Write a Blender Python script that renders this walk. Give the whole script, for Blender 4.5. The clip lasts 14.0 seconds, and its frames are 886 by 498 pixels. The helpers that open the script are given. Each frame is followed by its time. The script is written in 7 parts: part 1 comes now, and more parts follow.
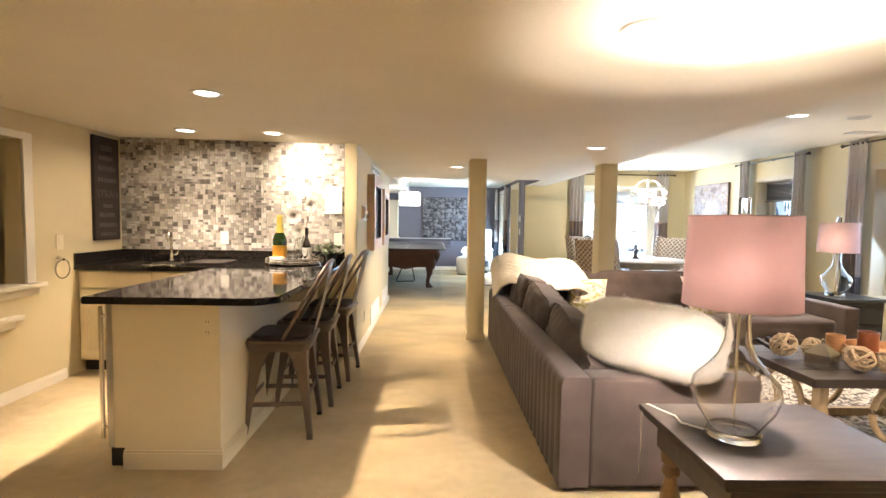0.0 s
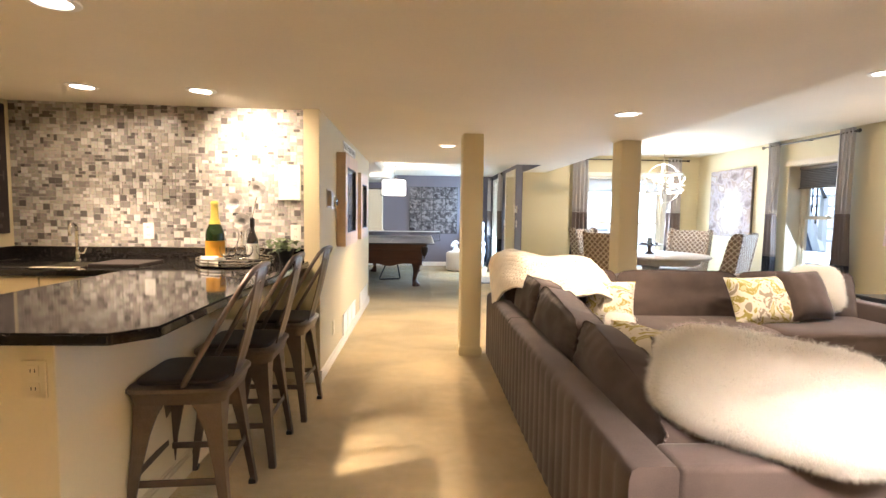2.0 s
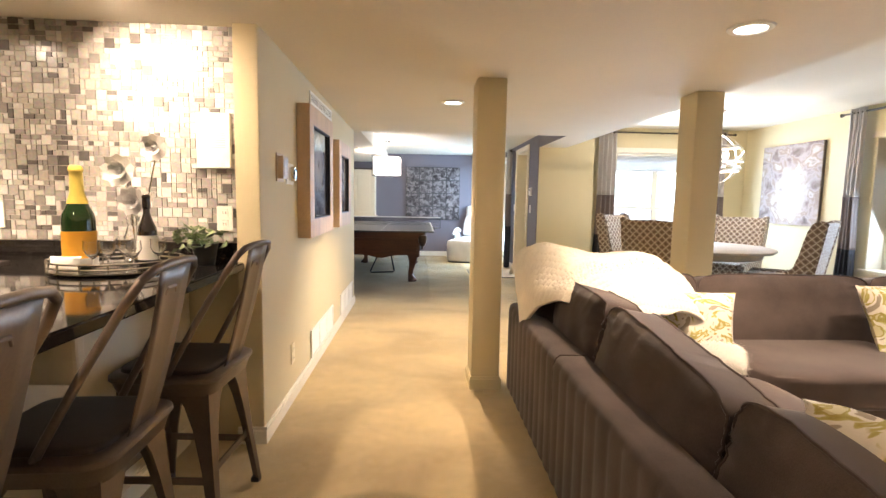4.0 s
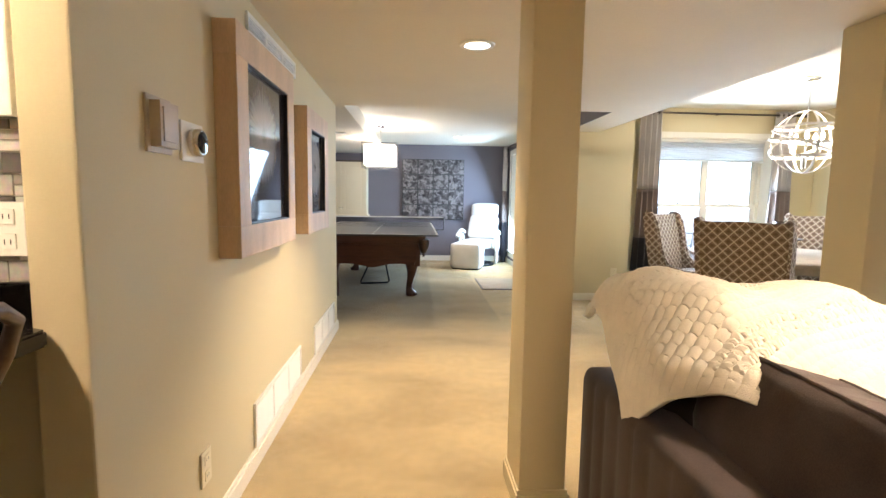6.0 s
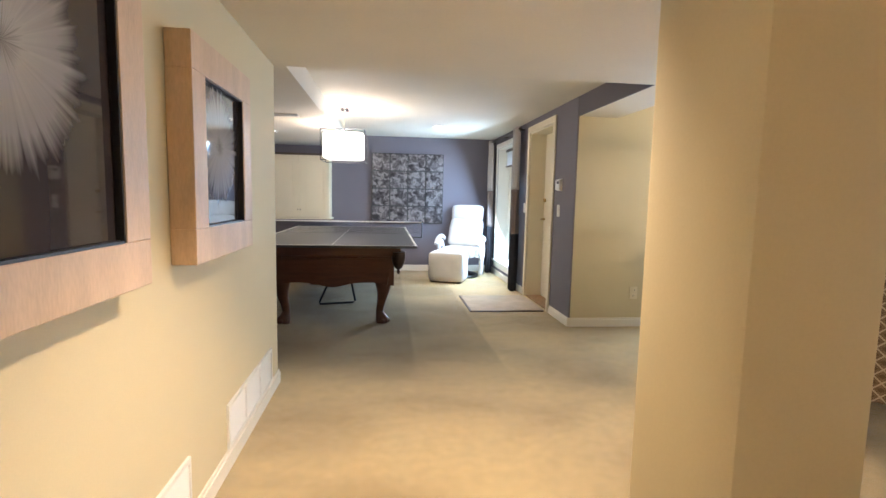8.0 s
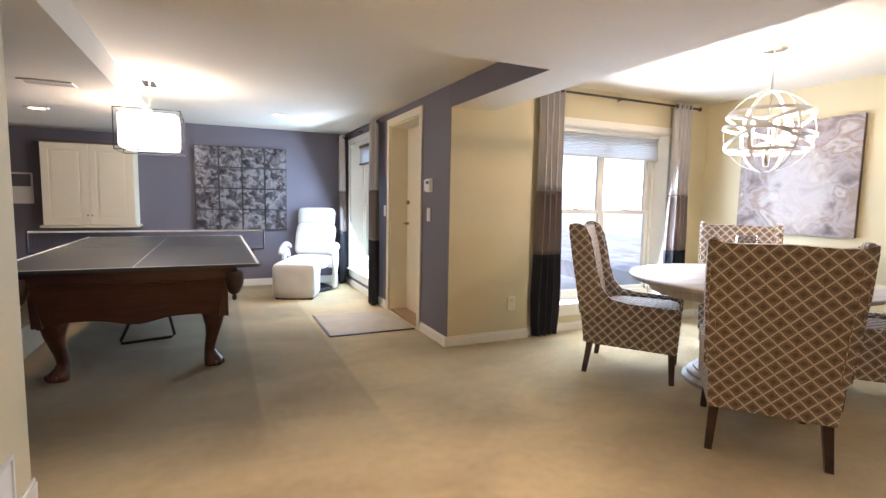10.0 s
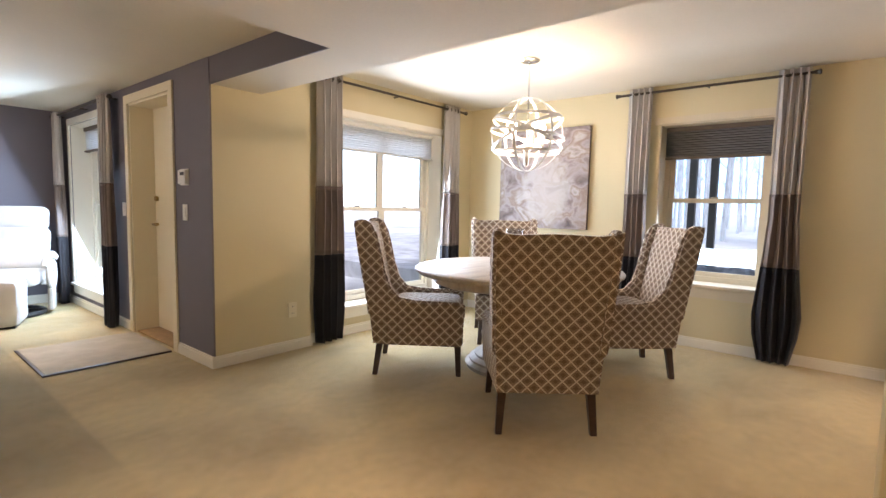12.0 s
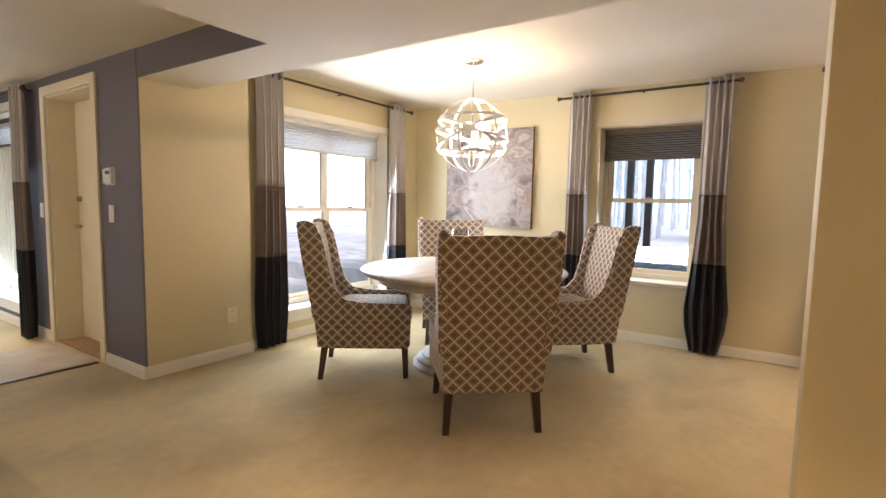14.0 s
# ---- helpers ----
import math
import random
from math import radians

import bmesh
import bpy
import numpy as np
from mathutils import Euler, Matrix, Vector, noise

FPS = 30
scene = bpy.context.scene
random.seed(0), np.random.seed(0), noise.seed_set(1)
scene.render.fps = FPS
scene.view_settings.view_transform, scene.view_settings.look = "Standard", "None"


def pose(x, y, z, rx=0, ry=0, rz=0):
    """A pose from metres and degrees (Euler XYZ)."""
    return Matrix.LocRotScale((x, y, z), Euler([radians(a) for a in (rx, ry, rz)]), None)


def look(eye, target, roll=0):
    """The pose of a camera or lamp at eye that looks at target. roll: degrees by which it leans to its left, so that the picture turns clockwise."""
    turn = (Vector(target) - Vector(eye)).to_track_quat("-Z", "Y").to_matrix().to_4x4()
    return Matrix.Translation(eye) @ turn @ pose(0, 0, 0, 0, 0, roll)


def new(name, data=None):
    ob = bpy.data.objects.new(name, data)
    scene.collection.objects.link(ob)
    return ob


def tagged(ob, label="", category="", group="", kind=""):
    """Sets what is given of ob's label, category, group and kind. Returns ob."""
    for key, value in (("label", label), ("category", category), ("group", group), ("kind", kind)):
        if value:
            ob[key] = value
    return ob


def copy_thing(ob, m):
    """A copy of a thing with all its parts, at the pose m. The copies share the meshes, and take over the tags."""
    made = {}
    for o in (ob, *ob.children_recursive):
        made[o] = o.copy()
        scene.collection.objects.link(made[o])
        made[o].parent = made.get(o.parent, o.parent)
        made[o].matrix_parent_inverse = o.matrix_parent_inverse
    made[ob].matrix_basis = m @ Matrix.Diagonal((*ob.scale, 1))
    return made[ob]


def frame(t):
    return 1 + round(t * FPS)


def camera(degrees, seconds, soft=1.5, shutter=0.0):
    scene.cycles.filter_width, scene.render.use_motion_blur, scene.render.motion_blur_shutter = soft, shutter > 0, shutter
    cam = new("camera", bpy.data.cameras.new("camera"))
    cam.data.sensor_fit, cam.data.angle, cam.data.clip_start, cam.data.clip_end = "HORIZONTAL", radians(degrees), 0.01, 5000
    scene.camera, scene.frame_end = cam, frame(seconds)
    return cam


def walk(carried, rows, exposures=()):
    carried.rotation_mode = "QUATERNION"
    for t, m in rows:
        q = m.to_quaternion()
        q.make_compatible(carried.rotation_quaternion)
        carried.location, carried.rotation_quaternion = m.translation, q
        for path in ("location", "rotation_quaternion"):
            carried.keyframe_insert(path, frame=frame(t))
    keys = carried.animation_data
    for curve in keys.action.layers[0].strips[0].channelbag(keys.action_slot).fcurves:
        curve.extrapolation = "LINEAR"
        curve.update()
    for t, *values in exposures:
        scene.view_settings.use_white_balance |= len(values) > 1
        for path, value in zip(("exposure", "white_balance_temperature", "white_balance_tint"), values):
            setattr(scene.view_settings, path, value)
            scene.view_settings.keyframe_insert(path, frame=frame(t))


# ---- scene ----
cam = camera(83.7, 14.0)
PATH = [
    (0, (0.09, -0.335, 1.326), (0.133, 1.661, 1.206), 0.9),
    (0.5, (0.079, -0.147, 1.312), (0.136, 1.848, 1.186), 0.9),
    (1, (0.069, 0.062, 1.305), (0.145, 2.057, 1.176), 0.8),
    (1.5, (0.103, 0.339, 1.304), (0.188, 2.333, 1.168), 0.8),
    (2, (0.128, 0.662, 1.285), (0.215, 2.655, 1.138), 0.8),
    (2.5, (0.158, 0.987, 1.264), (0.243, 2.978, 1.103), 0.8),
    (3, (0.156, 1.293, 1.258), (0.246, 3.284, 1.081), 0.9),
    (5.5, (0.094, 2.935, 1.203), (0.192, 4.92, 0.983), 1.1),
    (6, (0.078, 3.261, 1.205), (0.191, 5.247, 0.995), 0.9),
    (6.5, (0.068, 3.582, 1.209), (0.187, 5.567, 0.998), 1.1),
    (7, (0.065, 3.903, 1.221), (0.192, 5.887, 1.006), 1.0),
    (9.5, (0.056, 5.184, 1.192), (0.686, 7.073, 1.009), 1.4),
    (10, (0.075, 5.31, 1.228), (0.906, 7.119, 1.033), 1.1),
    (10.5, (0.109, 5.413, 1.213), (1.182, 7.09, 1.026), 1.2),
    (11, (0.135, 5.491, 1.192), (1.412, 7.02, 1.015), 1.3),
    (11.5, (0.164, 5.541, 1.186), (1.59, 6.933, 1.016), 1.2),
    (12, (0.193, 5.569, 1.183), (1.728, 6.84, 1.012), 1.2),
    (12.5, (0.214, 5.57, 1.179), (1.818, 6.753, 1.016), 1.2),
    (13, (0.213, 5.572, 1.193), (1.853, 6.705, 1.023), 1.1),
    (13.5, (0.217, 5.568, 1.195), (1.869, 6.683, 1.023), 1.2),
    (14, (0.218, 5.565, 1.2), (1.876, 6.67, 1.026), 1.1),
]
EXPOSURES = [(0, 0.60, 5950, 14), (3, 0.58, 6150, 19), (5.5, 0.38, 6250, 17), (7, 0.26, 6150, 16), (9.5, 0.22, 6250, 25), (11, -0.10, 6500, 25), (14, -0.08, 7150, 25)]
walk(cam, [(t, look(eye, target, roll)) for t, eye, target, roll in PATH], EXPOSURES)

# ---- plan (metres) ----
SOFFIT, DINING, GAME = 1.98, 2.29, 2.16       # ceiling heights
WEST, EAST, SOUTH = -2.85, 4.89, -3.0         # inner faces of the big room
BARWALL, HALLX, HALLEND = 4.41, -0.622, 7.70  # bar wall, hall wall face and its end
WINWALL, PIERX, FAR = 9.06, 1.81, 12.60       # dining window wall, game room east wall, purple wall
EDGE = 2.20                                   # soffit edge along the sofa room


def soffit_z(x, y):
    """Underside of the lowered ceiling: it rises a little over the bar and is level past the columns and along the hall."""
    rise = 0.036 * min(max(0.45 - x, 0.0), 1.07) + 0.012 * max(0.0, -0.62 - x)
    return SOFFIT + rise * min(1.0, max(0.0, (7.2 - y) / 2.7))



# ---- world, sun ----
world = bpy.data.worlds.new("sky")
scene.world = world
world.use_nodes = True
wn = world.node_tree.nodes
sky = wn.new("ShaderNodeTexSky")
sky.sky_type, sky.sun_disc = "NISHITA", False
sky.sun_elevation, sky.sun_rotation = radians(52), radians(212)
sky.air_density, sky.dust_density = 1.0, 3.0
wn["Background"].inputs["Strength"].default_value = 0.10
world.node_tree.links.new(sky.outputs[0], wn["Background"].inputs[0])
sun = new("sun", bpy.data.lights.new("sun", "SUN"))
sun.data.energy, sun.data.angle, sun.data.color = 2.6, radians(14), (0.9, 0.97, 1.0)
sun.matrix_world = look((-12, -16, 35), (3, 8, 0))


def lamp(name, kind, where, target, watts, colour, size=0.1, size_y=0.0, spread=180):
    li = bpy.data.lights.new(name, kind)
    li.energy, li.color = watts, colour
    if kind == "AREA":
        li.shape = "RECTANGLE" if size_y else "DISK"
        li.size = size
        if size_y:
            li.size_y = size_y
        li.spread = radians(spread)
    elif kind == "SPOT":
        li.spot_size, li.spot_blend, li.shadow_soft_size = radians(spread), 0.6, size
    else:
        li.shadow_soft_size = size
    ob = new(name, li)
    ob.matrix_world = look(where, target)
    return ob


SOFTWARM = (1.0, 0.85, 0.66)
WARM, DAY = (1.0, 0.78, 0.52), (0.62, 0.82, 1.0)
# the last three cans are unseen, added as fill beside and behind the view
CANS = [(-1.21, 2.56, 330), (-1.98, 3.88, 125), (-1.26, 3.88, 80), (1.535, 4.06, 145), (0.385, 5.87, 185), (3.30, 4.02, 170),
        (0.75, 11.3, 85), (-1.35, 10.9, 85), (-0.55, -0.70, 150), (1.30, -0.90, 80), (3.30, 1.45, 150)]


def can_z(x, y):
    """Ceiling height over a recessed light."""
    return DINING if x > EDGE else soffit_z(x, y) if y < HALLEND else GAME if x > -0.55 else SOFFIT


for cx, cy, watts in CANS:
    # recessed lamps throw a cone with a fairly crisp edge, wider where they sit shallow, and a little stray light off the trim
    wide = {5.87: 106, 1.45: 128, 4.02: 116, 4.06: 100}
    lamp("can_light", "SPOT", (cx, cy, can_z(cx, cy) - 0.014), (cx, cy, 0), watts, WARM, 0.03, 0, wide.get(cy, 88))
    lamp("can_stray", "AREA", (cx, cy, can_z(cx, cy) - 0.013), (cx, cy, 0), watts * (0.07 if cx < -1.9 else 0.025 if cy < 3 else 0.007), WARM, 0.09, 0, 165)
# the can nearest the tiles is tipped towards the wall
lamp("wall_washer", "AREA", (-1.24, 3.88, can_z(-1.24, 3.88) - 0.016), (-1.05, BARWALL, 1.62), 10, WARM, 0.08, 0, 95)
lamp("sky_window_dining", "AREA", (3.68, WINWALL - 0.02, 1.1), (3.6, 5, 0.4), 88, DAY, 1.3, 1.6)
lamp("sky_window_east", "AREA", (EAST - 0.02, 6.53, 1.27), (2.6, 6.5, 0.0), 18, DAY, 0.8, 1.3)
lamp("sky_window_sofa", "AREA", (EAST - 0.02, 4.5, 1.27), (3, 4.5, 0.0), 9, DAY, 0.9, 1.3)
lamp("sky_window_game", "AREA", (PIERX - 0.02, 11.7, 1.15), (-1, 11.2, 0.0), 84, (0.50, 0.76, 1.0), 1.1, 1.7)
for by, bz, watts in ((1.36, 1.095, 52), (1.25, 1.19, 34)):
    lamp("table_lamp_bulb", "POINT", (1.13, by, bz), (1.13, by, 0), watts, SOFTWARM, 0.03)
lamp("far_lamp_bulb", "POINT", (4.26, 4.66, 1.165), (4.26, 4.66, 0), 16, SOFTWARM, 0.07)
for k in range(5):
    a = k * math.tau / 5 + 0.3
    lamp("chandelier_bulb", "POINT", (3.505 + 0.12 * math.cos(a), 7.51 + 0.12 * math.sin(a), 1.775), (3.505, 7.51, 0), 8.0, (1.0, 0.82, 0.58), 0.014)
lamp("game_pendant_bulb", "POINT", (-0.40, 10.12, 1.80), (-0.4, 10.12, 0), 44, (1.0, 0.88, 0.72), 0.06)


# ---- materials ----
def mat(name, colour, rough=0.6, metal=0.0, vary=0.12, scale=6.0, fine=120.0, bump=0.1, depth=0.002, sheen=0.0, spec=0.5, trans=0.0, coat=0.0, rand=0.0, stretch=(1, 1, 1)):
    """Colour varied at two scales, fine relief, optional tint from object to object."""
    m = bpy.data.materials.new(name)
    m.use_nodes = True
    t = m.node_tree
    b = t.nodes["Principled BSDF"]
    b.inputs["Roughness"].default_value, b.inputs["Metallic"].default_value = rough, metal
    b.inputs["Sheen Weight"].default_value, b.inputs["Specular IOR Level"].default_value = sheen, spec
    b.inputs["Sheen Roughness"].default_value = 0.4
    b.inputs["Transmission Weight"].default_value, b.inputs["Coat Weight"].default_value = trans, coat
    co = t.nodes.new("ShaderNodeTexCoord")
    mp = t.nodes.new("ShaderNodeMapping")
    mp.inputs["Scale"].default_value = stretch
    t.links.new(co.outputs["Object"], mp.inputs[0])
    big, small = t.nodes.new("ShaderNodeTexNoise"), t.nodes.new("ShaderNodeTexNoise")
    big.inputs["Scale"].default_value, small.inputs["Scale"].default_value = scale, fine
    big.inputs["Detail"].default_value = 5
    t.links.new(mp.outputs[0], big.inputs["Vector"])
    t.links.new(mp.outputs[0], small.inputs["Vector"])
    add = t.nodes.new("ShaderNodeMath")
    add.operation = "MULTIPLY_ADD"
    t.links.new(small.outputs[0], add.inputs[0])
    add.inputs[1].default_value = 0.5
    t.links.new(big.outputs[0], add.inputs[2])
    rng = t.nodes.new("ShaderNodeMapRange")
    rng.inputs["From Min"].default_value, rng.inputs["From Max"].default_value = 0.5, 1.0
    rng.inputs["To Min"].default_value, rng.inputs["To Max"].default_value = 1 - vary, 1 + vary
    t.links.new(add.outputs[0], rng.inputs[0])
    hsv = t.nodes.new("ShaderNodeHueSaturation")
    hsv.inputs["Color"].default_value = (*colour, 1)
    if rand:
        info = t.nodes.new("ShaderNodeObjectInfo")
        r2 = t.nodes.new("ShaderNodeMapRange")
        r2.inputs["To Min"].default_value, r2.inputs["To Max"].default_value = 1 - rand, 1 + rand
        t.links.new(info.outputs["Random"], r2.inputs[0])
        mul = t.nodes.new("ShaderNodeMath")
        mul.operation = "MULTIPLY"
        t.links.new(rng.outputs[0], mul.inputs[0])
        t.links.new(r2.outputs[0], mul.inputs[1])
        t.links.new(mul.outputs[0], hsv.inputs["Value"])
    else:
        t.links.new(rng.outputs[0], hsv.inputs["Value"])
    t.links.new(hsv.outputs[0], b.inputs["Base Color"])
    if bump:
        bp = t.nodes.new("ShaderNodeBump")
        bp.inputs["Strength"].default_value, bp.inputs["Distance"].default_value = bump, depth
        t.links.new(small.outputs[0], bp.inputs["Height"])
        t.links.new(bp.outputs[0], b.inputs["Normal"])
    return m


def glow(name, colour, strength):
    m = bpy.data.materials.new(name)
    m.use_nodes = True
    b = m.node_tree.nodes["Principled BSDF"]
    b.inputs["Base Color"].default_value = (*colour, 1)
    b.inputs["Emission Color"].default_value, b.inputs["Emission Strength"].default_value = (*colour, 1), strength
    return m


def glassy(name, colour=(1, 1, 1), rough=0.0, ior=1.45):
    m = bpy.data.materials.new(name)
    m.use_nodes = True
    b = m.node_tree.nodes["Principled BSDF"]
    b.inputs["Base Color"].default_value, b.inputs["Roughness"].default_value = (*colour, 1), rough
    b.inputs["Transmission Weight"].default_value, b.inputs["IOR"].default_value = 1.0, ior
    return m


def chain(m):
    t = m.node_tree
    return t, t.nodes["Principled BSDF"]


def math_node(t, op, a, b=None):
    n = t.nodes.new("ShaderNodeMath")
    n.operation = op
    for k, v in ((0, a), (1, b)):
        if v is None:
            continue
        if isinstance(v, (int, float)):
            n.inputs[k].default_value = v
        else:
            t.links.new(v, n.inputs[k])
    return n.outputs[0]


def ramp_node(t, fac, stops, mode="LINEAR"):
    n = t.nodes.new("ShaderNodeValToRGB")
    n.color_ramp.interpolation = mode
    els = n.color_ramp.elements
    els[0].position, els[0].color = stops[0][0], (*stops[0][1], 1)
    els[1].position, els[1].color = stops[-1][0], (*stops[-1][1], 1)
    for p, c in stops[1:-1]:
        els.new(p).color = (*c, 1)
    t.links.new(fac, n.inputs[0])
    return n.outputs[0]


M_WALL = mat("cream_wall_paint", (0.62, 0.535, 0.335), 0.75, vary=0.03, scale=1.5, fine=180, bump=0.15, depth=0.001)
M_PURPLE = mat("grey_violet_wall_paint", (0.148, 0.134, 0.155), 0.7, vary=0.04, scale=1.5, fine=180, bump=0.15, depth=0.001)
M_CEIL = mat("ceiling_paint", (0.71, 0.65, 0.535), 0.85, vary=0.03, scale=2, fine=60, bump=0.35, depth=0.003)
M_TRIM = mat("white_trim_paint", (0.78, 0.74, 0.64), 0.4, vary=0.03, scale=3, fine=90, bump=0.05)
M_CARPET = mat("beige_carpet", (0.54, 0.418, 0.222), 0.95, vary=0.09, scale=16, fine=260, bump=1.0, depth=0.008, sheen=0.3, spec=0.1)
t_, b_ = chain(M_CARPET)
co_ = t_.nodes.new("ShaderNodeTexCoord")
mp_ = t_.nodes.new("ShaderNodeMapping")
mp_.inputs["Scale"].default_value, mp_.inputs["Rotation"].default_value = (1.0, 1.5, 1), (0, 0, 0.6)
nz_ = t_.nodes.new("ShaderNodeTexNoise")
nz_.inputs["Scale"].default_value, nz_.inputs["Detail"].default_value, nz_.inputs["Distortion"].default_value = 1.1, 4, 0.3
t_.links.new(co_.outputs["Object"], mp_.inputs[0])
t_.links.new(mp_.outputs[0], nz_.inputs["Vector"])
sx_ = t_.nodes.new("ShaderNodeSeparateXYZ")
t_.links.new(co_.outputs["Object"], sx_.inputs[0])


def soft_step(v, lo, hi, a, b):
    n = t_.nodes.new("ShaderNodeMapRange")
    n.interpolation_type = "SMOOTHSTEP"
    for k, q in zip(("From Min", "From Max", "To Min", "To Max"), (lo, hi, a, b)):
        n.inputs[k].default_value = q
    t_.links.new(v, n.inputs[0])
    return n.outputs[0]


# strips where the carpet darkens in two straight steps, along the pool table
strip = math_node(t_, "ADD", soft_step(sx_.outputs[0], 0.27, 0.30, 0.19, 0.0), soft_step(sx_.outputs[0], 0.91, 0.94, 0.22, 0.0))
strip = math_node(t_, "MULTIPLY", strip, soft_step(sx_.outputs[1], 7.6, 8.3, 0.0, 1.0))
# factor on the carpet colour, lower inside the strips
streaked = math_node(t_, "SUBTRACT", 1.0, strip)
nap = ramp_node(t_, nz_.outputs[0], ((0.36, (0.80, 0.785, 0.75)), (0.48, (0.96, 0.96, 0.95)), (0.60, (1.12, 1.12, 1.09))))
mm_ = t_.nodes.new("ShaderNodeMix")
mm_.data_type, mm_.blend_type = "RGBA", "MULTIPLY"
mm_.inputs["Factor"].default_value = 1.0
t_.links.new(b_.inputs["Base Color"].links[0].from_socket, mm_.inputs["A"])
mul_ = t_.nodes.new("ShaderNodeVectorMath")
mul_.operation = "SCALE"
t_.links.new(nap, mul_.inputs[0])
t_.links.new(streaked, mul_.inputs["Scale"])
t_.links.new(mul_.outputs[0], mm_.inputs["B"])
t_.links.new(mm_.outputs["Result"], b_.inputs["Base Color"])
M_GRANITE = mat("black_granite", (0.014, 0.012, 0.011), 0.06, vary=0.5, scale=60, fine=300, bump=0.0)
M_CABINET = mat("cream_cabinet_paint", (0.74, 0.66, 0.48), 0.45, vary=0.03, scale=3, fine=80, bump=0.06)
M_STEEL = mat("gunmetal_steel", (0.165, 0.132, 0.112), 0.40, 0.85, vary=0.16, scale=9, fine=160, bump=0.06)
M_CHROME = mat("brushed_chrome", (0.72, 0.70, 0.66), 0.18, 1.0, vary=0.05, bump=0.02)
M_VELVET = mat("taupe_velvet", (0.078, 0.058, 0.051), 0.85, vary=0.34, scale=4, fine=300, bump=0.25, depth=0.002, sheen=0.26, spec=0.2)
M_DARKWOOD = mat("dark_brown_wood", (0.05, 0.024, 0.014), 0.35, vary=0.35, scale=5, fine=40, bump=0.1, stretch=(1, 1, 6))
M_TABLEWOOD = mat("weathered_dark_wood", (0.040, 0.030, 0.025), 0.50, vary=0.4, scale=3, fine=40, bump=0.2, stretch=(2, 9, 2))
M_OAK = mat("worn_oak", (0.32, 0.20, 0.10), 0.5, vary=0.3, scale=4, fine=50, bump=0.2, stretch=(6, 6, 1))
M_MAHOGANY = mat("mahogany", (0.085, 0.030, 0.015), 0.3, vary=0.3, scale=4, fine=40, bump=0.08, stretch=(1, 6, 6))
M_MAPLE = mat("pale_maple_frame", (0.60, 0.43, 0.28), 0.5, vary=0.14, scale=3, fine=45, bump=0.12, stretch=(4, 4, 1))
M_GREYWASH = mat("grey_washed_wood", (0.42, 0.37, 0.31), 0.45, vary=0.2, scale=3, fine=40, bump=0.12, stretch=(1, 7, 1))
M_WHITE = mat("white_plastic", (0.78, 0.76, 0.70), 0.35, vary=0.03, bump=0.03)
M_LEATHER = mat("white_leather", (0.60, 0.575, 0.54), 0.4, vary=0.06, scale=7, fine=140, bump=0.25)
M_BLACK = mat("black_metal", (0.02, 0.02, 0.02), 0.35, vary=0.1, bump=0.03)
M_GLASS = glassy("clear_glass", ior=1.5)
M_PANE = glassy("window_glass", (0.96, 0.98, 1.0), 0.0, 1.02)
M_PING = mat("dark_grey_table_top", (0.05, 0.05, 0.052), 0.35, vary=0.1, bump=0.03)
M_CAN = glow("lit_lamp_lens", (1.0, 0.90, 0.72), 9.0)
M_BULB = glow("lit_bulb", (1.0, 0.93, 0.80), 30.0)
M_BAND1 = mat("silver_grey_curtain", (0.46, 0.425, 0.395), 0.55, vary=0.08, scale=5, fine=250, bump=0.15, sheen=0.3)
M_BAND2 = mat("taupe_curtain", (0.19, 0.145, 0.125), 0.6, vary=0.08, scale=5, fine=250, bump=0.15, sheen=0.3)
M_BAND3 = mat("black_curtain", (0.012, 0.011, 0.016), 0.7, vary=0.2, scale=5, fine=250, bump=0.15, sheen=0.2)
M_SKYPANEL = glow("bright_distance", (0.74, 0.90, 1.0), 2.4)
# glowing backdrop; the blue haze of the distance is put into its colour
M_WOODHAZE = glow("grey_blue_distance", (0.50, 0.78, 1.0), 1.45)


# ---- mesh helpers ----
def box(bm, x0, x1, y0, y1, z0, z1, bev=0.0, seg=2):
    m = Matrix.LocRotScale(((x0 + x1) / 2, (y0 + y1) / 2, (z0 + z1) / 2), None, (abs(x1 - x0), abs(y1 - y0), abs(z1 - z0)))
    r = bmesh.ops.create_cube(bm, size=1, matrix=m)
    if bev:
        es = list({e for v in r["verts"] for e in v.link_edges})
        bmesh.ops.bevel(bm, geom=es, offset=bev, segments=seg, affect="EDGES", profile=0.6)
    return bm


def tube(bm, pts, r, sides=10, closed=False):
    """A round bar along a line of points; r is one radius or one for each point."""
    pts = [Vector(p) for p in pts]
    rs = r if isinstance(r, (list, tuple)) else [r] * len(pts)
    rings, n = [], len(pts)
    up = Vector((0, 0, 1))
    for i, p in enumerate(pts):
        a = pts[(i - 1) % n] if closed or i else p
        b = pts[(i + 1) % n] if closed or i < n - 1 else p
        d = (b - a).normalized()
        s = d.cross(up)
        if s.length < 0.05:
            s = d.cross(Vector((1, 0, 0)))
        s.normalize()
        w = s.cross(d)
        rings.append([bm.verts.new(p + rs[i] * (math.cos(k * math.tau / sides) * s + math.sin(k * math.tau / sides) * w)) for k in range(sides)])
    for i in range(n if closed else n - 1):
        A, B = rings[i], rings[(i + 1) % n]
        for k in range(sides):
            bm.faces.new((A[k], A[(k + 1) % sides], B[(k + 1) % sides], B[k]))
    if not closed:
        bm.faces.new(rings[0][::-1])
        bm.faces.new(rings[-1])
    return bm


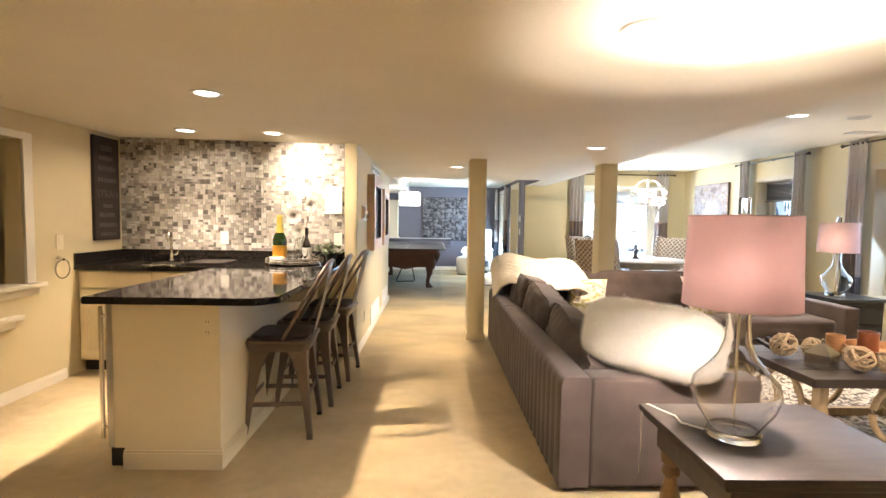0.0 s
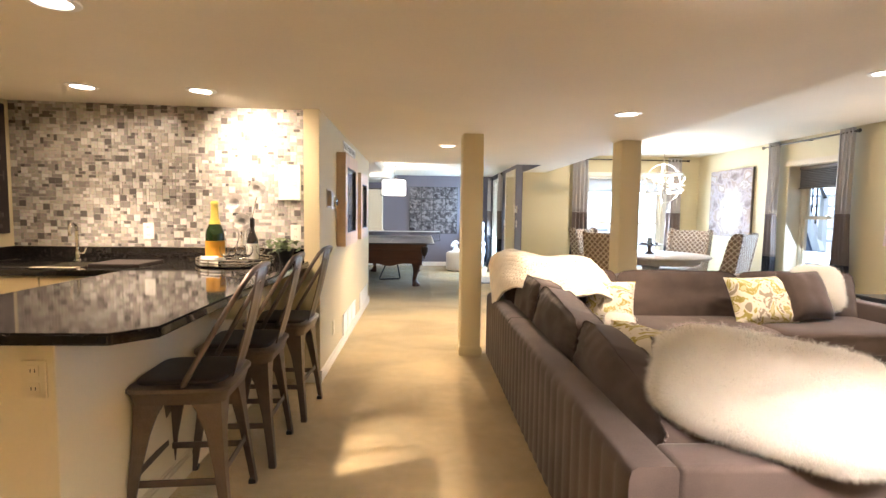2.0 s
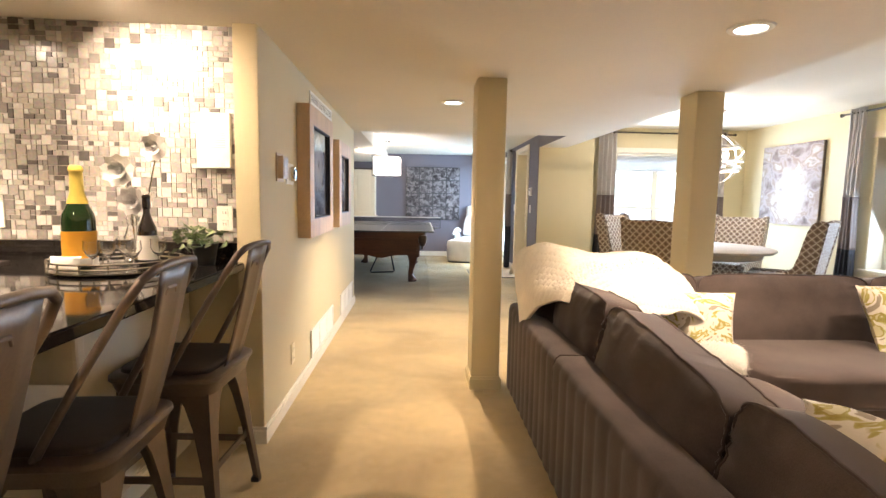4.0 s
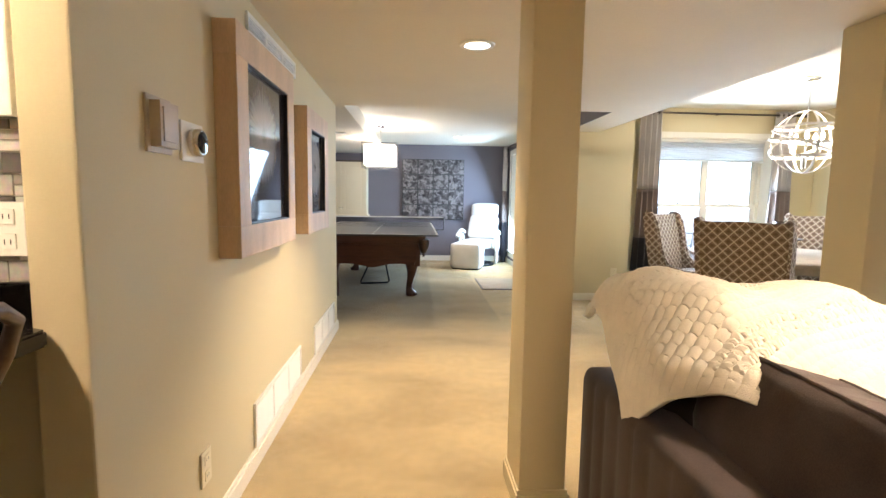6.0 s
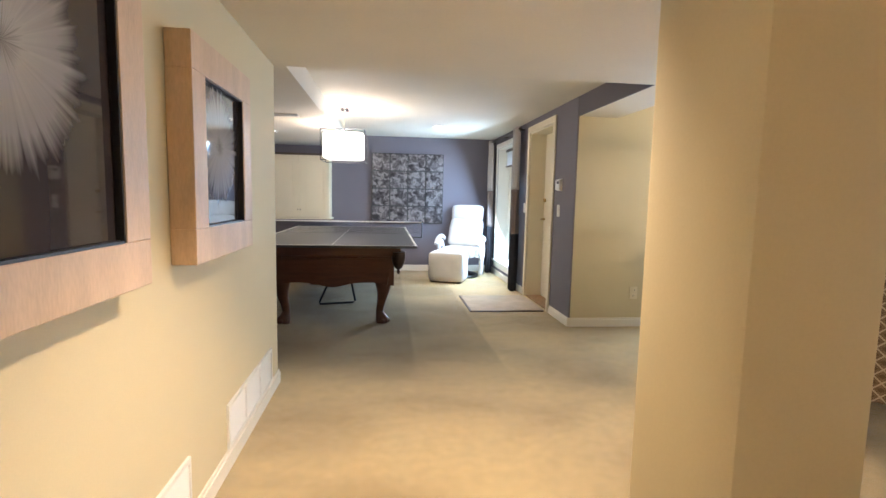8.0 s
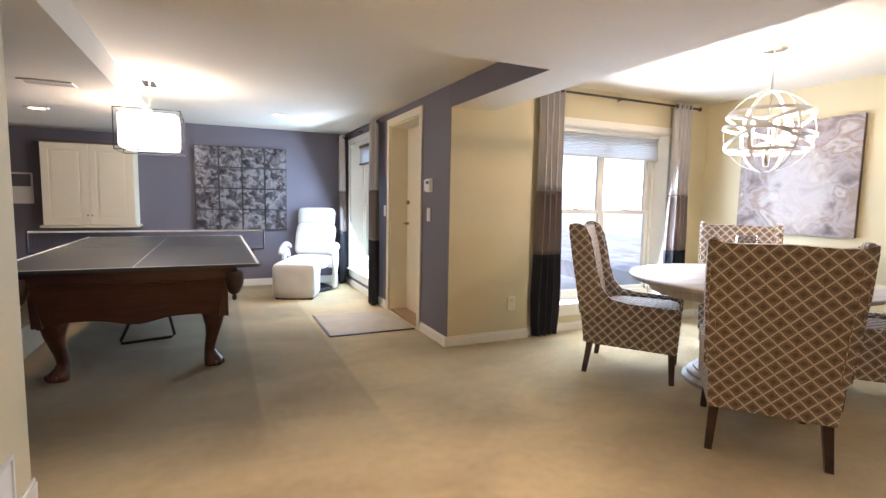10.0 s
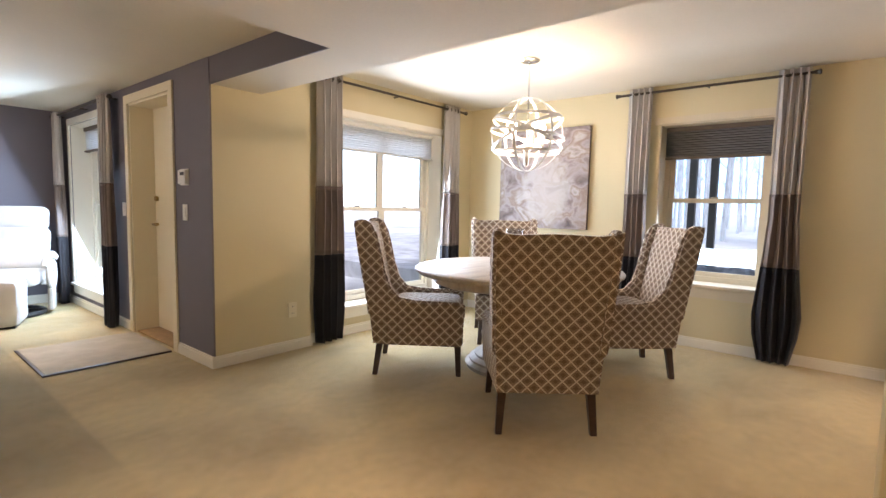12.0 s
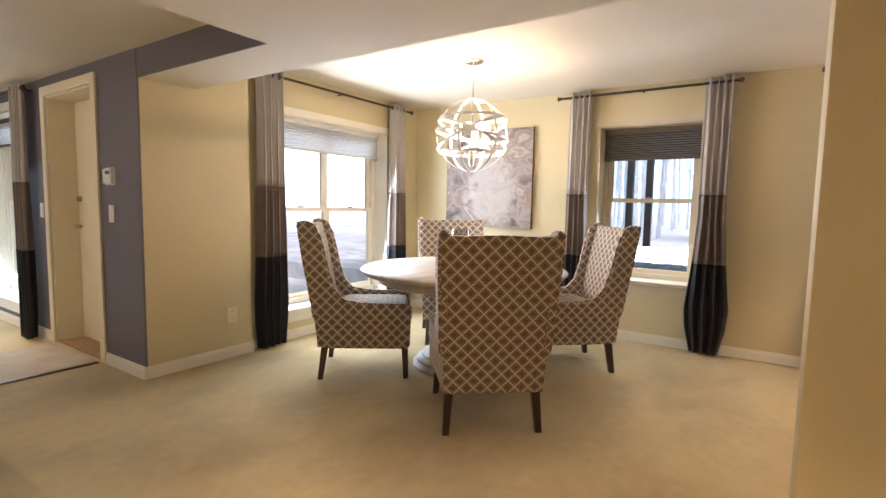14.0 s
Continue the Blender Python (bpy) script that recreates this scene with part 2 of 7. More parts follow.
def lathe(bm, prof, cx=0, cy=0, z=0, sides=32, close=True):
    """Turns a profile of (radius, height) about an upright axis."""
    rings = []
    for r, h in prof:
        rings.append([bm.verts.new((cx + r * math.cos(k * math.tau / sides), cy + r * math.sin(k * math.tau / sides), z + h)) for k in range(sides)])
    for A, B in zip(rings, rings[1:]):
        for k in range(sides):
            bm.faces.new((A[k], A[(k + 1) % sides], B[(k + 1) % sides], B[k]))
    if close:
        bm.faces.new(rings[0][::-1])
        bm.faces.new(rings[-1])
    return bm


def puff(bm, cx, cy, cz, w, d, h, p=5.0, n=10, wob=0.0, seed=0, rot=0.0, tilt=0.0):
    """A stuffed block: a cube with round corners and slightly uneven faces. tilt leans it about x, rot turns it about z."""
    vs, grid = [], {}

    def vert(c):
        key = tuple(round(q, 5) for q in c)
        if key not in grid:
            grid[key] = bm.verts.new(c)
            vs.append(grid[key])
        return grid[key]
    n += 1
    for ax in range(3):
        for s in (-1, 1):
            for i in range(n):
                for j in range(n):
                    q = []
                    for di, dj in ((0, 0), (1, 0), (1, 1), (0, 1)):
                        c = [0, 0, 0]
                        c[ax], c[(ax + 1) % 3], c[(ax + 2) % 3] = s, 2 * (i + di) / n - 1, 2 * (j + dj) / n - 1
                        q.append(vert(c))
                    bm.faces.new(q if s > 0 else q[::-1])
    M = pose(cx, cy, cz, 0, 0, rot) @ pose(0, 0, 0, tilt)
    for v in vs:
        c = v.co.copy()
        L = (abs(c.x) ** p + abs(c.y) ** p + abs(c.z) ** p) ** (1 / p)
        c /= L
        k = 1 + wob * noise.noise(Vector((c.x * 1.7 + seed * 7.1, c.y * 1.7, c.z * 1.7)))
        v.co = M @ Vector((c.x * w / 2 * k, c.y * d / 2 * k, c.z * h / 2 * k))
    return bm


def pillow(bm, w, h, t, m, n=18, seed=0, wob=0.12):
    """A throw pillow, w wide, h high, t thick, with pointed corners, set by the pose m."""
    top = {}
    for side in (1, -1):
        for i in range(n + 1):
            for j in range(n + 1):
                u, v = 2 * i / n - 1, 2 * j / n - 1
                edge = i in (0, n) or j in (0, n)
                if side < 0 and edge:
                    top[(side, i, j)] = top[(1, i, j)]
                    continue
                f = ((1 - u ** 4) * (1 - v ** 4)) ** 0.55
                f *= 1 + wob * noise.noise(Vector((u * 2 + seed * 3.3, v * 2, side)))
                x = w / 2 * u * (1 - 0.07 * (1 - v * v))
                y = h / 2 * v * (1 - 0.07 * (1 - u * u))
                top[(side, i, j)] = bm.verts.new(m @ Vector((x, y, side * t / 2 * f)))
        for i in range(n):
            for j in range(n):
                q = [top[(side, i, j)], top[(side, i + 1, j)], top[(side, i + 1, j + 1)], top[(side, i, j + 1)]]
                bm.faces.new(q if side > 0 else q[::-1])
    return bm


def slab(bm, pts, z0, z1):
    """A flat plate with the outline pts."""
    lo = [bm.verts.new((x, y, z0)) for x, y in pts]
    hi = [bm.verts.new((x, y, z1)) for x, y in pts]
    n = len(pts)
    bm.faces.new(lo[::-1])
    bm.faces.new(hi)
    for k in range(n):
        bm.faces.new((lo[k], lo[(k + 1) % n], hi[(k + 1) % n], hi[k]))
    return bm


def uv_box(bm):
    """Coordinates in metres on each face, by the way the face looks."""
    lay = bm.loops.layers.uv.new("UVMap")
    bm.normal_update()
    for f in bm.faces:
        n = f.normal
        ax = max(range(3), key=lambda k: abs(n[k]))
        for l in f.loops:
            c = l.vert.co
            l[lay].uv = ((c.y, c.z), (c.x, c.z), (c.x, c.y))[ax]
    return bm


def part(name, bm, material, parent=None, label="", smooth=False, uv=False):
    """Links a bmesh as one mesh object under a thing or part."""
    bmesh.ops.recalc_face_normals(bm, faces=bm.faces)
    if uv:
        uv_box(bm)
    me = bpy.data.meshes.new(name)
    bm.to_mesh(me)
    bm.free()
    if smooth:
        me.polygons.foreach_set("use_smooth", [True] * len(me.polygons))
        me.set_sharp_from_angle(angle=radians(40))
    if material:
        me.materials.append(material)
    ob = new(name, me)
    if parent:
        ob.parent = parent
    if label:
        ob["label"] = label
    return ob


def B():
    return bmesh.new()


def structure(name, bm, material, label="", category="", smooth=False):
    return tagged(part(name, bm, material, None, label, smooth), label, category, "", "structure")


def thing(name, label, category, group="", at=(0, 0, 0), rz=0):
    ob = new(name)
    ob.matrix_world = pose(*at, 0, 0, rz)
    ob.empty_display_size = 0.1
    return tagged(ob, label, category, group)


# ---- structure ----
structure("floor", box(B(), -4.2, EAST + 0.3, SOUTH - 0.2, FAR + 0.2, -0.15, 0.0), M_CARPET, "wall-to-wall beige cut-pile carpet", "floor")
bm = B()
cols = [[bm.verts.new((x, y, soffit_z(x, y))) for y in (SOUTH - 0.2, 0.0, 2.0, 4.0, 4.5, 5.0, 5.5, 6.0, 6.5, 7.2, HALLEND)] for x in (WEST - 0.2, -1.9, -0.62, -0.3, 0.1, 0.45, 1.3, EDGE)]
for p, q in zip(cols, cols[1:]):
    for k in range(len(p) - 1):
        bm.faces.new((p[k], p[k + 1], q[k + 1], q[k]))
lid = [bm.verts.new((v.co.x, v.co.y, 2.6)) for v in (cols[0][0], cols[0][-1], cols[-1][-1], cols[-1][0])]
bm.faces.new(lid)
bm.faces.new(cols[0] + [lid[1], lid[0]])
bm.faces.new(cols[-1] + [lid[2], lid[3]])
bm.faces.new([c[0] for c in cols] + [lid[3], lid[0]])
bm.faces.new([c[-1] for c in cols] + [lid[2], lid[1]])
structure("ceiling_soffit", bm, M_CEIL, "lowered ceiling over bar and walkway", "ceiling", True)
structure("ceiling_dining", box(B(), EDGE, EAST + 0.3, SOUTH - 0.2, WINWALL + 0.3, DINING, 2.6), M_CEIL, "higher ceiling over sofa and dining area", "ceiling")
structure("ceiling_game", box(B(), -0.55, PIERX + 0.02, HALLEND, FAR + 0.2, GAME, 2.6), M_CEIL, "game room ceiling", "ceiling")
structure("ceiling_game_low", box(B(), -4.2, -0.55, HALLEND, FAR + 0.2, SOFFIT, 2.6), M_CEIL, "lowered game room ceiling over cabinets", "ceiling")
structure("ceiling_bulkhead", box(B(), 1.825, EDGE, HALLEND, WINWALL + 0.05, SOFFIT, 2.6), M_CEIL, "boxed beam between game room and dining area", "ceiling")
structure("trim_bulkhead_face", box(B(), 1.815, 1.825, HALLEND + 0.002, 9.04, SOFFIT, GAME), M_PURPLE, "violet painted face of the boxed beam", "trim")


def wall_x(name, xf, depth, y0, y1, z1, holes, material, label):
    """A wall whose face stands at x = xf and which is depth thick (signed), with holes (y0, y1, z0, z1)."""
    bm = B()
    y = y0
    xa, xb = sorted((xf, xf + depth))
    for a, b, c, d in sorted(holes):
        if a > y:
            box(bm, xa, xb, y, a, 0, z1)
        if c > 0:
            box(bm, xa, xb, a, b, 0, c)
        box(bm, xa, xb, a, b, d, z1)
        y = b
    if y1 > y:
        box(bm, xa, xb, y, y1, 0, z1)
    return structure(name, bm, material, label, "wall")


def wall_y(name, yf, depth, x0, x1, z1, holes, material, label):
    bm = B()
    x = x0
    ya, yb = sorted((yf, yf + depth))
    for a, b, c, d in sorted(holes):
        if a > x:
            box(bm, x, a, ya, yb, 0, z1)
        if c > 0:
            box(bm, a, b, ya, yb, 0, c)
        box(bm, a, b, ya, yb, d, z1)
        x = b
    if x1 > x:
        box(bm, x, x1, ya, yb, 0, z1)
    return structure(name, bm, material, label, "wall")


W2 = (6.10, 6.96, 0.56, 1.95)
W3 = (3.95, 4.98, 0.56, 1.95)
WA = (2.97, 4.36, 0.27, 1.95)
WG = (11.08, 12.25, 0.25, 1.98)
DG = (9.63, 10.50, 0.0, 2.02)
wall_x("wall_east", EAST, 0.30, SOUTH, WINWALL + 0.3, DINING, [W2, W3], M_WALL, "cream painted wall with two windows")
wall_y("wall_dining_north", WINWALL, 0.30, PIERX + 0.014, EAST, DINING, [WA], M_WALL, "cream painted wall with double window")
wall_x("wall_game_east", PIERX, 0.30, WINWALL - 0.06 + 0.36, FAR, GAME, [DG, WG], M_PURPLE, "grey-violet wall with door and window")
structure("wall_pier", box(B(), PIERX, PIERX + 0.014, WINWALL - 0.06, WINWALL + 0.3, 0, GAME), M_PURPLE, "grey-violet end of the wall beside the door", "wall")
structure("wall_pier_face", box(B(), PIERX + 0.014, 2.62, WINWALL - 0.06, WINWALL, 0, SOFFIT + 0.3), M_WALL, "cream painted wall pier", "wall")
wall_y("wall_game_north", FAR, 0.2, -4.2, PIERX + 0.3, GAME, [], M_PURPLE, "grey-violet painted end wall")
structure("wall_game_west", box(B(), -4.2, -4.0, HALLEND, FAR, 0, SOFFIT), M_PURPLE, "grey-violet side wall", "wall")
structure("wall_game_south", box(B(), -4.2, HALLX - 0.115, HALLEND - 0.12, HALLEND, 0, SOFFIT), M_PURPLE, "grey-violet wall behind the hall", "wall")
structure("wall_hall", box(B(), HALLX - 0.115, HALLX, 4.34, HALLEND, 0, SOFFIT + 0.06, 0.006), M_WALL, "cream painted hallway wall", "wall")
structure("wall_bar", box(B(), WEST - 0.2, HALLX - 0.115, BARWALL, BARWALL + 0.12, 0, SOFFIT + 0.10), M_WALL, "cream wall behind the bar", "wall")
wall_x("wall_west", WEST, -0.14, SOUTH, BARWALL, SOFFIT + 0.10, [(2.78, 3.28, 0.81, 1.85), (2.05, 2.78, 0.60, 1.62)], M_WALL, "cream wall with stepped openings to a stair")
structure("wall_south", box(B(), WEST - 0.2, EAST + 0.3, SOUTH - 0.2, SOUTH, 0, 2.4), M_WALL, "plain cream wall closing the room", "wall")
# stair well behind the west openings
structure("wall_stair", box(B(), WEST - 1.3, WEST - 1.2, 1.4, 3.9, 0, 2.6), M_WALL, "dim wall of the stair well", "wall")
structure("wall_stair_end", box(B(), WEST - 1.2, WEST - 0.14, 3.8, 3.9, 0, 2.6), M_WALL, "end wall of the stair well", "wall")
structure("wall_stair_side", box(B(), WEST - 1.2, WEST - 0.14, 1.4, 1.5, 0, 2.6), M_WALL, "side wall of the stair well", "wall")
structure("ceiling_stair", box(B(), WEST - 1.3, WEST - 0.2, 1.4, 3.9, 2.0, 2.6), M_CEIL, "ceiling of the stair well", "ceiling")


def board(name, pts_len, along, face, out, z0, h, material=M_TRIM, label="white painted baseboard"):
    """A baseboard: along 'x' or 'y' from pts_len[0] to [1], on the face, proud by out (signed)."""
    a, b = pts_len
    bm = B()
    if along == "y":
        box(bm, *sorted((face, face + out)), a, b, z0, z0 + h * 0.8)
        box(bm, *sorted((face, face + out * 0.55)), a, b, z0 + h * 0.8, z0 + h)
    else:
        box(bm, a, b, *sorted((face, face + out)), z0, z0 + h * 0.8)
        box(bm, a, b, *sorted((face, face + out * 0.55)), z0 + h * 0.8, z0 + h)
    return structure(name, bm, material, label, "baseboard")


board("baseboard_hall", (4.34, HALLEND + 0.012), "y", HALLX, 0.014, 0, 0.085)
board("baseboard_hall_end", (-0.75, HALLX + 0.014), "x", 4.34, -0.014, 0, 0.085)
board("baseboard_east", (SOUTH, WINWALL), "y", EAST, -0.014, 0, 0.085)
board("baseboard_dining", (2.634, EAST - 0.014), "x", WINWALL, -0.014, 0, 0.085)
board("baseboard_pier", (PIERX - 0.014, 2.634), "x", WINWALL - 0.06, -0.014, 0, 0.085)
board("baseboard_pier_side", (WINWALL - 0.06, 9.56), "y", PIERX, -0.014, 0, 0.085)
board("baseboard_game_east", (10.58, FAR), "y", PIERX, -0.014, 0, 0.085)
board("baseboard_game_north", (-4.0, PIERX - 0.014), "x", FAR, -0.014, 0, 0.095)
board("baseboard_west", (SOUTH, 3.65), "y", WEST, 0.014, 0, 0.085)


def column(name, x0, x1, y0, y1):
    c = structure(name, box(B(), x0, x1, y0, y1, 0, SOFFIT, 0.012), M_WALL, "square cream painted support column", "column", True)
    bm = B()
    box(bm, x0 - 0.012, x1 + 0.012, y0 - 0.012, y1 + 0.012, 0, 0.07)
    box(bm, x0 - 0.006, x1 + 0.006, y0 - 0.006, y1 + 0.006, 0.07, 0.085)
    part("baseboard", bm, M_WALL, c)


column("column_near", 0.484, 0.668, 5.04, 5.285)
column("column_dining", 1.979, 2.170, 5.24, 5.465)


# ---- windows and door ----
def window_x(name, xf, hole, material, panes=1, label=""):
    """A double-hung window deep in a wall hole on the wall face x = xf, looking out along +x."""
    y0, y1, z0, z1 = hole
    w = tagged(thing(name, label, "window"), kind="structure")
    xo = xf + 0.20
    fr = B()
    for a, b in ((y0, y0 + 0.045), (y1 - 0.045, y1)):
        box(fr, xo - 0.02, xo + 0.07, a, b, z0, z1)
    box(fr, xo - 0.02, xo + 0.07, y0 + 0.045, y1 - 0.045, z1 - 0.05, z1)
    box(fr, xo - 0.02, xo + 0.07, y0 + 0.045, y1 - 0.045, z0, z0 + 0.05)
    part("window_frame", fr, material, w)
    mid = z0 + (z1 - z0) * 0.52
    step = (y1 - y0 - 0.09) / panes
    for k in range(panes):
        a = y0 + 0.045 + k * step
        b = a + step
        for nm, c, d, dx in (("lower_sash", z0 + 0.05, mid + 0.02, 0.0), ("upper_sash", mid - 0.02, z1 - 0.05, 0.03)):
            s = B()
            x = xo + dx
            box(s, x, x + 0.028, a, a + 0.04, c, d)
            box(s, x, x + 0.028, b - 0.04, b, c, d)
            box(s, x, x + 0.028, a + 0.04, b - 0.04, c, c + 0.04)
            box(s, x, x + 0.028, a + 0.04, b - 0.04, d - 0.04, d)
            sash = part(nm, s, material, w)
            pane = part("pane", box(B(), x + 0.011, x + 0.016, a + 0.038, b - 0.038, c + 0.038, d - 0.038), M_PANE, sash)
            pane.visible_shadow = False
        lk = B()
        box(lk, xo - 0.012, xo + 0.01, (a + b) / 2 - 0.03, (a + b) / 2 + 0.03, mid + 0.02, mid + 0.032, 0.003)
        part("sash_lock", lk, M_CHROME, w)
    jl = B()
    box(jl, xf + 0.004, xo - 0.021, y0 + 0.0005, y0 + 0.010, z0 + 0.003, z1 - 0.011)
    box(jl, xf + 0.004, xo - 0.021, y1 - 0.010, y1 - 0.0005, z0 + 0.003, z1 - 0.011)
    box(jl, xf + 0.004, xo - 0.021, y0 + 0.0005, y1 - 0.0005, z1 - 0.010, z1 - 0.0005)
    part("jamb_liner", jl, material, w)
    part("window_sill", box(B(), xf - 0.045, xo - 0.02, y0 - 0.05, y1 + 0.05, z0 - 0.028, z0 + 0.002, 0.006), material, w)
    ap = B()
    box(ap, xf - 0.018, xf - 0.001, y0 - 0.03, y1 + 0.03, z0 - 0.115, z0 - 0.030)
    part("apron", ap, material, w)
    return w


def blind(name, x, y0, y1, z0, z1, material, label, along="y"):
    t = thing(name, label, "window blind")
    bm = B()
    n = max(6, int((z1 - z0) / 0.02))
    for k in range(n):
        a = z0 + (z1 - z0) * k / n
        h = (z1 - z0) / n
        for dz, dx in ((0, 0), (h / 2, 0.012)):
            if along == "y":
                q = [(x + dx, y0, a + dz), (x + dx, y1, a + dz), (x + 0.012 - dx, y1, a + dz + h / 2), (x + 0.012 - dx, y0, a + dz + h / 2)]
            else:
                q = [(y0, x + dx, a + dz), (y1, x + dx, a + dz), (y1, x + 0.012 - dx, a + dz + h / 2), (y0, x + 0.012 - dx, a + dz + h / 2)]
            bm.faces.new([bm.verts.new(p) for p in q])
    part("shade_fabric", bm, material, t)
    for nm, a, b in (("head_rail", z1, z1 + 0.04), ("bottom_rail", z0 - 0.018, z0)):
        bx = B()
        if along == "y":
            box(bx, x - 0.012, x + 0.03, y0, y1, a, b, 0.004)
        else:
            box(bx, y0, y1, x - 0.012, x + 0.03, a, b, 0.004)
        part(nm, bx, M_WHITE if along == "x" else M_DARKTRIM, t)
    return t


M_DARKTRIM = mat("brown_stained_trim", (0.10, 0.075, 0.055), 0.45, vary=0.2, scale=4, bump=0.06)
M_BLIND = mat("pleated_white_blind", (0.74, 0.73, 0.70), 0.8, vary=0.04, bump=0.1)
M_DARKGREY = mat("dark_grey_matte", (0.115, 0.115, 0.12), 0.8, vary=0.05, bump=0.1)
t_, b_ = chain(M_BLIND)
tl_ = t_.nodes.new("ShaderNodeBsdfTranslucent")
tl_.inputs[0].default_value = (0.85, 0.87, 0.90, 1)
mx_ = t_.nodes.new("ShaderNodeMixShader")
mx_.inputs[0].default_value = 0.75
t_.links.new(b_.outputs[0], mx_.inputs[1])
t_.links.new(tl_.outputs[0], mx_.inputs[2])
t_.links.new(mx_.outputs[0], t_.nodes["Material Output"].inputs[0])
M_SASH = mat("cream_window_paint", (0.62, 0.54, 0.40), 0.4, vary=0.04, bump=0.04)
window_x("window_east", EAST, W2, M_SASH, 1, "cream double-hung window deep in the wall")
window_x("window_sofa", EAST, W3, M_SASH, 1, "cream double-hung window beside the sofa")
# grey pleated bands stand in for the dark deck overhang outside
blind("east_blind", EAST + 0.15, W2[0] + 0.014, W2[1] - 0.014, 1.67, 1.90, M_DARKGREY, "grey pleated band in place of the deck overhang outside")
blind("sofa_blind", EAST + 0.15, W3[0] + 0.014, W3[1] - 0.014, 1.72, 1.90, M_DARKGREY, "grey pleated band in place of the deck overhang outside")
window_x("window_game", PIERX, WG, M_TRIM, 1, "white double-hung window beside the recliner")
blind("game_blind", PIERX + 0.13, WG[0] + 0.014, WG[1] - 0.014, 1.72, 1.93, M_BLIND, "white pleated blind near the top")
wa = window_x("window_dining", 0.0, (-WA[1], -WA[0], WA[2], WA[3]), M_TRIM, 2, "wide white double window in two halves")
wa.matrix_world = pose(0, WINWALL, 0, 0, 0, 90)
blind("dining_blind", WINWALL + 0.14, WA[0] + 0.014, WA[1] - 0.014, 1.70, 1.91, M_BLIND, "white pleated blind at the window top", "x")

# casing round the dining window and the game window
for nm, fn in (("trim_dining_window", 0), ("trim_game_window", 1)):
    bm = B()
    if fn == 0:
        box(bm, WA[0] - 0.06, WA[1] + 0.06, WINWALL - 0.016, WINWALL - 0.002, WA[3], WA[3] + 0.06)
    else:
        box(bm, PIERX - 0.016, PIERX - 0.002, WG[0] - 0.07, WG[1] + 0.07, WG[3], WG[3] + 0.07)
        box(bm, PIERX - 0.016, PIERX - 0.002, WG[0] - 0.07, WG[0], WG[2], WG[3])
        box(bm, PIERX - 0.016, PIERX - 0.002, WG[1], WG[1] + 0.07, WG[2], WG[3])
    structure(nm, bm, M_TRIM, "white window casing", "trim")
for nm, W in (("trim_east_window", W2), ("trim_sofa_window", W3)):
    bm = B()
    box(bm, EAST - 0.02, EAST - 0.002, W[0] - 0.04, W[1] + 0.04, W[3], W[3] + 0.035)
    box(bm, EAST - 0.012, EAST - 0.002, W[0] - 0.03, W[1] + 0.03, W[3] + 0.035, W[3] + 0.06)
    structure(nm, bm, M_SASH, "moulded head trim over the window", "trim")

# door in the game room
dr = tagged(thing("door_1", "cream painted exterior door, closed, with brass lever", "door"), kind="structure")
part("door_leaf", box(B(), PIERX + 0.19, PIERX + 0.235, DG[0] + 0.025, DG[1] - 0.025, 0.015, DG[3] - 0.025, 0.004), M_CABINET, dr)
jb = B()
for a, b in ((DG[0], DG[0] + 0.022), (DG[1] - 0.022, DG[1])):
    box(jb, PIERX + 0.002, PIERX + 0.28, a, b, 0, DG[3] - 0.022)
box(jb, PIERX + 0.002, PIERX + 0.28, DG[0], DG[1], DG[3] - 0.022, DG[3])
part("jamb", jb, M_CABINET, dr)
cs = B()
for a, b in ((DG[0] - 0.065, DG[0] + 0.008), (DG[1] - 0.008, DG[1] + 0.065)):
    box(cs, PIERX - 0.018, PIERX - 0.001, a, b, 0, DG[3] - 0.006, 0.003)
box(cs, PIERX - 0.018, PIERX - 0.001, DG[0] - 0.065, DG[1] + 0.065, DG[3] - 0.006, DG[3] + 0.065, 0.003)
part("casing", cs, M_CABINET, dr)
M_BRASS = mat("aged_brass", (0.45, 0.32, 0.14), 0.3, 1.0, vary=0.1, bump=0.03)
hb = B()
tube(hb, [(PIERX + 0.19, 10.42, 0.97), (PIERX + 0.14, 10.42, 0.97), (PIERX + 0.135, 10.40, 0.97), (PIERX + 0.135, 10.31, 0.965)], [0.012, 0.011, 0.011, 0.008])
part("door_handle", hb, M_BRASS, dr, "brass lever handle", True)
kb = B()
tube(kb, [(PIERX + 0.19, 10.42, 1.20), (PIERX + 0.165, 10.42, 1.20)], 0.022, 16)
part("deadbolt", kb, M_BRASS, dr, "brass deadbolt", True)
part("threshold", box(B(), PIERX + 0.01, PIERX + 0.28, DG[0] + 0.022, DG[1] - 0.022, 0, 0.014, 0.003), M_OAK, dr)

mt = thing("door_mat", "rectangle of beige carpet with dark bound edge before the door", "mat")
part("mat_field", box(B(), 0.98, 1.77, 9.63, 10.44, 0.001, 0.016, 0.004), mat("mat_pile_beige", (0.50, 0.42, 0.31), 0.95, vary=0.15, fine=380, bump=0.8, depth=0.004), mt)
bd = B()
box(bd, 0.962, 0.98, 9.612, 10.458, 0.001, 0.013, 0.003)
box(bd, 0.98, 1.77, 9.612, 9.63, 0.001, 0.013, 0.003)
part("mat_binding", bd, M_DARKWOOD, mt, "dark brown bound edge")


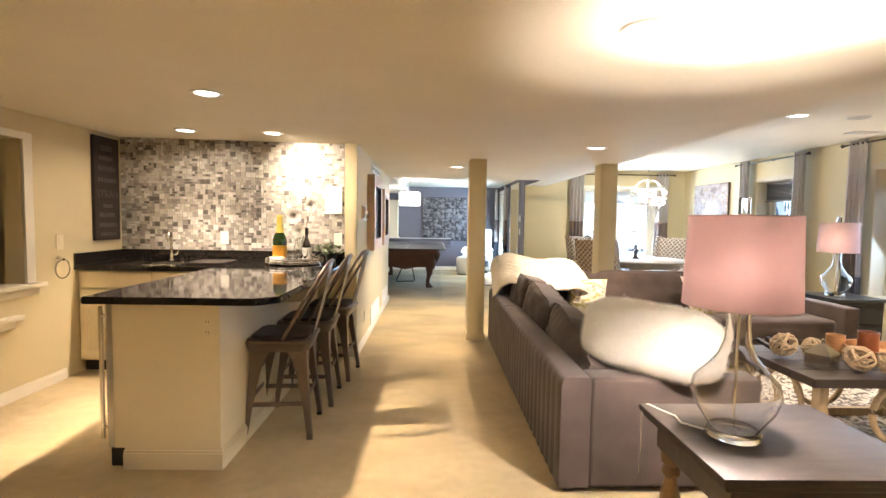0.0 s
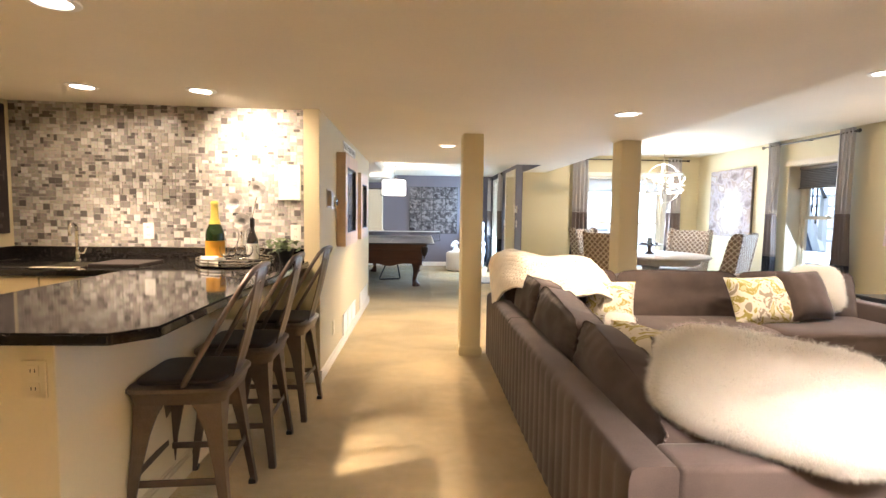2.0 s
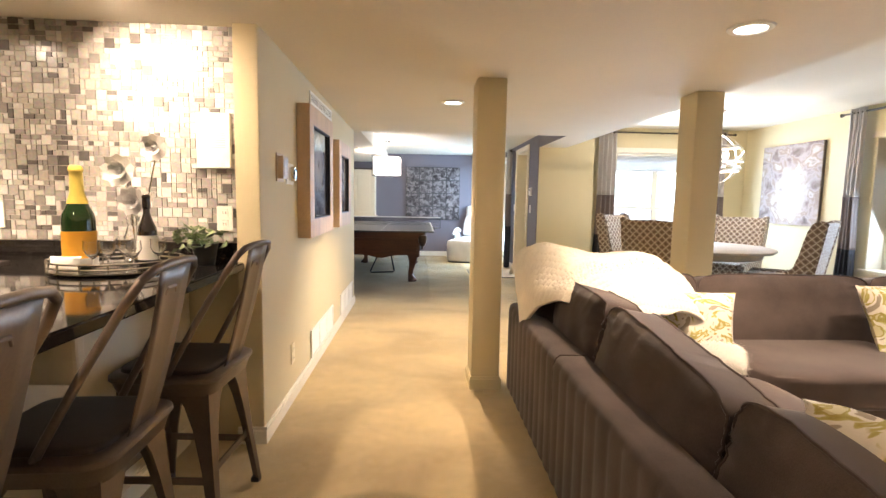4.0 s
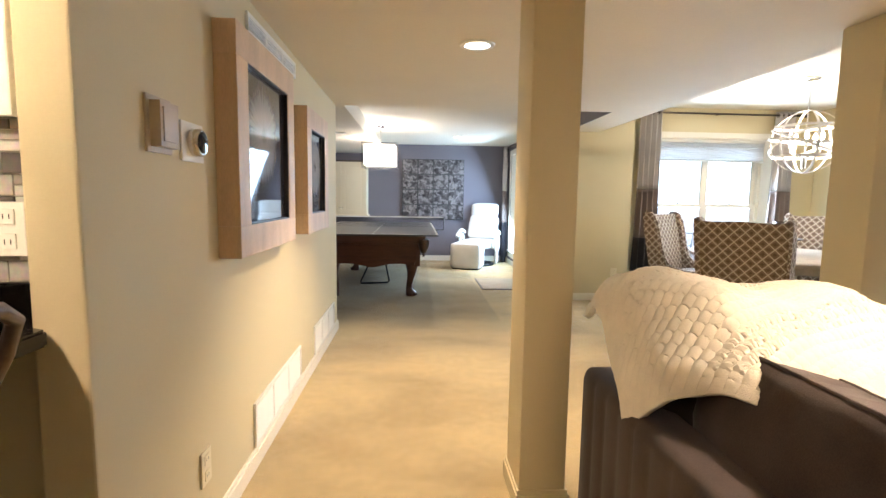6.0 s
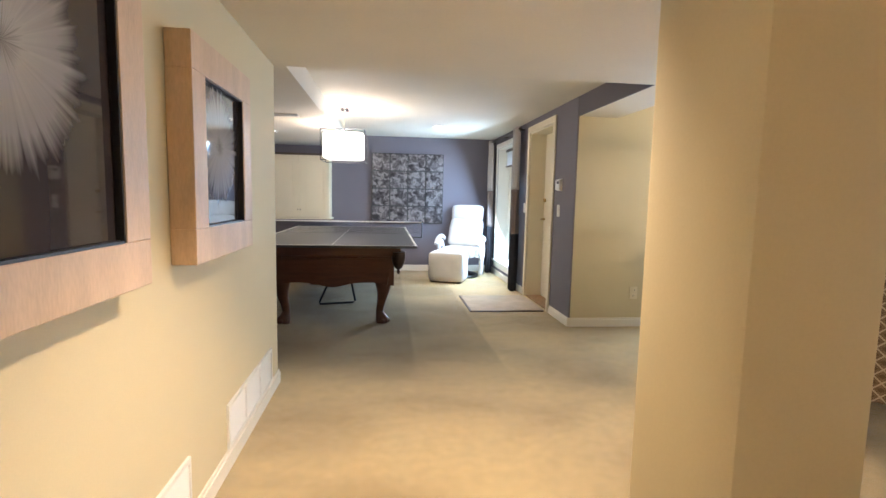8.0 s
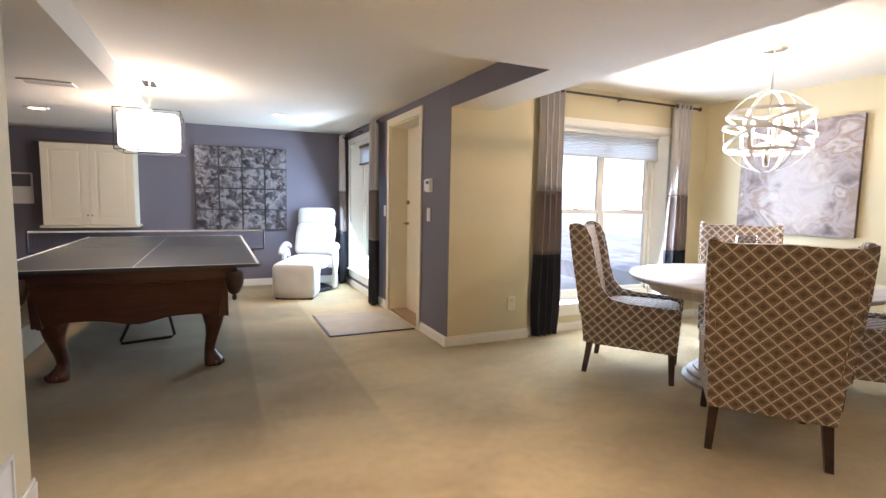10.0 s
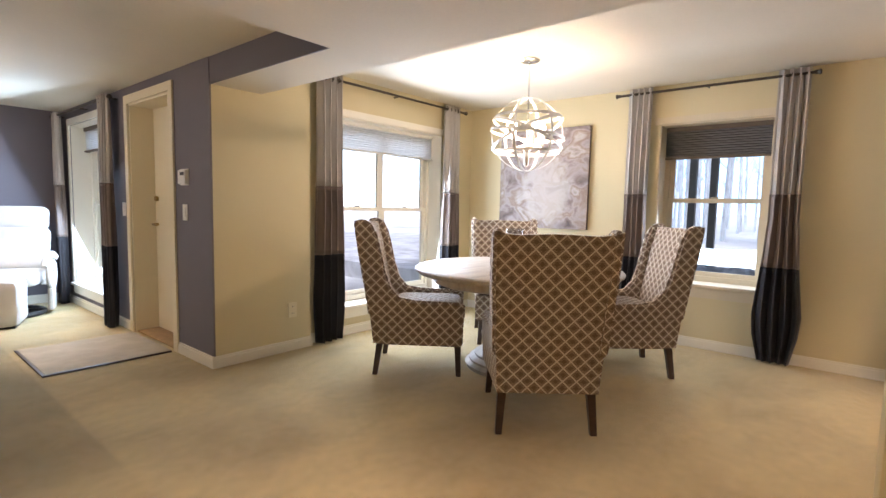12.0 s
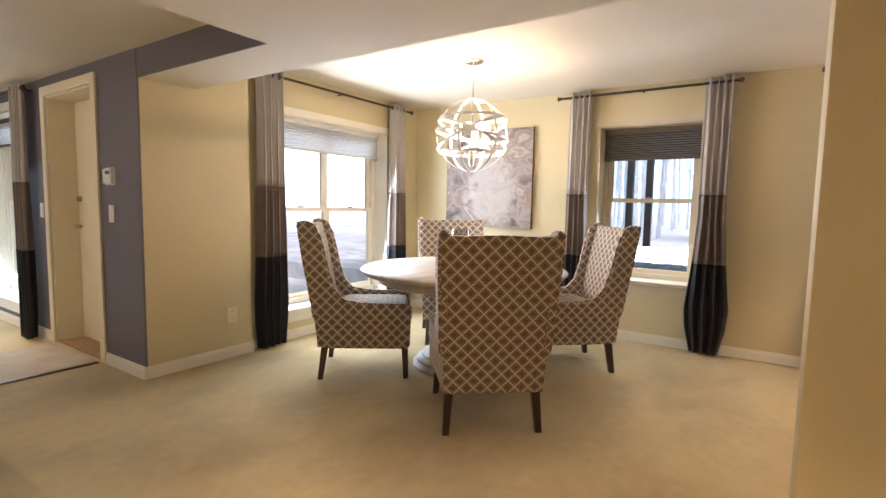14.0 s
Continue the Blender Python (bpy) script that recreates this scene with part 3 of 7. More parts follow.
# ---- recessed lights, speakers, vents ----
def can_trim(cx, cy, cz):
    t = thing("recessed_light", "round recessed ceiling light, lit, with white trim", "ceiling light", "recessed ceiling lights")
    part("trim_ring", lathe(B(), [(0.062, -0.001), (0.066, -0.008), (0.088, -0.006), (0.092, 0.0), (0.062, 0.0)], cx, cy, cz - 0.001, 32, False), M_WHITE, t, smooth=True)
    part("lens", lathe(B(), [(0.0005, -0.003), (0.063, -0.003), (0.063, -0.001), (0.0005, -0.001)], cx, cy, cz - 0.001, 32), M_CAN, t)


# trims for all cans, the three unseen fill ones too
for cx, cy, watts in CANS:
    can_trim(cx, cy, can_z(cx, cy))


def speaker(cx, cy, cz, r=0.10):
    t = thing("ceiling_speaker", "round ceiling speaker with perforated grille", "speaker", "ceiling speakers")
    part("rim", lathe(B(), [(r - 0.008, -0.002), (r - 0.004, -0.009), (r, -0.006), (r + 0.002, 0.0), (r - 0.008, 0.0)], cx, cy, cz - 0.001, 36, False), M_WHITE, t, smooth=True)
    part("grille", lathe(B(), [(0.001, -0.005), (r - 0.008, -0.004), (r - 0.008, -0.001), (0.001, -0.001)], cx, cy, cz - 0.001, 36), mat("grey_perforated_grille", (0.42, 0.40, 0.37), 0.7, vary=0.1, fine=600, bump=0.8), t)


speaker(0.80, 1.36, SOFFIT, 0.085)
speaker(3.86, 4.04, DINING)


def grille(name, y0, y1, z0, z1, n, label, xf=HALLX, group=""):
    t = thing(name, label, "vent", group)
    bm = B()
    f = 0.016
    box(bm, xf + 0.001, xf + 0.012, y0, y1, z0, z0 + f)
    box(bm, xf + 0.001, xf + 0.012, y0, y1, z1 - f, z1)
    box(bm, xf + 0.001, xf + 0.012, y0, y0 + f, z0 + f, z1 - f)
    box(bm, xf + 0.001, xf + 0.012, y1 - f, y1, z0 + f, z1 - f)
    for k in (1, 2):
        c = y0 + (y1 - y0) * k / 3
        box(bm, xf + 0.001, xf + 0.010, c - 0.006, c + 0.006, z0 + f, z1 - f)
    part("grille_frame", bm, M_WHITE, t)
    part("backing", box(B(), xf + 0.0005, xf + 0.002, y0 + f, y1 - f, z0 + f, z1 - f), M_DARKTRIM, t)
    sl = B()
    box(sl, -0.004, 0.004, y0 + f, y1 - f, -0.0012, 0.0012)
    first = None
    for k in range(n):
        z = z0 + f + (z1 - z0 - 2 * f) * (k + 0.5) / n
        if first is None:
            first = part("slat", sl, M_WHITE, t)
            s = first
        else:
            s = new("slat", first.data)
            s.parent = t
        s.matrix_local = pose(xf + 0.006, 0, z, 0, 35, 0)


grille("floor_vent", 5.38, 6.25, 0.09, 0.29, 16, "white return air grille low on the hall wall", group="return grilles")
grille("floor_vent", 6.67, 7.50, 0.09, 0.29, 16, "white return air grille low on the hall wall", group="return grilles")
grille("wall_vent", 5.40, 6.21, 1.86, 1.945, 7, "white supply grille high on the hall wall")


def ceiling_vent(cx, cy, cz, w=0.30, d=0.15):
    t = thing("ceiling_vent", "metal slatted ceiling air register", "vent", "ceiling registers")
    bm = B()
    box(bm, cx - w / 2, cx + w / 2, cy - d / 2, cy - d / 2 + 0.02, cz - 0.008, cz - 0.001)
    box(bm, cx - w / 2, cx + w / 2, cy + d / 2 - 0.02, cy + d / 2, cz - 0.008, cz - 0.001)
    box(bm, cx - w / 2, cx - w / 2 + 0.02, cy - d / 2 + 0.02, cy + d / 2 - 0.02, cz - 0.008, cz - 0.001)
    box(bm, cx + w / 2 - 0.02, cx + w / 2, cy - d / 2 + 0.02, cy + d / 2 - 0.02, cz - 0.008, cz - 0.001)
    part("vent_frame", bm, M_WHITE, t)
    part("backing", box(B(), cx - w / 2 + 0.02, cx + w / 2 - 0.02, cy - d / 2 + 0.02, cy + d / 2 - 0.02, cz - 0.003, cz - 0.001), M_DARKTRIM, t)
    for k in range(6):
        y = cy - d / 2 + 0.02 + (d - 0.04) * (k + 0.5) / 6
        part("slat", box(B(), cx - w / 2 + 0.02, cx + w / 2 - 0.02, y - 0.005, y + 0.003, cz - 0.008, cz - 0.004), M_WHITE, t)


ceiling_vent(4.53, 4.76, DINING)
ceiling_vent(-0.95, 9.6, SOFFIT)


# ---- wall plates ----
# one tan tone for the whole wall control
M_ALMOND = mat("almond_plastic", (0.46, 0.37, 0.26), 0.4, vary=0.05, bump=0.03)

def plate(name, label, category, face, c, w, h, marks, material=M_WHITE, group=""):
    """A wall plate. face: ('x', value, sign) or ('y', value, sign); c: (along, z); marks: small boxes (u0, u1, v0, v1, proud, material, name)."""
    ax, val, sg = face
    t = thing(name, label, category, group)

    def bx(u0, u1, v0, v1, p0, p1, bev=0.0):
        a, b = sorted((val + sg * p0, val + sg * p1))
        if ax == "x":
            return box(B(), a, b, c[0] + u0, c[0] + u1, c[1] + v0, c[1] + v1, bev)
        return box(B(), c[0] + u0, c[0] + u1, a, b, c[1] + v0, c[1] + v1, bev)
    part("plate", bx(-w / 2, w / 2, -h / 2, h / 2, 0.001, 0.008, 0.002), material, t)
    for u0, u1, v0, v1, p, m, nm in marks:
        part(nm, bx(u0, u1, v0, v1, 0.007, p, 0.0012), m, t)
    return t


def outlet(face, c, material=M_WHITE, label="duplex electrical outlet with plain cover plate"):
    plate("wall_outlet", label, "outlet", face, c, 0.075, 0.12,
          [(-0.017, 0.017, 0.010, 0.044, 0.011, material, "socket"), (-0.017, 0.017, -0.044, -0.010, 0.011, material, "socket"),
           (-0.008, -0.005, 0.022, 0.034, 0.0115, M_BLACK, "slot"), (0.005, 0.008, 0.022, 0.034, 0.0115, M_BLACK, "slot"),
           (-0.008, -0.005, -0.034, -0.022, 0.0115, M_BLACK, "slot"), (0.005, 0.008, -0.034, -0.022, 0.0115, M_BLACK, "slot")], material, "outlets")


def switch(face, c, material=M_WHITE, label="light switch with plain cover plate"):
    plate("light_switch", label, "switch", face, c, 0.075, 0.12, [(-0.017, 0.017, -0.034, 0.034, 0.012, material, "rocker")], material, "switches")


outlet(("x", HALLX, 1), (4.88, 0.29), M_CABINET)
outlet(("y", WINWALL - 0.06, -1), (2.45, 0.33), M_CABINET)
switch(("x", PIERX, -1), (9.40, 1.10))
switch(("x", PIERX, -1), (10.66, 1.10))
switch(("x", WEST, 1), (3.62, 1.10), M_CABINET)
plate("alarm_keypad", "white wall keypad with small display", "keypad", ("x", PIERX, -1), (9.40, 1.36), 0.14, 0.12,
      [(-0.06, 0.06, -0.05, 0.05, 0.028, M_WHITE, "housing"), (-0.045, 0.02, 0.012, 0.036, 0.030, M_DARKGREY, "display")])
plate("wall_control", "almond box-shaped wall control on a square plate", "control", ("x", HALLX, 1), (4.665, 1.385), 0.13, 0.15,
      [(-0.05, 0.05, -0.06, 0.06, 0.036, M_ALMOND, "cover"), (-0.038, 0.038, -0.045, 0.045, 0.039, M_ALMOND, "panel")], M_ALMOND)
th = plate("thermostat", "round chrome thermostat with dark glass on white plate", "thermostat", ("x", HALLX, 1), (4.865, 1.36), 0.15, 0.12, [])
tb = lathe(B(), [(0.001, 0), (0.040, 0), (0.042, 0.004), (0.042, 0.024), (0.038, 0.030), (0.001, 0.030)], 0, 0, 0, 36)
bmesh.ops.transform(tb, matrix=pose(HALLX + 0.008, 4.865, 1.36, 0, 90, 0), verts=tb.verts)
part("dial", tb, M_CHROME, th, "polished metal ring", True)
tb = lathe(B(), [(0.001, 0.0301), (0.034, 0.0301), (0.030, 0.034), (0.001, 0.036)], 0, 0, 0, 36)
bmesh.ops.transform(tb, matrix=pose(HALLX + 0.008, 4.865, 1.36, 0, 90, 0), verts=tb.verts)
part("display", tb, mat("dark_glass", (0.01, 0.01, 0.012), 0.05, vary=0.0, bump=0.0), th, "dark glass face", True)


# ---- curtains ----
def curtain(name, at, rz, w, top, folds, flare, label, low=0.0):
    """A grommet panel hung along local x: three bands; the hem swells out by flare and gathers at the floor."""
    t = thing(name, label, "curtain", "banded curtains", at, rz)
    bands = (("top_band", 1.33, top, M_BAND1), ("middle_band", 0.76, 1.33, M_BAND2), ("hem_band", low + 0.012, 0.76, M_BAND3))
    nx = folds * 14
    for nm, z0, z1, m in bands:
        bm = B()
        nz = 14
        rows = []
        for j in range(nz + 1):
            z = z0 + (z1 - z0) * j / nz
            k = 1 + flare * max(0.0, 1 - abs(z - 0.38) / 0.75) - (0.45 * flare * max(0, 0.22 - z) / 0.22)
            row = []
            for i in range(nx + 1):
                u = i / nx
                ph = u * folds * math.tau
                amp = 0.036 * (1 + 0.25 * math.sin(3.1 * u + 1.3)) * (0.75 + 0.25 * min(1, (top - z) / 1.0))
                x = (u - 0.5) * w * k + 0.010 * math.sin(2 * ph) + 0.008 * noise.noise(Vector((u * 5, z * 2, w)))
                y = amp * math.sin(ph) + 0.014 * noise.noise(Vector((u * 4 + 9, z * 1.5, w)))
                row.append(bm.verts.new((x, y, z)))
            rows.append(row)
        for a, b in zip(rows, rows[1:]):
            for i in range(nx):
                bm.faces.new((a[i], a[i + 1], b[i + 1], b[i]))
        ob = part(nm, bm, m, t, smooth=True)
        so = ob.modifiers.new("thick", "SOLIDIFY")
        so.thickness, so.offset = 0.003, 0
    for i in range(folds):
        g = B()
        u = (i + 0.25) / folds
        ring = [(0.022 * math.cos(a), 0.0, 0.022 * math.sin(a)) for a in [k * math.tau / 16 for k in range(16)]]
        tube(g, ring, 0.004, 6, True)
        bmesh.ops.transform(g, matrix=pose((u - 0.5) * w, 0.0, top - 0.045, 0, 0, 90), verts=g.verts)
        part("grommet", g, M_DARKMETAL, t, "dark metal eyelet")
    return t


M_DARKMETAL = mat("dark_bronze_metal", (0.09, 0.075, 0.06), 0.35, 0.9, vary=0.1, bump=0.03)


def rod(name, a, b, wall_off, label="dark bronze curtain rod with round finials"):
    """A curtain rod from a to b; wall_off: the way to the wall."""
    t = thing(name, label, "curtain rod", "curtain rods")
    a, b = Vector(a), Vector(b)
    d = (b - a).normalized()
    part("pole", tube(B(), [a, b], 0.011, 12), M_DARKMETAL, t, smooth=True)
    for p, s in ((a, -1), (b, 1)):
        f = B()
        tube(f, [p, p + s * d * 0.012, p + s * d * 0.02, p + s * d * 0.035, p + s * d * 0.045], [0.011, 0.017, 0.014, 0.022, 0.012], 14)
        part("finial", f, M_DARKMETAL, t, smooth=True)
        q = p - s * d * 0.06
        part("bracket", tube(B(), [q, q + Vector(wall_off)], 0.007, 8), M_DARKMETAL, t, smooth=True)
    m = (a + b) / 2
    part("bracket", tube(B(), [m, m + Vector(wall_off)], 0.007, 8), M_DARKMETAL, t, smooth=True)


CUR = "curtain banded in silver-grey, taupe and black,"
XC = EAST - 0.09
rod("curtain_rod", (XC, 5.87, 2.225), (XC, 7.30, 2.225), (0.088, 0, 0))
curtain("curtain", (XC, 7.12, 0), 90, 0.20, 2.27, 4, 0.25, CUR + " near the painting")
curtain("curtain", (XC, 5.99, 0), 90, 0.20, 2.27, 4, 0.62, CUR + " with a swelling black hem")
rod("curtain_rod", (XC, 3.3, 2.235), (XC, 5.30, 2.235), (0.088, 0, 0))
curtain("curtain", (XC, 5.12, 0), 90, 0.24, 2.27, 4, 0.25, CUR + " behind the sofa")
YC = WINWALL - 0.09
rod("curtain_rod", (2.62, YC, 2.215), (4.62, YC, 2.215), (0, 0.088, 0))
curtain("curtain", (2.80, YC, 0), 0, 0.26, 2.26, 4, 0.25, CUR + " beside the cream pier")
curtain("curtain", (4.42, YC, 0), 0, 0.24, 2.26, 4, 0.25, CUR + " in the room corner")
XG = PIERX - 0.09
rod("curtain_rod", (XG, 10.70, 2.085), (XG, 12.52, 2.085), (0.088, 0, 0))
curtain("curtain", (XG, 10.84, 0), 90, 0.24, 2.12, 4, 0.15, CUR + " between door and window")
curtain("curtain", (XG, 12.40, 0), 90, 0.20, 2.12, 4, 0.15, CUR + " behind the recliner")


# ---- bar ----
def bar_stool(at, rz, label):
    t = thing("bar_stool", label, "stool", "bar stools", at, rz)
    st = B()
    puff(st, 0, 0, 0.608, 0.335, 0.335, 0.024, 7, 8)
    part("seat", st, M_SEAT, t, "dark brown leather-look seat pad", True)
    pan = B()
    prev = None
    for z, h, r in ((0.600, 0.186, 0.06), (0.592, 0.197, 0.06), (0.578, 0.198, 0.06), (0.566, 0.188, 0.055), (0.525, 0.176, 0.05)):
        ring = []
        for cx, cy, a0 in ((1, 1, 0), (-1, 1, 90), (-1, -1, 180), (1, -1, 270)):
            for k in range(5):
                a = radians(a0 + 22.5 * k)
                ring.append(pan.verts.new((cx * (h - r) + r * math.cos(a), cy * (h - r) + r * math.sin(a), z)))
        if prev:
            for k in range(20):
                pan.faces.new((prev[k], prev[(k + 1) % 20], ring[(k + 1) % 20], ring[k]))
        else:
            pan.faces.new(ring)
        prev = ring
    part("seat_pan", pan, M_STEEL, t, "gunmetal steel seat pan", True)
    for sx in (1, -1):
        for sy in (1, -1):
            lg = B()
            ringp = None
            for z, off, wd in ((0.572, 0.148, 0.150), (0.53, 0.152, 0.118), (0.48, 0.153, 0.088), (0.40, 0.157, 0.064), (0.25, 0.168, 0.042), (0.10, 0.183, 0.034), (0.0, 0.193, 0.030)):
                o = off + 0.012
                pts = [(o, o), (o, o - wd), (o - 0.010, o - wd), (o - 0.012, o - 0.012), (o - wd, o - 0.010), (o - wd, o)]
                ring = [lg.verts.new((sx * x, sy * y, z)) for x, y in pts]
                if ringp:
                    for k in range(6):
                        lg.faces.new((ringp[k], ringp[(k + 1) % 6], ring[(k + 1) % 6], ring[k]))
                else:
                    lg.faces.new(ring)
                ringp = ring
            lg.faces.new(ringp)
            leg = part("leg", lg, M_STEEL, t)
            part("foot_cap", box(B(), sx * 0.186 - 0.016, sx * 0.186 + 0.016, sy * 0.186 - 0.016, sy * 0.186 + 0.016, 0, 0.022, 0.004), M_BLACK, leg)
    z = 0.235
    o = 0.165
    for a, b in (((o, o), (o, -o)), ((-o, o), (-o, -o))):
        part("footrest", box(B(), a[0] - 0.004, a[0] + 0.004, -o, o, z - 0.014, z + 0.014, 0.002), M_STEEL, t)
    for y in (o, -o):
        part("footrest", box(B(), -o, o, y - 0.004, y + 0.004, z - 0.044, z - 0.016, 0.002), M_STEEL, t)
    bk = B()
    pts = []
    for s in (-1, 1):
        side = [(0.02, s * 0.180, 0.585), (0.055, s * 0.180, 0.65), (0.15, s * 0.174, 0.82), (0.240, s * 0.166, 0.97), (0.272, s * 0.150, 1.025), (0.286, s * 0.112, 1.048), (0.291, s * 0.05, 1.055)]
        pts += side if s < 0 else side[::-1]
    tube(bk, pts, 0.0115, 10)
    part("back_frame", bk, M_STEEL, t, "bent steel tube back", True)
    sp = B()
    rows = []
    for k in range(9):
        f = k / 8
        x, zz, w = 0.178 + 0.110 * f + 0.008 * math.sin(f * 3.1), 0.595 + 0.455 * f, 0.070 + 0.018 * f
        rows.append([sp.verts.new((x + dx + 0.008 * (abs(c) - 0.5), c * w, zz)) for c in (-1, -0.5, 0, 0.5, 1) for dx in (0,)])
    for a, b in zip(rows, rows[1:]):
        for i in range(4):
            sp.faces.new((a[i], a[i + 1], b[i + 1], b[i]))
    ob = part("splat", sp, M_STEEL, t, "flat steel back splat", True)
    ob.modifiers.new("thick", "SOLIDIFY").thickness = 0.004
    hn = B()
    tube(hn, [(0.268, -0.03, 0.97), (0.273, -0.022, 0.985), (0.273, 0.022, 0.985), (0.268, 0.03, 0.97)], 0.006, 8)
    part("grip", hn, M_STEEL, t, "", True)
    return t


M_SEAT = mat("dark_brown_seat_pad", (0.035, 0.025, 0.02), 0.5, vary=0.25, scale=8, fine=160, bump=0.2)
stool = bar_stool((-0.83, 2.75, 0), 4, "gunmetal steel bar stool with curved tube back")
copy_thing(stool, pose(-0.80, 3.27, 0, 0, 0, 2))
copy_thing(stool, pose(-0.755, 3.83, 0, 0, 0, -3))

# peninsula and back cabinets
pn = thing("bar_peninsula", "cream painted bar peninsula with panelled end and baseboard", "bar counter")
part("body", box(B(), -1.55, -1.0, 2.21, BARWALL - 0.002, 0.11, 0.872, 0.004), M_CABINET, pn)
part("plinth", box(B(), -1.50, -1.0 + 0.001, 2.212, BARWALL - 0.002, 0, 0.11), M_CABINET, pn)
sk = B()
box(sk, -1.50, -0.988, 2.197, 2.211, 0, 0.085)
box(sk, -1.50, -0.992, 2.202, 2.211, 0.085, 0.10)
box(sk, -1.0, -0.986, 2.211, BARWALL - 0.07, 0, 0.085)
box(sk, -1.0, -0.992, 2.211, BARWALL - 0.07, 0.085, 0.10)
part("baseboard", sk, M_CABINET, pn)
part("toe_kick", box(B(), -1.585, -1.502, 2.24, 2.80, 0.0, 0.10), M_BLACK, pn, "black recessed toe kick")
part("corbel", box(B(), -0.998, -0.80, 3.30, 3.34, 0.70, 0.870, 0.01), M_CABINET, pn)
ap = thing("undercounter_fridge", "stainless undercounter fridge door with long bar handle", "refrigerator")
part("door", box(B(), -1.60, -1.552, 2.235, 2.83, 0.10, 0.868, 0.004), mat("stainless_steel", (0.55, 0.53, 0.50), 0.28, 1.0, vary=0.06, fine=60, bump=0.03, stretch=(1, 1, 20)), ap)
hd = B()
tube(hd, [(-1.655, 2.285, 0.13), (-1.655, 2.285, 0.84)], 0.011, 12)
for z in (0.19, 0.79):
    tube(hd, [(-1.655, 2.285, z), (-1.598, 2.285, z)], 0.008, 8)
part("handle", hd, M_CHROME, ap, "long brushed steel handle", True)
outlet(("y", 2.21, -1), (-1.06, 0.755), M_CABINET, "cream electrical outlet on the bar end")

ct = thing("peninsula_worktop", "polished black granite worktop with clipped corner", "worktop")
tp = slab(B(), [(-1.665, 2.15), (-0.80, 2.15), (-0.70, 2.25), (-0.70, 4.335), (-0.74, 4.335), (-0.74, BARWALL - 0.022), (-1.665, BARWALL - 0.022)], 0.874, 0.912)
bmesh.ops.bevel(tp, geom=list(tp.edges), offset=0.006, segments=2, affect="EDGES")
part("slab", tp, M_GRANITE, ct, smooth=True)
cb = thing("back_cabinet", "cream base cabinets under the back bar counter", "cabinet")
part("body", box(B(), WEST + 0.002, -1.60, 3.82, BARWALL - 0.002, 0.10, 0.862), M_CABINET, cb)
part("toe_kick", box(B(), WEST + 0.002, -1.60, 3.88, BARWALL - 0.002, 0.0, 0.10), M_BLACK, cb, "dark toe kick")
for k, (a, b) in enumerate(((WEST + 0.03, -2.24), (-2.22, -1.64))):
    d = B()
    box(d, a, b, 3.80, 3.819, 0.13, 0.70)
    dd = part("cabinet_door", d, M_CABINET, cb)
    fr = B()
    for u0, u1, v0, v1 in ((a, b, 0.13, 0.19), (a, b, 0.64, 0.70), (a, a + 0.06, 0.19, 0.64), (b - 0.06, b, 0.19, 0.64)):
        box(fr, u0, u1, 3.789, 3.80, v0, v1, 0.002)
    part("door_frame", fr, M_CABINET, dd)
    part("handle", tube(B(), [(b - 0.03, 3.765, 0.50), (b - 0.03, 3.765, 0.62)], 0.006, 8), M_CHROME, dd, "chrome bar pull", True)
    part("drawer_front", box(B(), a, b, 3.80, 3.819, 0.715, 0.85, 0.003), M_CABINET, cb)
bc = thing("back_worktop", "polished black granite counter with sink cut-out and upstand", "worktop")
SX0, SX1, SY0, SY1 = -2.58, -2.08, 3.88, 4.24
bm = B()
X0, X1, Y0, Y1 = WEST + 0.002, -1.668, 3.765, BARWALL - 0.022
for a, b, c, d in ((X0, SX0, Y0, Y1), (SX1, X1, Y0, Y1), (SX0, SX1, Y0, SY0), (SX0, SX1, SY1, Y1)):
    box(bm, a, b, c, d, 0.864, 0.902)
part("slab", bm, M_GRANITE, bc)
part("backsplash", box(B(), WEST + 0.024, -1.62, BARWALL - 0.021, BARWALL - 0.002, 0.864, 1.0, 0.003), M_GRANITE, bc)
part("side_splash", box(B(), WEST + 0.002, WEST + 0.022, 3.765, BARWALL - 0.002, 0.903, 1.0, 0.003), M_GRANITE, bc)
part("backsplash", box(B(), -1.619, -0.745, BARWALL - 0.021, BARWALL - 0.002, 0.864, 1.0, 0.003), M_GRANITE, bc)
sk = thing("bar_sink", "stainless undermount bar sink", "sink")
sb = B()
box(sb, SX0 + 0.002, SX1 - 0.002, SY0 + 0.002, SY1 - 0.002, 0.72, 0.868)
for f in [f for f in sb.faces if f.calc_center_median().z > 0.86]:
    sb.faces.remove(f)
o = part("basin", sb, M_CHROME, sk)
o.modifiers.new("thick", "SOLIDIFY").thickness = -0.0015
fc = thing("faucet", "tall chrome gooseneck bar faucet", "faucet")
fb = lathe(B(), [(0.026, 0), (0.026, 0.006), (0.018, 0.014), (0.017, 0.05), (0.013, 0.07)], -2.33, 4.30, 0.903, 20)
part("base", fb, M_CHROME, fc, smooth=True)
g = [(-2.33, 4.30, 0.96), (-2.33, 4.30, 1.12)] + [(-2.33 + 0.02 * (1 - math.cos(a)), 4.30 - 0.065 * (1 - math.cos(a)), 1.12 + 0.065 * math.sin(a)) for a in [k * math.pi / 8 for k in range(1, 9)]] + [(-2.29, 4.17, 1.09)]
part("spout", tube(B(), g, 0.012, 12), M_CHROME, fc, smooth=True)
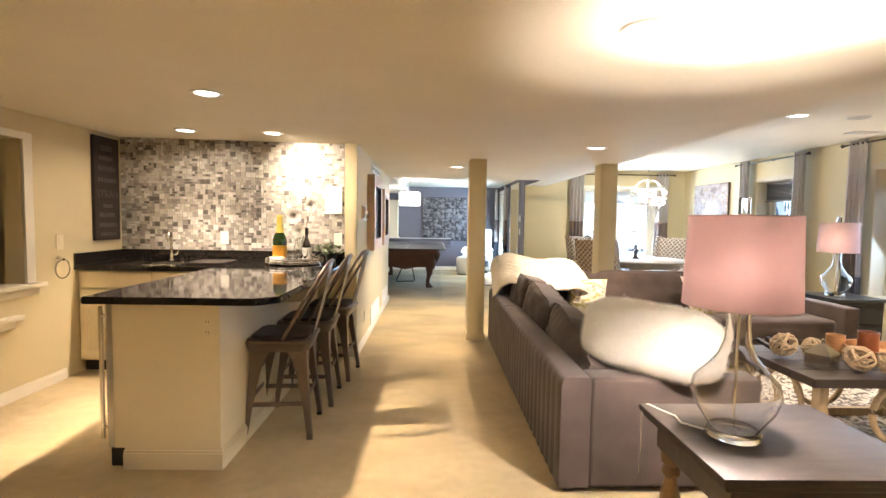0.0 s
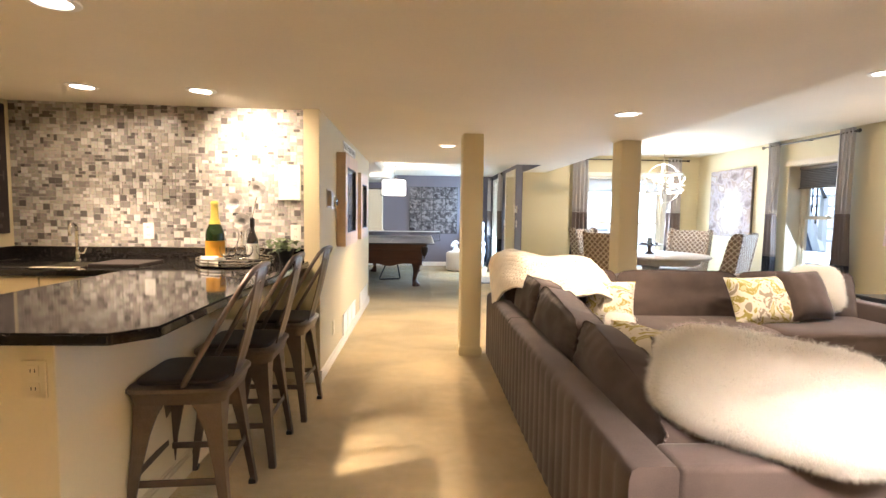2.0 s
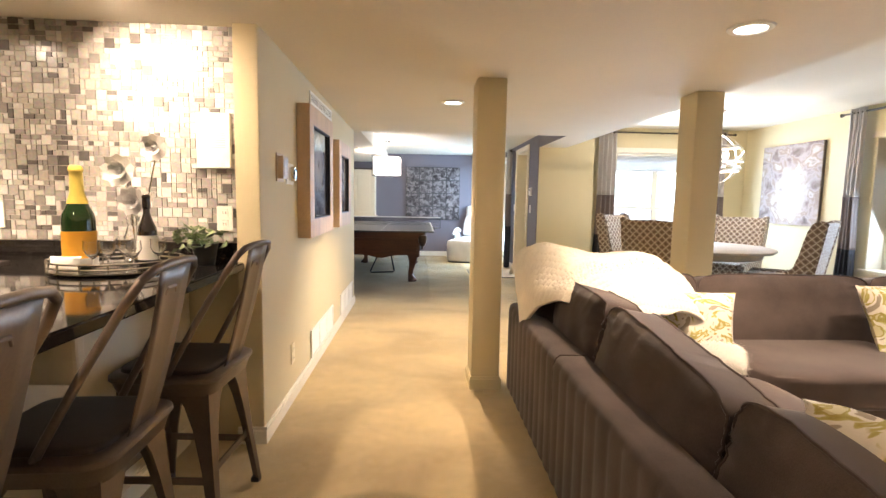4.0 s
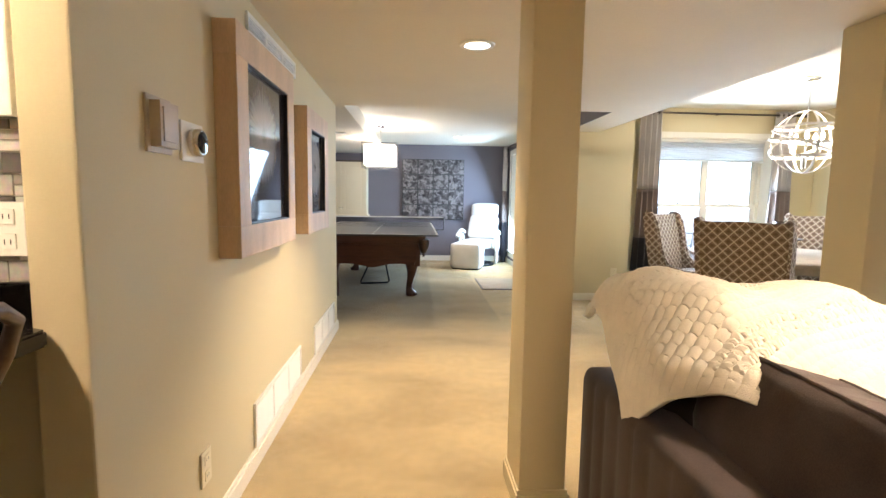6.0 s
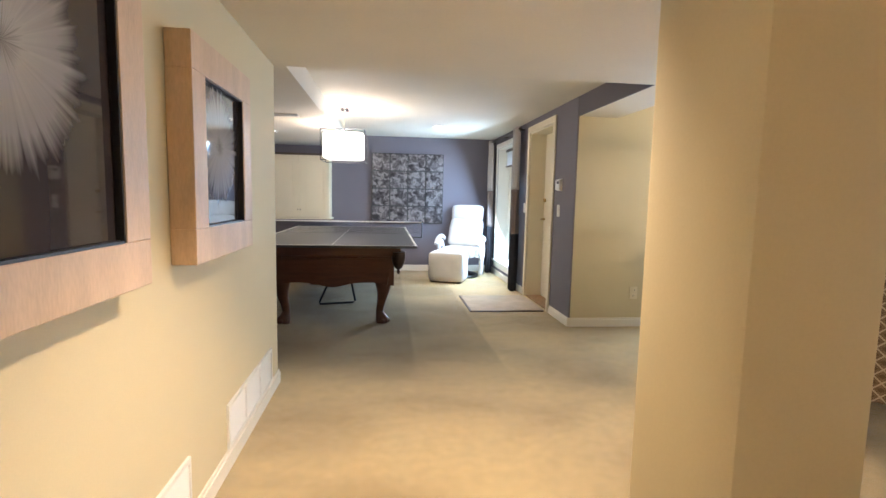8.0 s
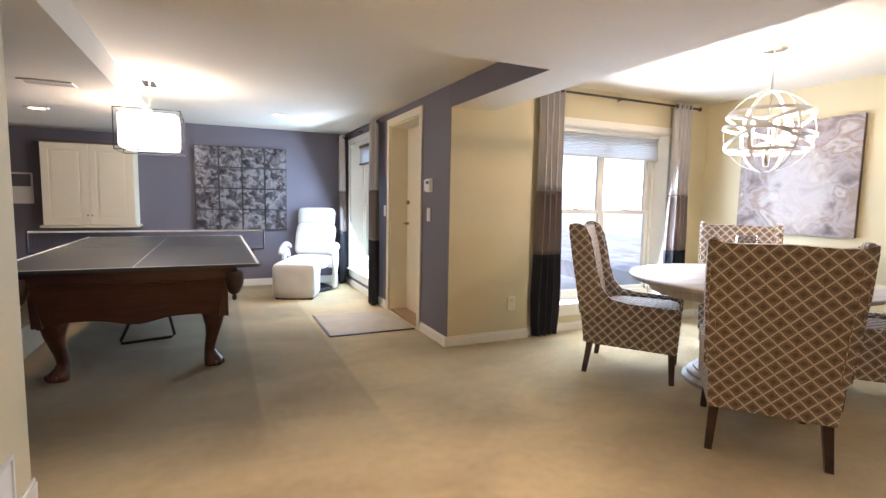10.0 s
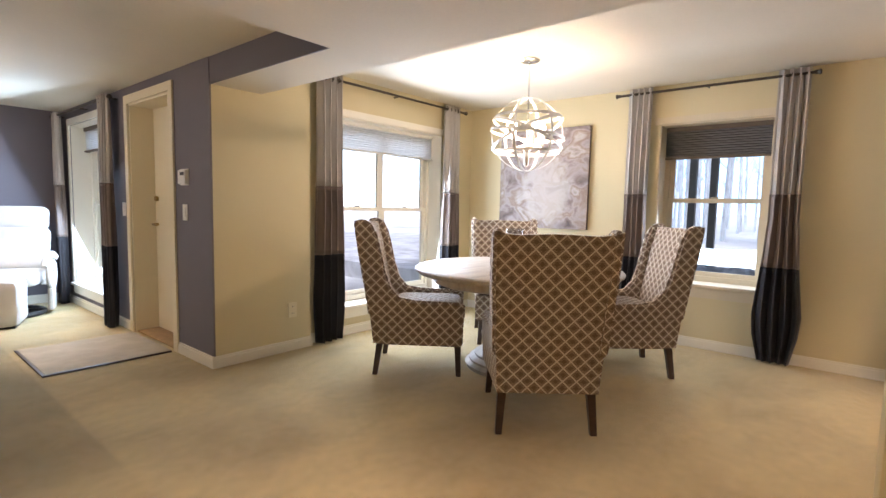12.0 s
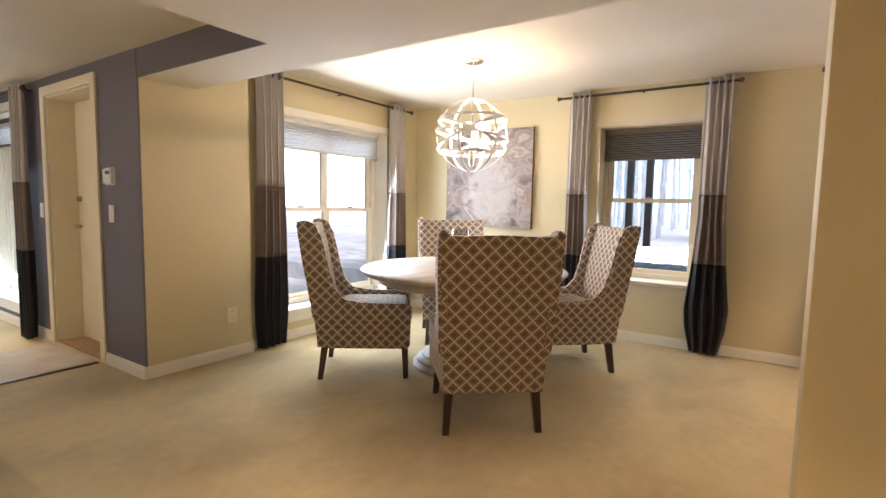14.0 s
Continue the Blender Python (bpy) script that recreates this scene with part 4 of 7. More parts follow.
part("lever", tube(B(), [(-2.315, 4.30, 0.955), (-2.27, 4.285, 0.965), (-2.255, 4.28, 1.0)], [0.008, 0.007, 0.005], 8), M_CHROME, fc, smooth=True)
cbd = thing("cutting_board", "dark slate-coloured cutting board on the counter", "cutting board")
part("board", box(B(), -2.02, -1.69, 3.92, 4.22, 0.9025, 0.925, 0.006), mat("dark_slate_board", (0.035, 0.028, 0.024), 0.75, vary=0.2, bump=0.1, spec=0.2), cbd)

tr = thing("towel_ring", "chrome towel ring on the wall", "towel ring")
part("mount", lathe(B(), [(0.001, 0), (0.027, 0.002), (0.024, 0.012), (0.012, 0.03), (0.012, 0.045), (0.001, 0.047)], 0, 0, 0, 20), M_CHROME, tr, smooth=True)
tr.children[0].matrix_local = pose(WEST, 3.60, 0.965, 0, 90, 0)
part("ring", tube(B(), [(WEST + 0.035, 3.60 + 0.075 * math.cos(a), 0.89 + 0.075 * math.sin(a)) for a in [k * math.tau / 28 for k in range(28)]], 0.0055, 8, True), M_CHROME, tr, smooth=True)

# wine list sign
sg = thing("wine_sign", "dark wooden wall sign lettered with wine names", "sign")
M_SIGN = mat("black_brown_sign", (0.022, 0.014, 0.012), 0.5, vary=0.3, scale=8, fine=60, bump=0.2, stretch=(1, 1, 5))
part("panel", box(B(), WEST + 0.002, WEST + 0.030, 4.00, 4.34, 1.095, 2.005, 0.003), M_SIGN, sg)
M_CHALK = mat("faded_grey_lettering", (0.10, 0.086, 0.08), 0.7, vary=0.3, bump=0)


def words(name, body, size, m, material, parent=None, label=""):
    cu = bpy.data.curves.new(name, "FONT")
    cu.body, cu.size, cu.extrude, cu.align_x, cu.align_y = body, size, 0.0008, "CENTER", "CENTER"
    ob = new(name, cu)
    deps = bpy.context.evaluated_depsgraph_get()
    me = bpy.data.meshes.new_from_object(ob.evaluated_get(deps))
    bpy.data.objects.remove(ob)
    me.materials.append(material)
    o2 = new(name, me)
    if parent:
        o2.parent = parent
    o2.matrix_local = m
    if label:
        o2["label"] = label
    return o2


words("lettering", "SYRAH", 0.095, pose(WEST + 0.0315, 4.17, 1.50, 90, 0, 90), M_CHALK, sg, "faded word SYRAH")
random.seed(4)
for z, h, w in ((1.91, 0.06, 0.16), (1.82, 0.045, 0.20), (1.73, 0.05, 0.24), (1.63, 0.045, 0.25), (1.40, 0.04, 0.12), (1.32, 0.045, 0.22), (1.23, 0.04, 0.24), (1.15, 0.035, 0.20)):
    lb = B()
    y = 4.17 - w / 2
    while y < 4.17 + w / 2 - 0.02:
        c = random.uniform(0.016, 0.03)
        box(lb, WEST + 0.0302, WEST + 0.0312, y, y + c, z - h / 2, z + h / 2 * random.uniform(0.5, 1))
        y += c + 0.008
    part("lettering", lb, M_CHALK, sg, "unreadable faded line of letters")


# tray with bottles
ty = thing("serving_tray", "round silver gallery tray on the worktop", "tray")
part("dish", lathe(B(), [(0.001, 0.004), (0.225, 0.004), (0.245, 0.012), (0.245, 0.008), (0.23, 0.0), (0.001, 0.0)], -1.13, 4.07, 0.913, 40), M_CHROME, ty, smooth=True)
for z in (0.028, 0.048):
    part("rail", tube(B(), [(-1.13 + 0.245 * math.cos(a), 4.07 + 0.245 * math.sin(a), 0.913 + z) for a in [k * math.tau / 40 for k in range(40)]], 0.004, 6, True), M_CHROME, ty, smooth=True)
for k in range(16):
    a = k * math.tau / 16
    part("post", tube(B(), [(-1.13 + 0.245 * math.cos(a), 4.07 + 0.245 * math.sin(a), 0.922), (-1.13 + 0.245 * math.cos(a), 4.07 + 0.245 * math.sin(a), 0.961)], 0.004, 6), M_CHROME, ty)


def bottle(name, x, y, z, h, r, glass, capm, caph, labelm, l0, l1, label):
    t = thing(name, label, "bottle")
    pr = [(r * 0.8, 0), (r, 0.012), (r, h * 0.48), (r * 0.93, h * 0.54), (r * 0.6, h * 0.64), (r * 0.36, h * 0.74), (r * 0.31, h * 0.94), (r * 0.38, h * 0.945), (r * 0.38, h * 0.975), (r * 0.3, h)]
    part("glass", lathe(B(), pr, x, y, z, 28), glass, t, smooth=True)
    part("paper_label", lathe(B(), [(r + 0.0012, l0), (r + 0.0012, l1)], x, y, z, 28, False), labelm, t, "", True)
    rr = r * 0.33 + 0.003
    part("foil", lathe(B(), [(r * 0.60 + 0.002 if caph > 0.3 else rr, h * (1 - caph)), (r * 0.37 + 0.003, h * max(0.75, 1 - caph * 0.75)), (rr, h * 0.945), (r * 0.4 + 0.002, h * 0.95), (r * 0.4 + 0.002, h * 0.98), (r * 0.3, h * 1.004)], x, y, z, 24), capm, t, "", True)
    return t


M_GREENGLASS = mat("dark_green_glass", (0.012, 0.035, 0.010), 0.06, vary=0.1, bump=0, coat=0.5)
M_DARKGLASS = mat("near_black_glass", (0.012, 0.008, 0.007), 0.06, vary=0.1, bump=0, coat=0.5)
M_YELLOWFOIL = mat("gold_foil", (0.75, 0.58, 0.12), 0.35, 0.3, vary=0.1, fine=200, bump=0.2)
M_ORANGE = mat("orange_yellow_label", (0.80, 0.40, 0.03), 0.5, vary=0.04, bump=0.02)
M_PAPER = mat("white_label_paper", (0.75, 0.72, 0.66), 0.6, vary=0.05, bump=0.03)
bt = bottle("champagne_bottle", -1.24, 4.00, 0.919, 0.42, 0.059, M_GREENGLASS, M_YELLOWFOIL, 0.36, M_ORANGE, 0.045, 0.16, "large green champagne bottle with orange label, gold foil")
part("paper_label", lathe(B(), [(0.0608, 0.022), (0.0612, 0.052)], -1.24, 4.00, 0.919, 28, False), M_PAPER, bt, "white lower label", True)
bottle("wine_bottle", -1.04, 4.13, 0.919, 0.31, 0.038, M_DARKGLASS, M_DARKGLASS, 0.2, M_PAPER, 0.03, 0.135, "dark red wine bottle with white label")
# stands in for the round white lower label of the champagne bottle
mk = thing("paper_tag", "white padded piece in place of the lower bottle label", "tag")
bmk = B()
pillow(bmk, 0.12, 0.07, 0.05, pose(-1.245, 3.915, 0.950, 75, 0, 0), 8)
part("tag_body", bmk, M_PAPER, mk, smooth=True)
for k, (x, y) in enumerate(((-1.13, 4.0), (-1.07, 4.03), (-1.12, 4.1), (-1.02, 3.98), (-0.97, 4.08), (-1.16, 3.95))):
    gl = thing("wine_glass", "small clear stemmed glass on the tray", "glass", "glasses on the tray")
    part("bowl", lathe(B(), [(0.026, 0.002), (0.024, 0.006), (0.005, 0.010), (0.004, 0.05), (0.02, 0.065), (0.032, 0.09), (0.030, 0.125), (0.028, 0.125), (0.030, 0.09), (0.018, 0.068), (0.001, 0.058)], x, y, 0.919, 20), M_GLASS, gl, smooth=True)
M_SILVER = mat("matte_silver_leaf", (0.55, 0.53, 0.50), 0.45, 0.4, vary=0.15, bump=0.1)
vs = thing("flower_vase", "clear glass vase with two silver metal flowers", "vase")
part("vase_body", lathe(B(), [(0.035, 0), (0.05, 0.02), (0.055, 0.09), (0.028, 0.17), (0.035, 0.21), (0.032, 0.21), (0.025, 0.17), (0.05, 0.09), (0.045, 0.02), (0.001, 0.01)], -1.13, 4.20, 0.919, 24), M_GLASS, vs, smooth=True)
for dx, z, s in ((-0.03, 1.33, 1.0), (0.12, 1.43, 0.85), (0.02, 1.2, 0.9)):
    part("stem", tube(B(), [(-1.13, 4.20, 0.95), (-1.13 + dx * 0.4, 4.20, 1.15), (-1.13 + dx, 4.18, z)], 0.003, 6), M_CHROME, vs)
    fl = B()
    for ring, (rr, n, tl) in enumerate(((0.082, 9, 15), (0.062, 8, 40), (0.040, 6, 65))):
        for k in range(n):
            a = k * 360 / n + ring * 20
            m = pose(-1.13 + dx, 4.175, z, 90, 0, 0) @ pose(0, 0, 0, 0, 0, a) @ pose(0, 0, 0, tl, 0, 0)
            pts = [(0, 0.004, 0), (0.3, 0.35, 0.05), (0.36, 0.7, 0.12), (0.0, 1.0, 0.2), (-0.36, 0.7, 0.12), (-0.3, 0.35, 0.05)]
            fl.faces.new([fl.verts.new(m @ Vector((x * rr * s, y * rr * s, q * rr * s))) for x, y, q in pts])
    ob = part("flower", fl, M_SILVER, vs, "silver metal blossom")
    ob.modifiers.new("thick", "SOLIDIFY").thickness = 0.0015
pp = thing("potted_plant", "small trailing ivy in a black pot", "plant")
part("pot", lathe(B(), [(0.04, 0), (0.055, 0.09), (0.06, 0.10), (0.052, 0.10), (0.04, 0.02)], -0.84, 4.23, 0.913, 20), M_BLACK, pp, smooth=True)
random.seed(7)
M_LEAF = mat("variegated_ivy_leaf", (0.15, 0.19, 0.09), 0.5, vary=0.5, scale=30, bump=0.1)
lf = B()
for k in range(70):
    a, r = random.uniform(0, 6.28), random.uniform(0.02, 0.13)
    m = pose(-0.86 + r * math.cos(a), 4.20 + r * 0.7 * math.sin(a), 1.0 + random.uniform(0.0, 0.10) - r * 0.2, random.uniform(-50, 50), random.uniform(-50, 50), random.uniform(0, 360))
    s = random.uniform(0.025, 0.045)
    lf.faces.new([lf.verts.new(m @ Vector((x * s, y * s, q * s))) for x, y, q in ((0, -0.5, 0), (0.5, -0.35, 0.1), (0.35, 0.1, 0), (0.0, 0.7, -0.1), (-0.35, 0.1, 0), (-0.5, -0.35, 0.1))])
part("foliage", lf, M_LEAF, pp, "small green and cream leaves")

# intercom on the tiles
ic = thing("intercom", "white wall intercom with slotted speaker", "intercom")
part("housing", box(B(), -0.925, -0.768, BARWALL - 0.040, BARWALL - 0.012, 1.36, 1.62, 0.005), M_WHITE, ic)
for k in range(12):
    part("slot", box(B(), -0.905, -0.79, BARWALL - 0.042, BARWALL - 0.0395, 1.455 + k * 0.011, 1.459 + k * 0.011), M_CABINET, ic)
for k in range(4):
    part("button", lathe(B(), [(0.001, 0), (0.007, 0), (0.006, 0.004), (0.001, 0.004)], 0, 0, 0, 12), M_BRASS, ic)
    ic.children[-1].matrix_local = pose(-0.90 + k * 0.032, BARWALL - 0.040, 1.395, 90, 0, 0)
outlet(("y", BARWALL - 0.012, -1), (-1.88, 1.12))
outlet(("y", BARWALL - 0.012, -1), (-0.81, 1.12))

# stair opening trim on the west wall
for nm, y0, y1, z, w in (("trim_sill_upper", 2.72, 3.42, 0.81, 0.06), ("trim_sill_lower", 2.0, 3.20, 0.60, 0.06)):
    bm = B()
    box(bm, WEST - 0.15, WEST + w, y0, y1, z - 0.028, z + 0.002, 0.005)
    box(bm, WEST + 0.001, WEST + 0.02, y0 + 0.03, y1 - 0.03, z - 0.085, z - 0.029)
    structure(nm, bm, M_TRIM, "white painted sill of the stair opening", "trim")
bm = B()
box(bm, WEST + 0.001, WEST + 0.02, 3.28, 3.36, 0.815, 1.90, 0.003)
box(bm, WEST + 0.001, WEST + 0.02, 2.78, 3.28, 1.85, 1.90, 0.003)
box(bm, WEST - 0.06, WEST + 0.03, 2.76, 2.82, 0.815, 1.849, 0.004)
structure("trim_stair_post", bm, M_TRIM, "white painted casing of the stair opening", "trim")


# ---- hall pictures ----
def dandelion_mat(name, c2):
    m = bpy.data.materials.new(name)
    m.use_nodes = True
    t, b = chain(m)
    co = t.nodes.new("ShaderNodeTexCoord")
    sx = t.nodes.new("ShaderNodeSeparateXYZ")
    t.links.new(co.outputs["Object"], sx.inputs[0])
    u = math_node(t, "SUBTRACT", sx.outputs[1], c2[0])
    v = math_node(t, "SUBTRACT", sx.outputs[2], c2[1])
    r = math_node(t, "SQRT", math_node(t, "ADD", math_node(t, "MULTIPLY", u, u), math_node(t, "MULTIPLY", v, v)))
    an = math_node(t, "ARCTAN2", v, u)
    nz = t.nodes.new("ShaderNodeTexNoise")
    nz.inputs["Scale"].default_value = 14
    t.links.new(co.outputs["Object"], nz.inputs["Vector"])
    nz2 = t.nodes.new("ShaderNodeTexNoise")
    nz2.noise_dimensions = "1D"
    nz2.inputs["Scale"].default_value = 9
    t.links.new(an, nz2.inputs["W"])
    e = math_node(t, "ADD", r, math_node(t, "MULTIPLY", nz2.outputs[0], 0.12))
    e = math_node(t, "ADD", e, math_node(t, "MULTIPLY", nz.outputs[0], 0.05))
    puffc = ramp_node(t, e, ((0.06, (0.12, 0.10, 0.09)), (0.13, (0.42, 0.39, 0.36)), (0.24, (0.30, 0.28, 0.27)), (0.30, (0.045, 0.035, 0.035))))
    t.links.new(puffc, b.inputs["Base Color"])
    b.inputs["Roughness"].default_value = 0.04
    b.inputs["Coat Weight"].default_value = 0.3
    return m


def framed(y0, y1, z0, z1, label, c2):
    t = thing("framed_picture", label, "picture", "hall pictures")
    xw, xo, f = HALLX + 0.001, HALLX + 0.082, 0.116
    for nm, a, b, c, d in (("frame_rail", y0, y1, z1 - f, z1), ("frame_rail", y0, y1, z0, z0 + f), ("frame_stile", y0, y0 + f, z0 + f, z1 - f), ("frame_stile", y1 - f, y1, z0 + f, z1 - f)):
        part(nm, box(B(), xw, xo, a, b, c, d, 0.003), M_MAPLE, t)
    part("photograph", box(B(), xo - 0.030, xo - 0.022, y0 + f - 0.002, y1 - f + 0.002, z0 + f - 0.002, z1 - f + 0.002), dandelion_mat("dandelion_photo", c2), t, "glossy dark photograph of a pale dandelion head")
    ln = B()
    for a, b, c, d in ((y0 + f, y1 - f, z1 - f - 0.006, z1 - f), (y0 + f, y1 - f, z0 + f, z0 + f + 0.006), (y0 + f, y0 + f + 0.006, z0 + f, z1 - f), (y1 - f - 0.006, y1 - f, z0 + f, z1 - f)):
        box(ln, xo - 0.021, xo - 0.004, a, b, c, d)
    part("inner_fillet", ln, M_BLACK, t, "thin black inner edge")


framed(5.055, 5.86, 0.972, 1.80, "dandelion photograph in a deep pale maple box frame", (5.42, 1.45))
framed(6.17, 6.84, 0.975, 1.71, "smaller dandelion photograph in a deep maple box frame", (6.48, 1.38))


# ---- fabrics ----
def lattice_mat():
    """Cream trellis lines on brown, with small woven dashes in each diamond."""
    m = mat("trellis_fabric", (0.2, 0.15, 0.1), 0.9, vary=0.1, scale=20, fine=500, bump=0.3, depth=0.001, sheen=0.2)
    t, b = chain(m)
    uv = t.nodes.new("ShaderNodeTexCoord")
    s = t.nodes.new("ShaderNodeSeparateXYZ")
    t.links.new(uv.outputs["UV"], s.inputs[0])
    x = math_node(t, "DIVIDE", s.outputs[0], 0.073)
    y = math_node(t, "DIVIDE", s.outputs[1], 0.073)
    lines = None
    for v in (math_node(t, "ADD", x, y), math_node(t, "SUBTRACT", x, y)):
        f = math_node(t, "ABSOLUTE", math_node(t, "SUBTRACT", math_node(t, "FRACT", math_node(t, "ADD", v, 100.5)), 0.5))
        k = math_node(t, "LESS_THAN", f, 0.070)
        lines = k if lines is None else math_node(t, "MAXIMUM", lines, k)
    fx = math_node(t, "ABSOLUTE", math_node(t, "SUBTRACT", math_node(t, "FRACT", math_node(t, "ADD", x, 100.0)), 0.5))
    dash = math_node(t, "GREATER_THAN", math_node(t, "FRACT", math_node(t, "MULTIPLY", y, 9.0)), 0.62)
    dash = math_node(t, "MULTIPLY", dash, math_node(t, "GREATER_THAN", fx, 0.1))
    mixd = t.nodes.new("ShaderNodeMix")
    mixd.data_type = "RGBA"
    mixd.inputs["A"].default_value, mixd.inputs["B"].default_value = (0.30, 0.222, 0.165, 1), (0.16, 0.113, 0.082, 1)
    t.links.new(dash, mixd.inputs["Factor"])
    # a small dark woven lozenge inside each diamond
    lo = None
    for v in (math_node(t, "ADD", x, y), math_node(t, "SUBTRACT", x, y)):
        f = math_node(t, "ABSOLUTE", math_node(t, "SUBTRACT", math_node(t, "FRACT", math_node(t, "ADD", v, 100.0)), 0.5))
        k = math_node(t, "LESS_THAN", f, 0.20)
        lo = k if lo is None else math_node(t, "MULTIPLY", lo, k)
    mixo = t.nodes.new("ShaderNodeMix")
    mixo.data_type = "RGBA"
    mixo.inputs["B"].default_value = (0.125, 0.085, 0.062, 1)
    t.links.new(mixd.outputs["Result"], mixo.inputs["A"])
    t.links.new(math_node(t, "MULTIPLY", lo, 0.75), mixo.inputs["Factor"])
    mixl = t.nodes.new("ShaderNodeMix")
    mixl.data_type = "RGBA"
    mixl.inputs["B"].default_value = (0.64, 0.575, 0.485, 1)
    t.links.new(mixo.outputs["Result"], mixl.inputs["A"])
    t.links.new(lines, mixl.inputs["Factor"])
    t.links.new(mixl.outputs["Result"], b.inputs["Base Color"])
    return m


def blotch_mat(name, stops, scale=5.0, rough=0.8, distort=1.0, bump=0.2, detail=6, stretch=(1, 1, 1), sheen=0.0):
    m = mat(name, (0.5, 0.5, 0.5), rough, fine=260, bump=bump, sheen=sheen)
    t, b = chain(m)
    co = t.nodes.new("ShaderNodeTexCoord")
    mp = t.nodes.new("ShaderNodeMapping")
    mp.inputs["Scale"].default_value = stretch
    t.links.new(co.outputs["Object"], mp.inputs[0])
    nz = t.nodes.new("ShaderNodeTexNoise")
    nz.inputs["Scale"].default_value, nz.inputs["Distortion"].default_value, nz.inputs["Detail"].default_value = scale, distort, detail
    t.links.new(mp.outputs[0], nz.inputs["Vector"])
    t.links.new(ramp_node(t, nz.outputs[0], stops), b.inputs["Base Color"])
    return m


M_LATTICE = lattice_mat()
M_YELLOW = blotch_mat("yellow_floral_linen", ((0.36, (0.34, 0.29, 0.22)), (0.39, (0.74, 0.70, 0.61)), (0.52, (0.76, 0.72, 0.63)), (0.54, (0.46, 0.41, 0.13)), (0.60, (0.34, 0.28, 0.06)), (0.62, (0.60, 0.55, 0.32))), 7.5, 0.85, 2.2, 0.3, 2)
M_FUR = mat("white_long_fur", (0.95, 0.93, 0.89), 0.8, vary=0.06, scale=12, fine=200, bump=0.4, sheen=0.4)
t_, b_ = chain(M_FUR)
tl_ = t_.nodes.new("ShaderNodeBsdfTranslucent")
tl_.inputs[0].default_value = (0.95, 0.93, 0.89, 1)
mx_ = t_.nodes.new("ShaderNodeMixShader")
mx_.inputs[0].default_value = 0.58
t_.links.new(b_.outputs[0], mx_.inputs[1])
t_.links.new(tl_.outputs[0], mx_.inputs[2])
t_.links.new(mx_.outputs[0], t_.nodes["Material Output"].inputs[0])
M_KNIT = mat("cream_chunky_knit", (0.80, 0.735, 0.62), 0.95, vary=0.10, scale=9, fine=320, bump=0.6, depth=0.003, sheen=0.3)
M_DARKPILLOW = mat("dark_brown_satin", (0.035, 0.025, 0.02), 0.55, vary=0.2, bump=0.15, sheen=0.3)
M_RUG = blotch_mat("grey_white_rug", ((0.40, (0.10, 0.09, 0.08)), (0.48, (0.30, 0.27, 0.24)), (0.52, (0.62, 0.58, 0.52)), (0.7, (0.68, 0.64, 0.58))), 9, 0.95, 2.5, 0.9, 3)

# ---- sectional sofa ----
SX, SY0, SY1 = 0.715, 1.98, 5.03
sf = thing("sectional_sofa", "taupe velvet L-shaped sectional sofa with loose cushions", "sofa")


def fluted(y0, y1):
    """Outer back panel with shallow upright channels."""
    bm = B()
    n = int((y1 - y0) / 0.0125)
    cols = []
    for i in range(n + 1):
        y = y0 + (y1 - y0) * i / n
        d = 0.007 * abs(math.sin(math.pi * (y - SY0) / 0.105)) ** 0.6
        x = SX - d + 0.004
        cols.append([bm.verts.new((x, y, 0.035)), bm.verts.new((x, y, 0.30)), bm.verts.new((x, y, 0.535)), bm.verts.new((SX + 0.012, y, 0.565)), bm.verts.new((SX + 0.03, y, 0.578)), bm.verts.new((SX + 0.14, y, 0.578)), bm.verts.new((SX + 0.15, y, 0.56)), bm.verts.new((SX + 0.15, y, 0.035))])
    for a, b in zip(cols, cols[1:]):
        for k in range(7):
            bm.faces.new((a[k], a[k + 1], b[k + 1], b[k]))
    bm.faces.new(cols[0])
    bm.faces.new(cols[-1][::-1])
    return bm


part("back_frame", fluted(SY0, 3.955), M_VELVET, sf, "channelled velvet outer back", True)
part("back_frame", fluted(3.967, SY1), M_VELVET, sf, "channelled velvet outer back", True)
part("arm", box(B(), SX + 0.152, 1.72, SY0, SY0 + 0.16, 0.035, 0.575, 0.02, 3), M_VELVET, sf, "", True)
part("base", box(B(), SX + 0.152, 1.68, SY0 + 0.162, 4.10, 0.035, 0.27, 0.01), M_VELVET, sf)
part("base", box(B(), SX + 0.152, 3.85, 4.102, 4.87, 0.035, 0.27, 0.01), M_VELVET, sf)
part("back_frame", box(B(), SX + 0.152, 3.85, 4.872, SY1, 0.035, 0.578, 0.02, 3), M_VELVET, sf, "", True)
part("arm", box(B(), 3.852, 4.0, 4.05, SY1, 0.035, 0.575, 0.02, 3), M_VELVET, sf, "", True)
for k, (x0, x1, y0, y1) in enumerate(((0.88, 1.72, 2.15, 3.13), (0.88, 1.72, 3.14, 4.09), (0.88, 1.74, 4.10, 4.86), (1.75, 2.78, 4.04, 4.86), (2.79, 3.84, 4.04, 4.86))):
    part("seat_cushion", puff(B(), (x0 + x1) / 2, (y0 + y1) / 2, 0.365, x1 - x0, y1 - y0, 0.19, 8, 12, 0.03, k), M_VELVET, sf, "", True)


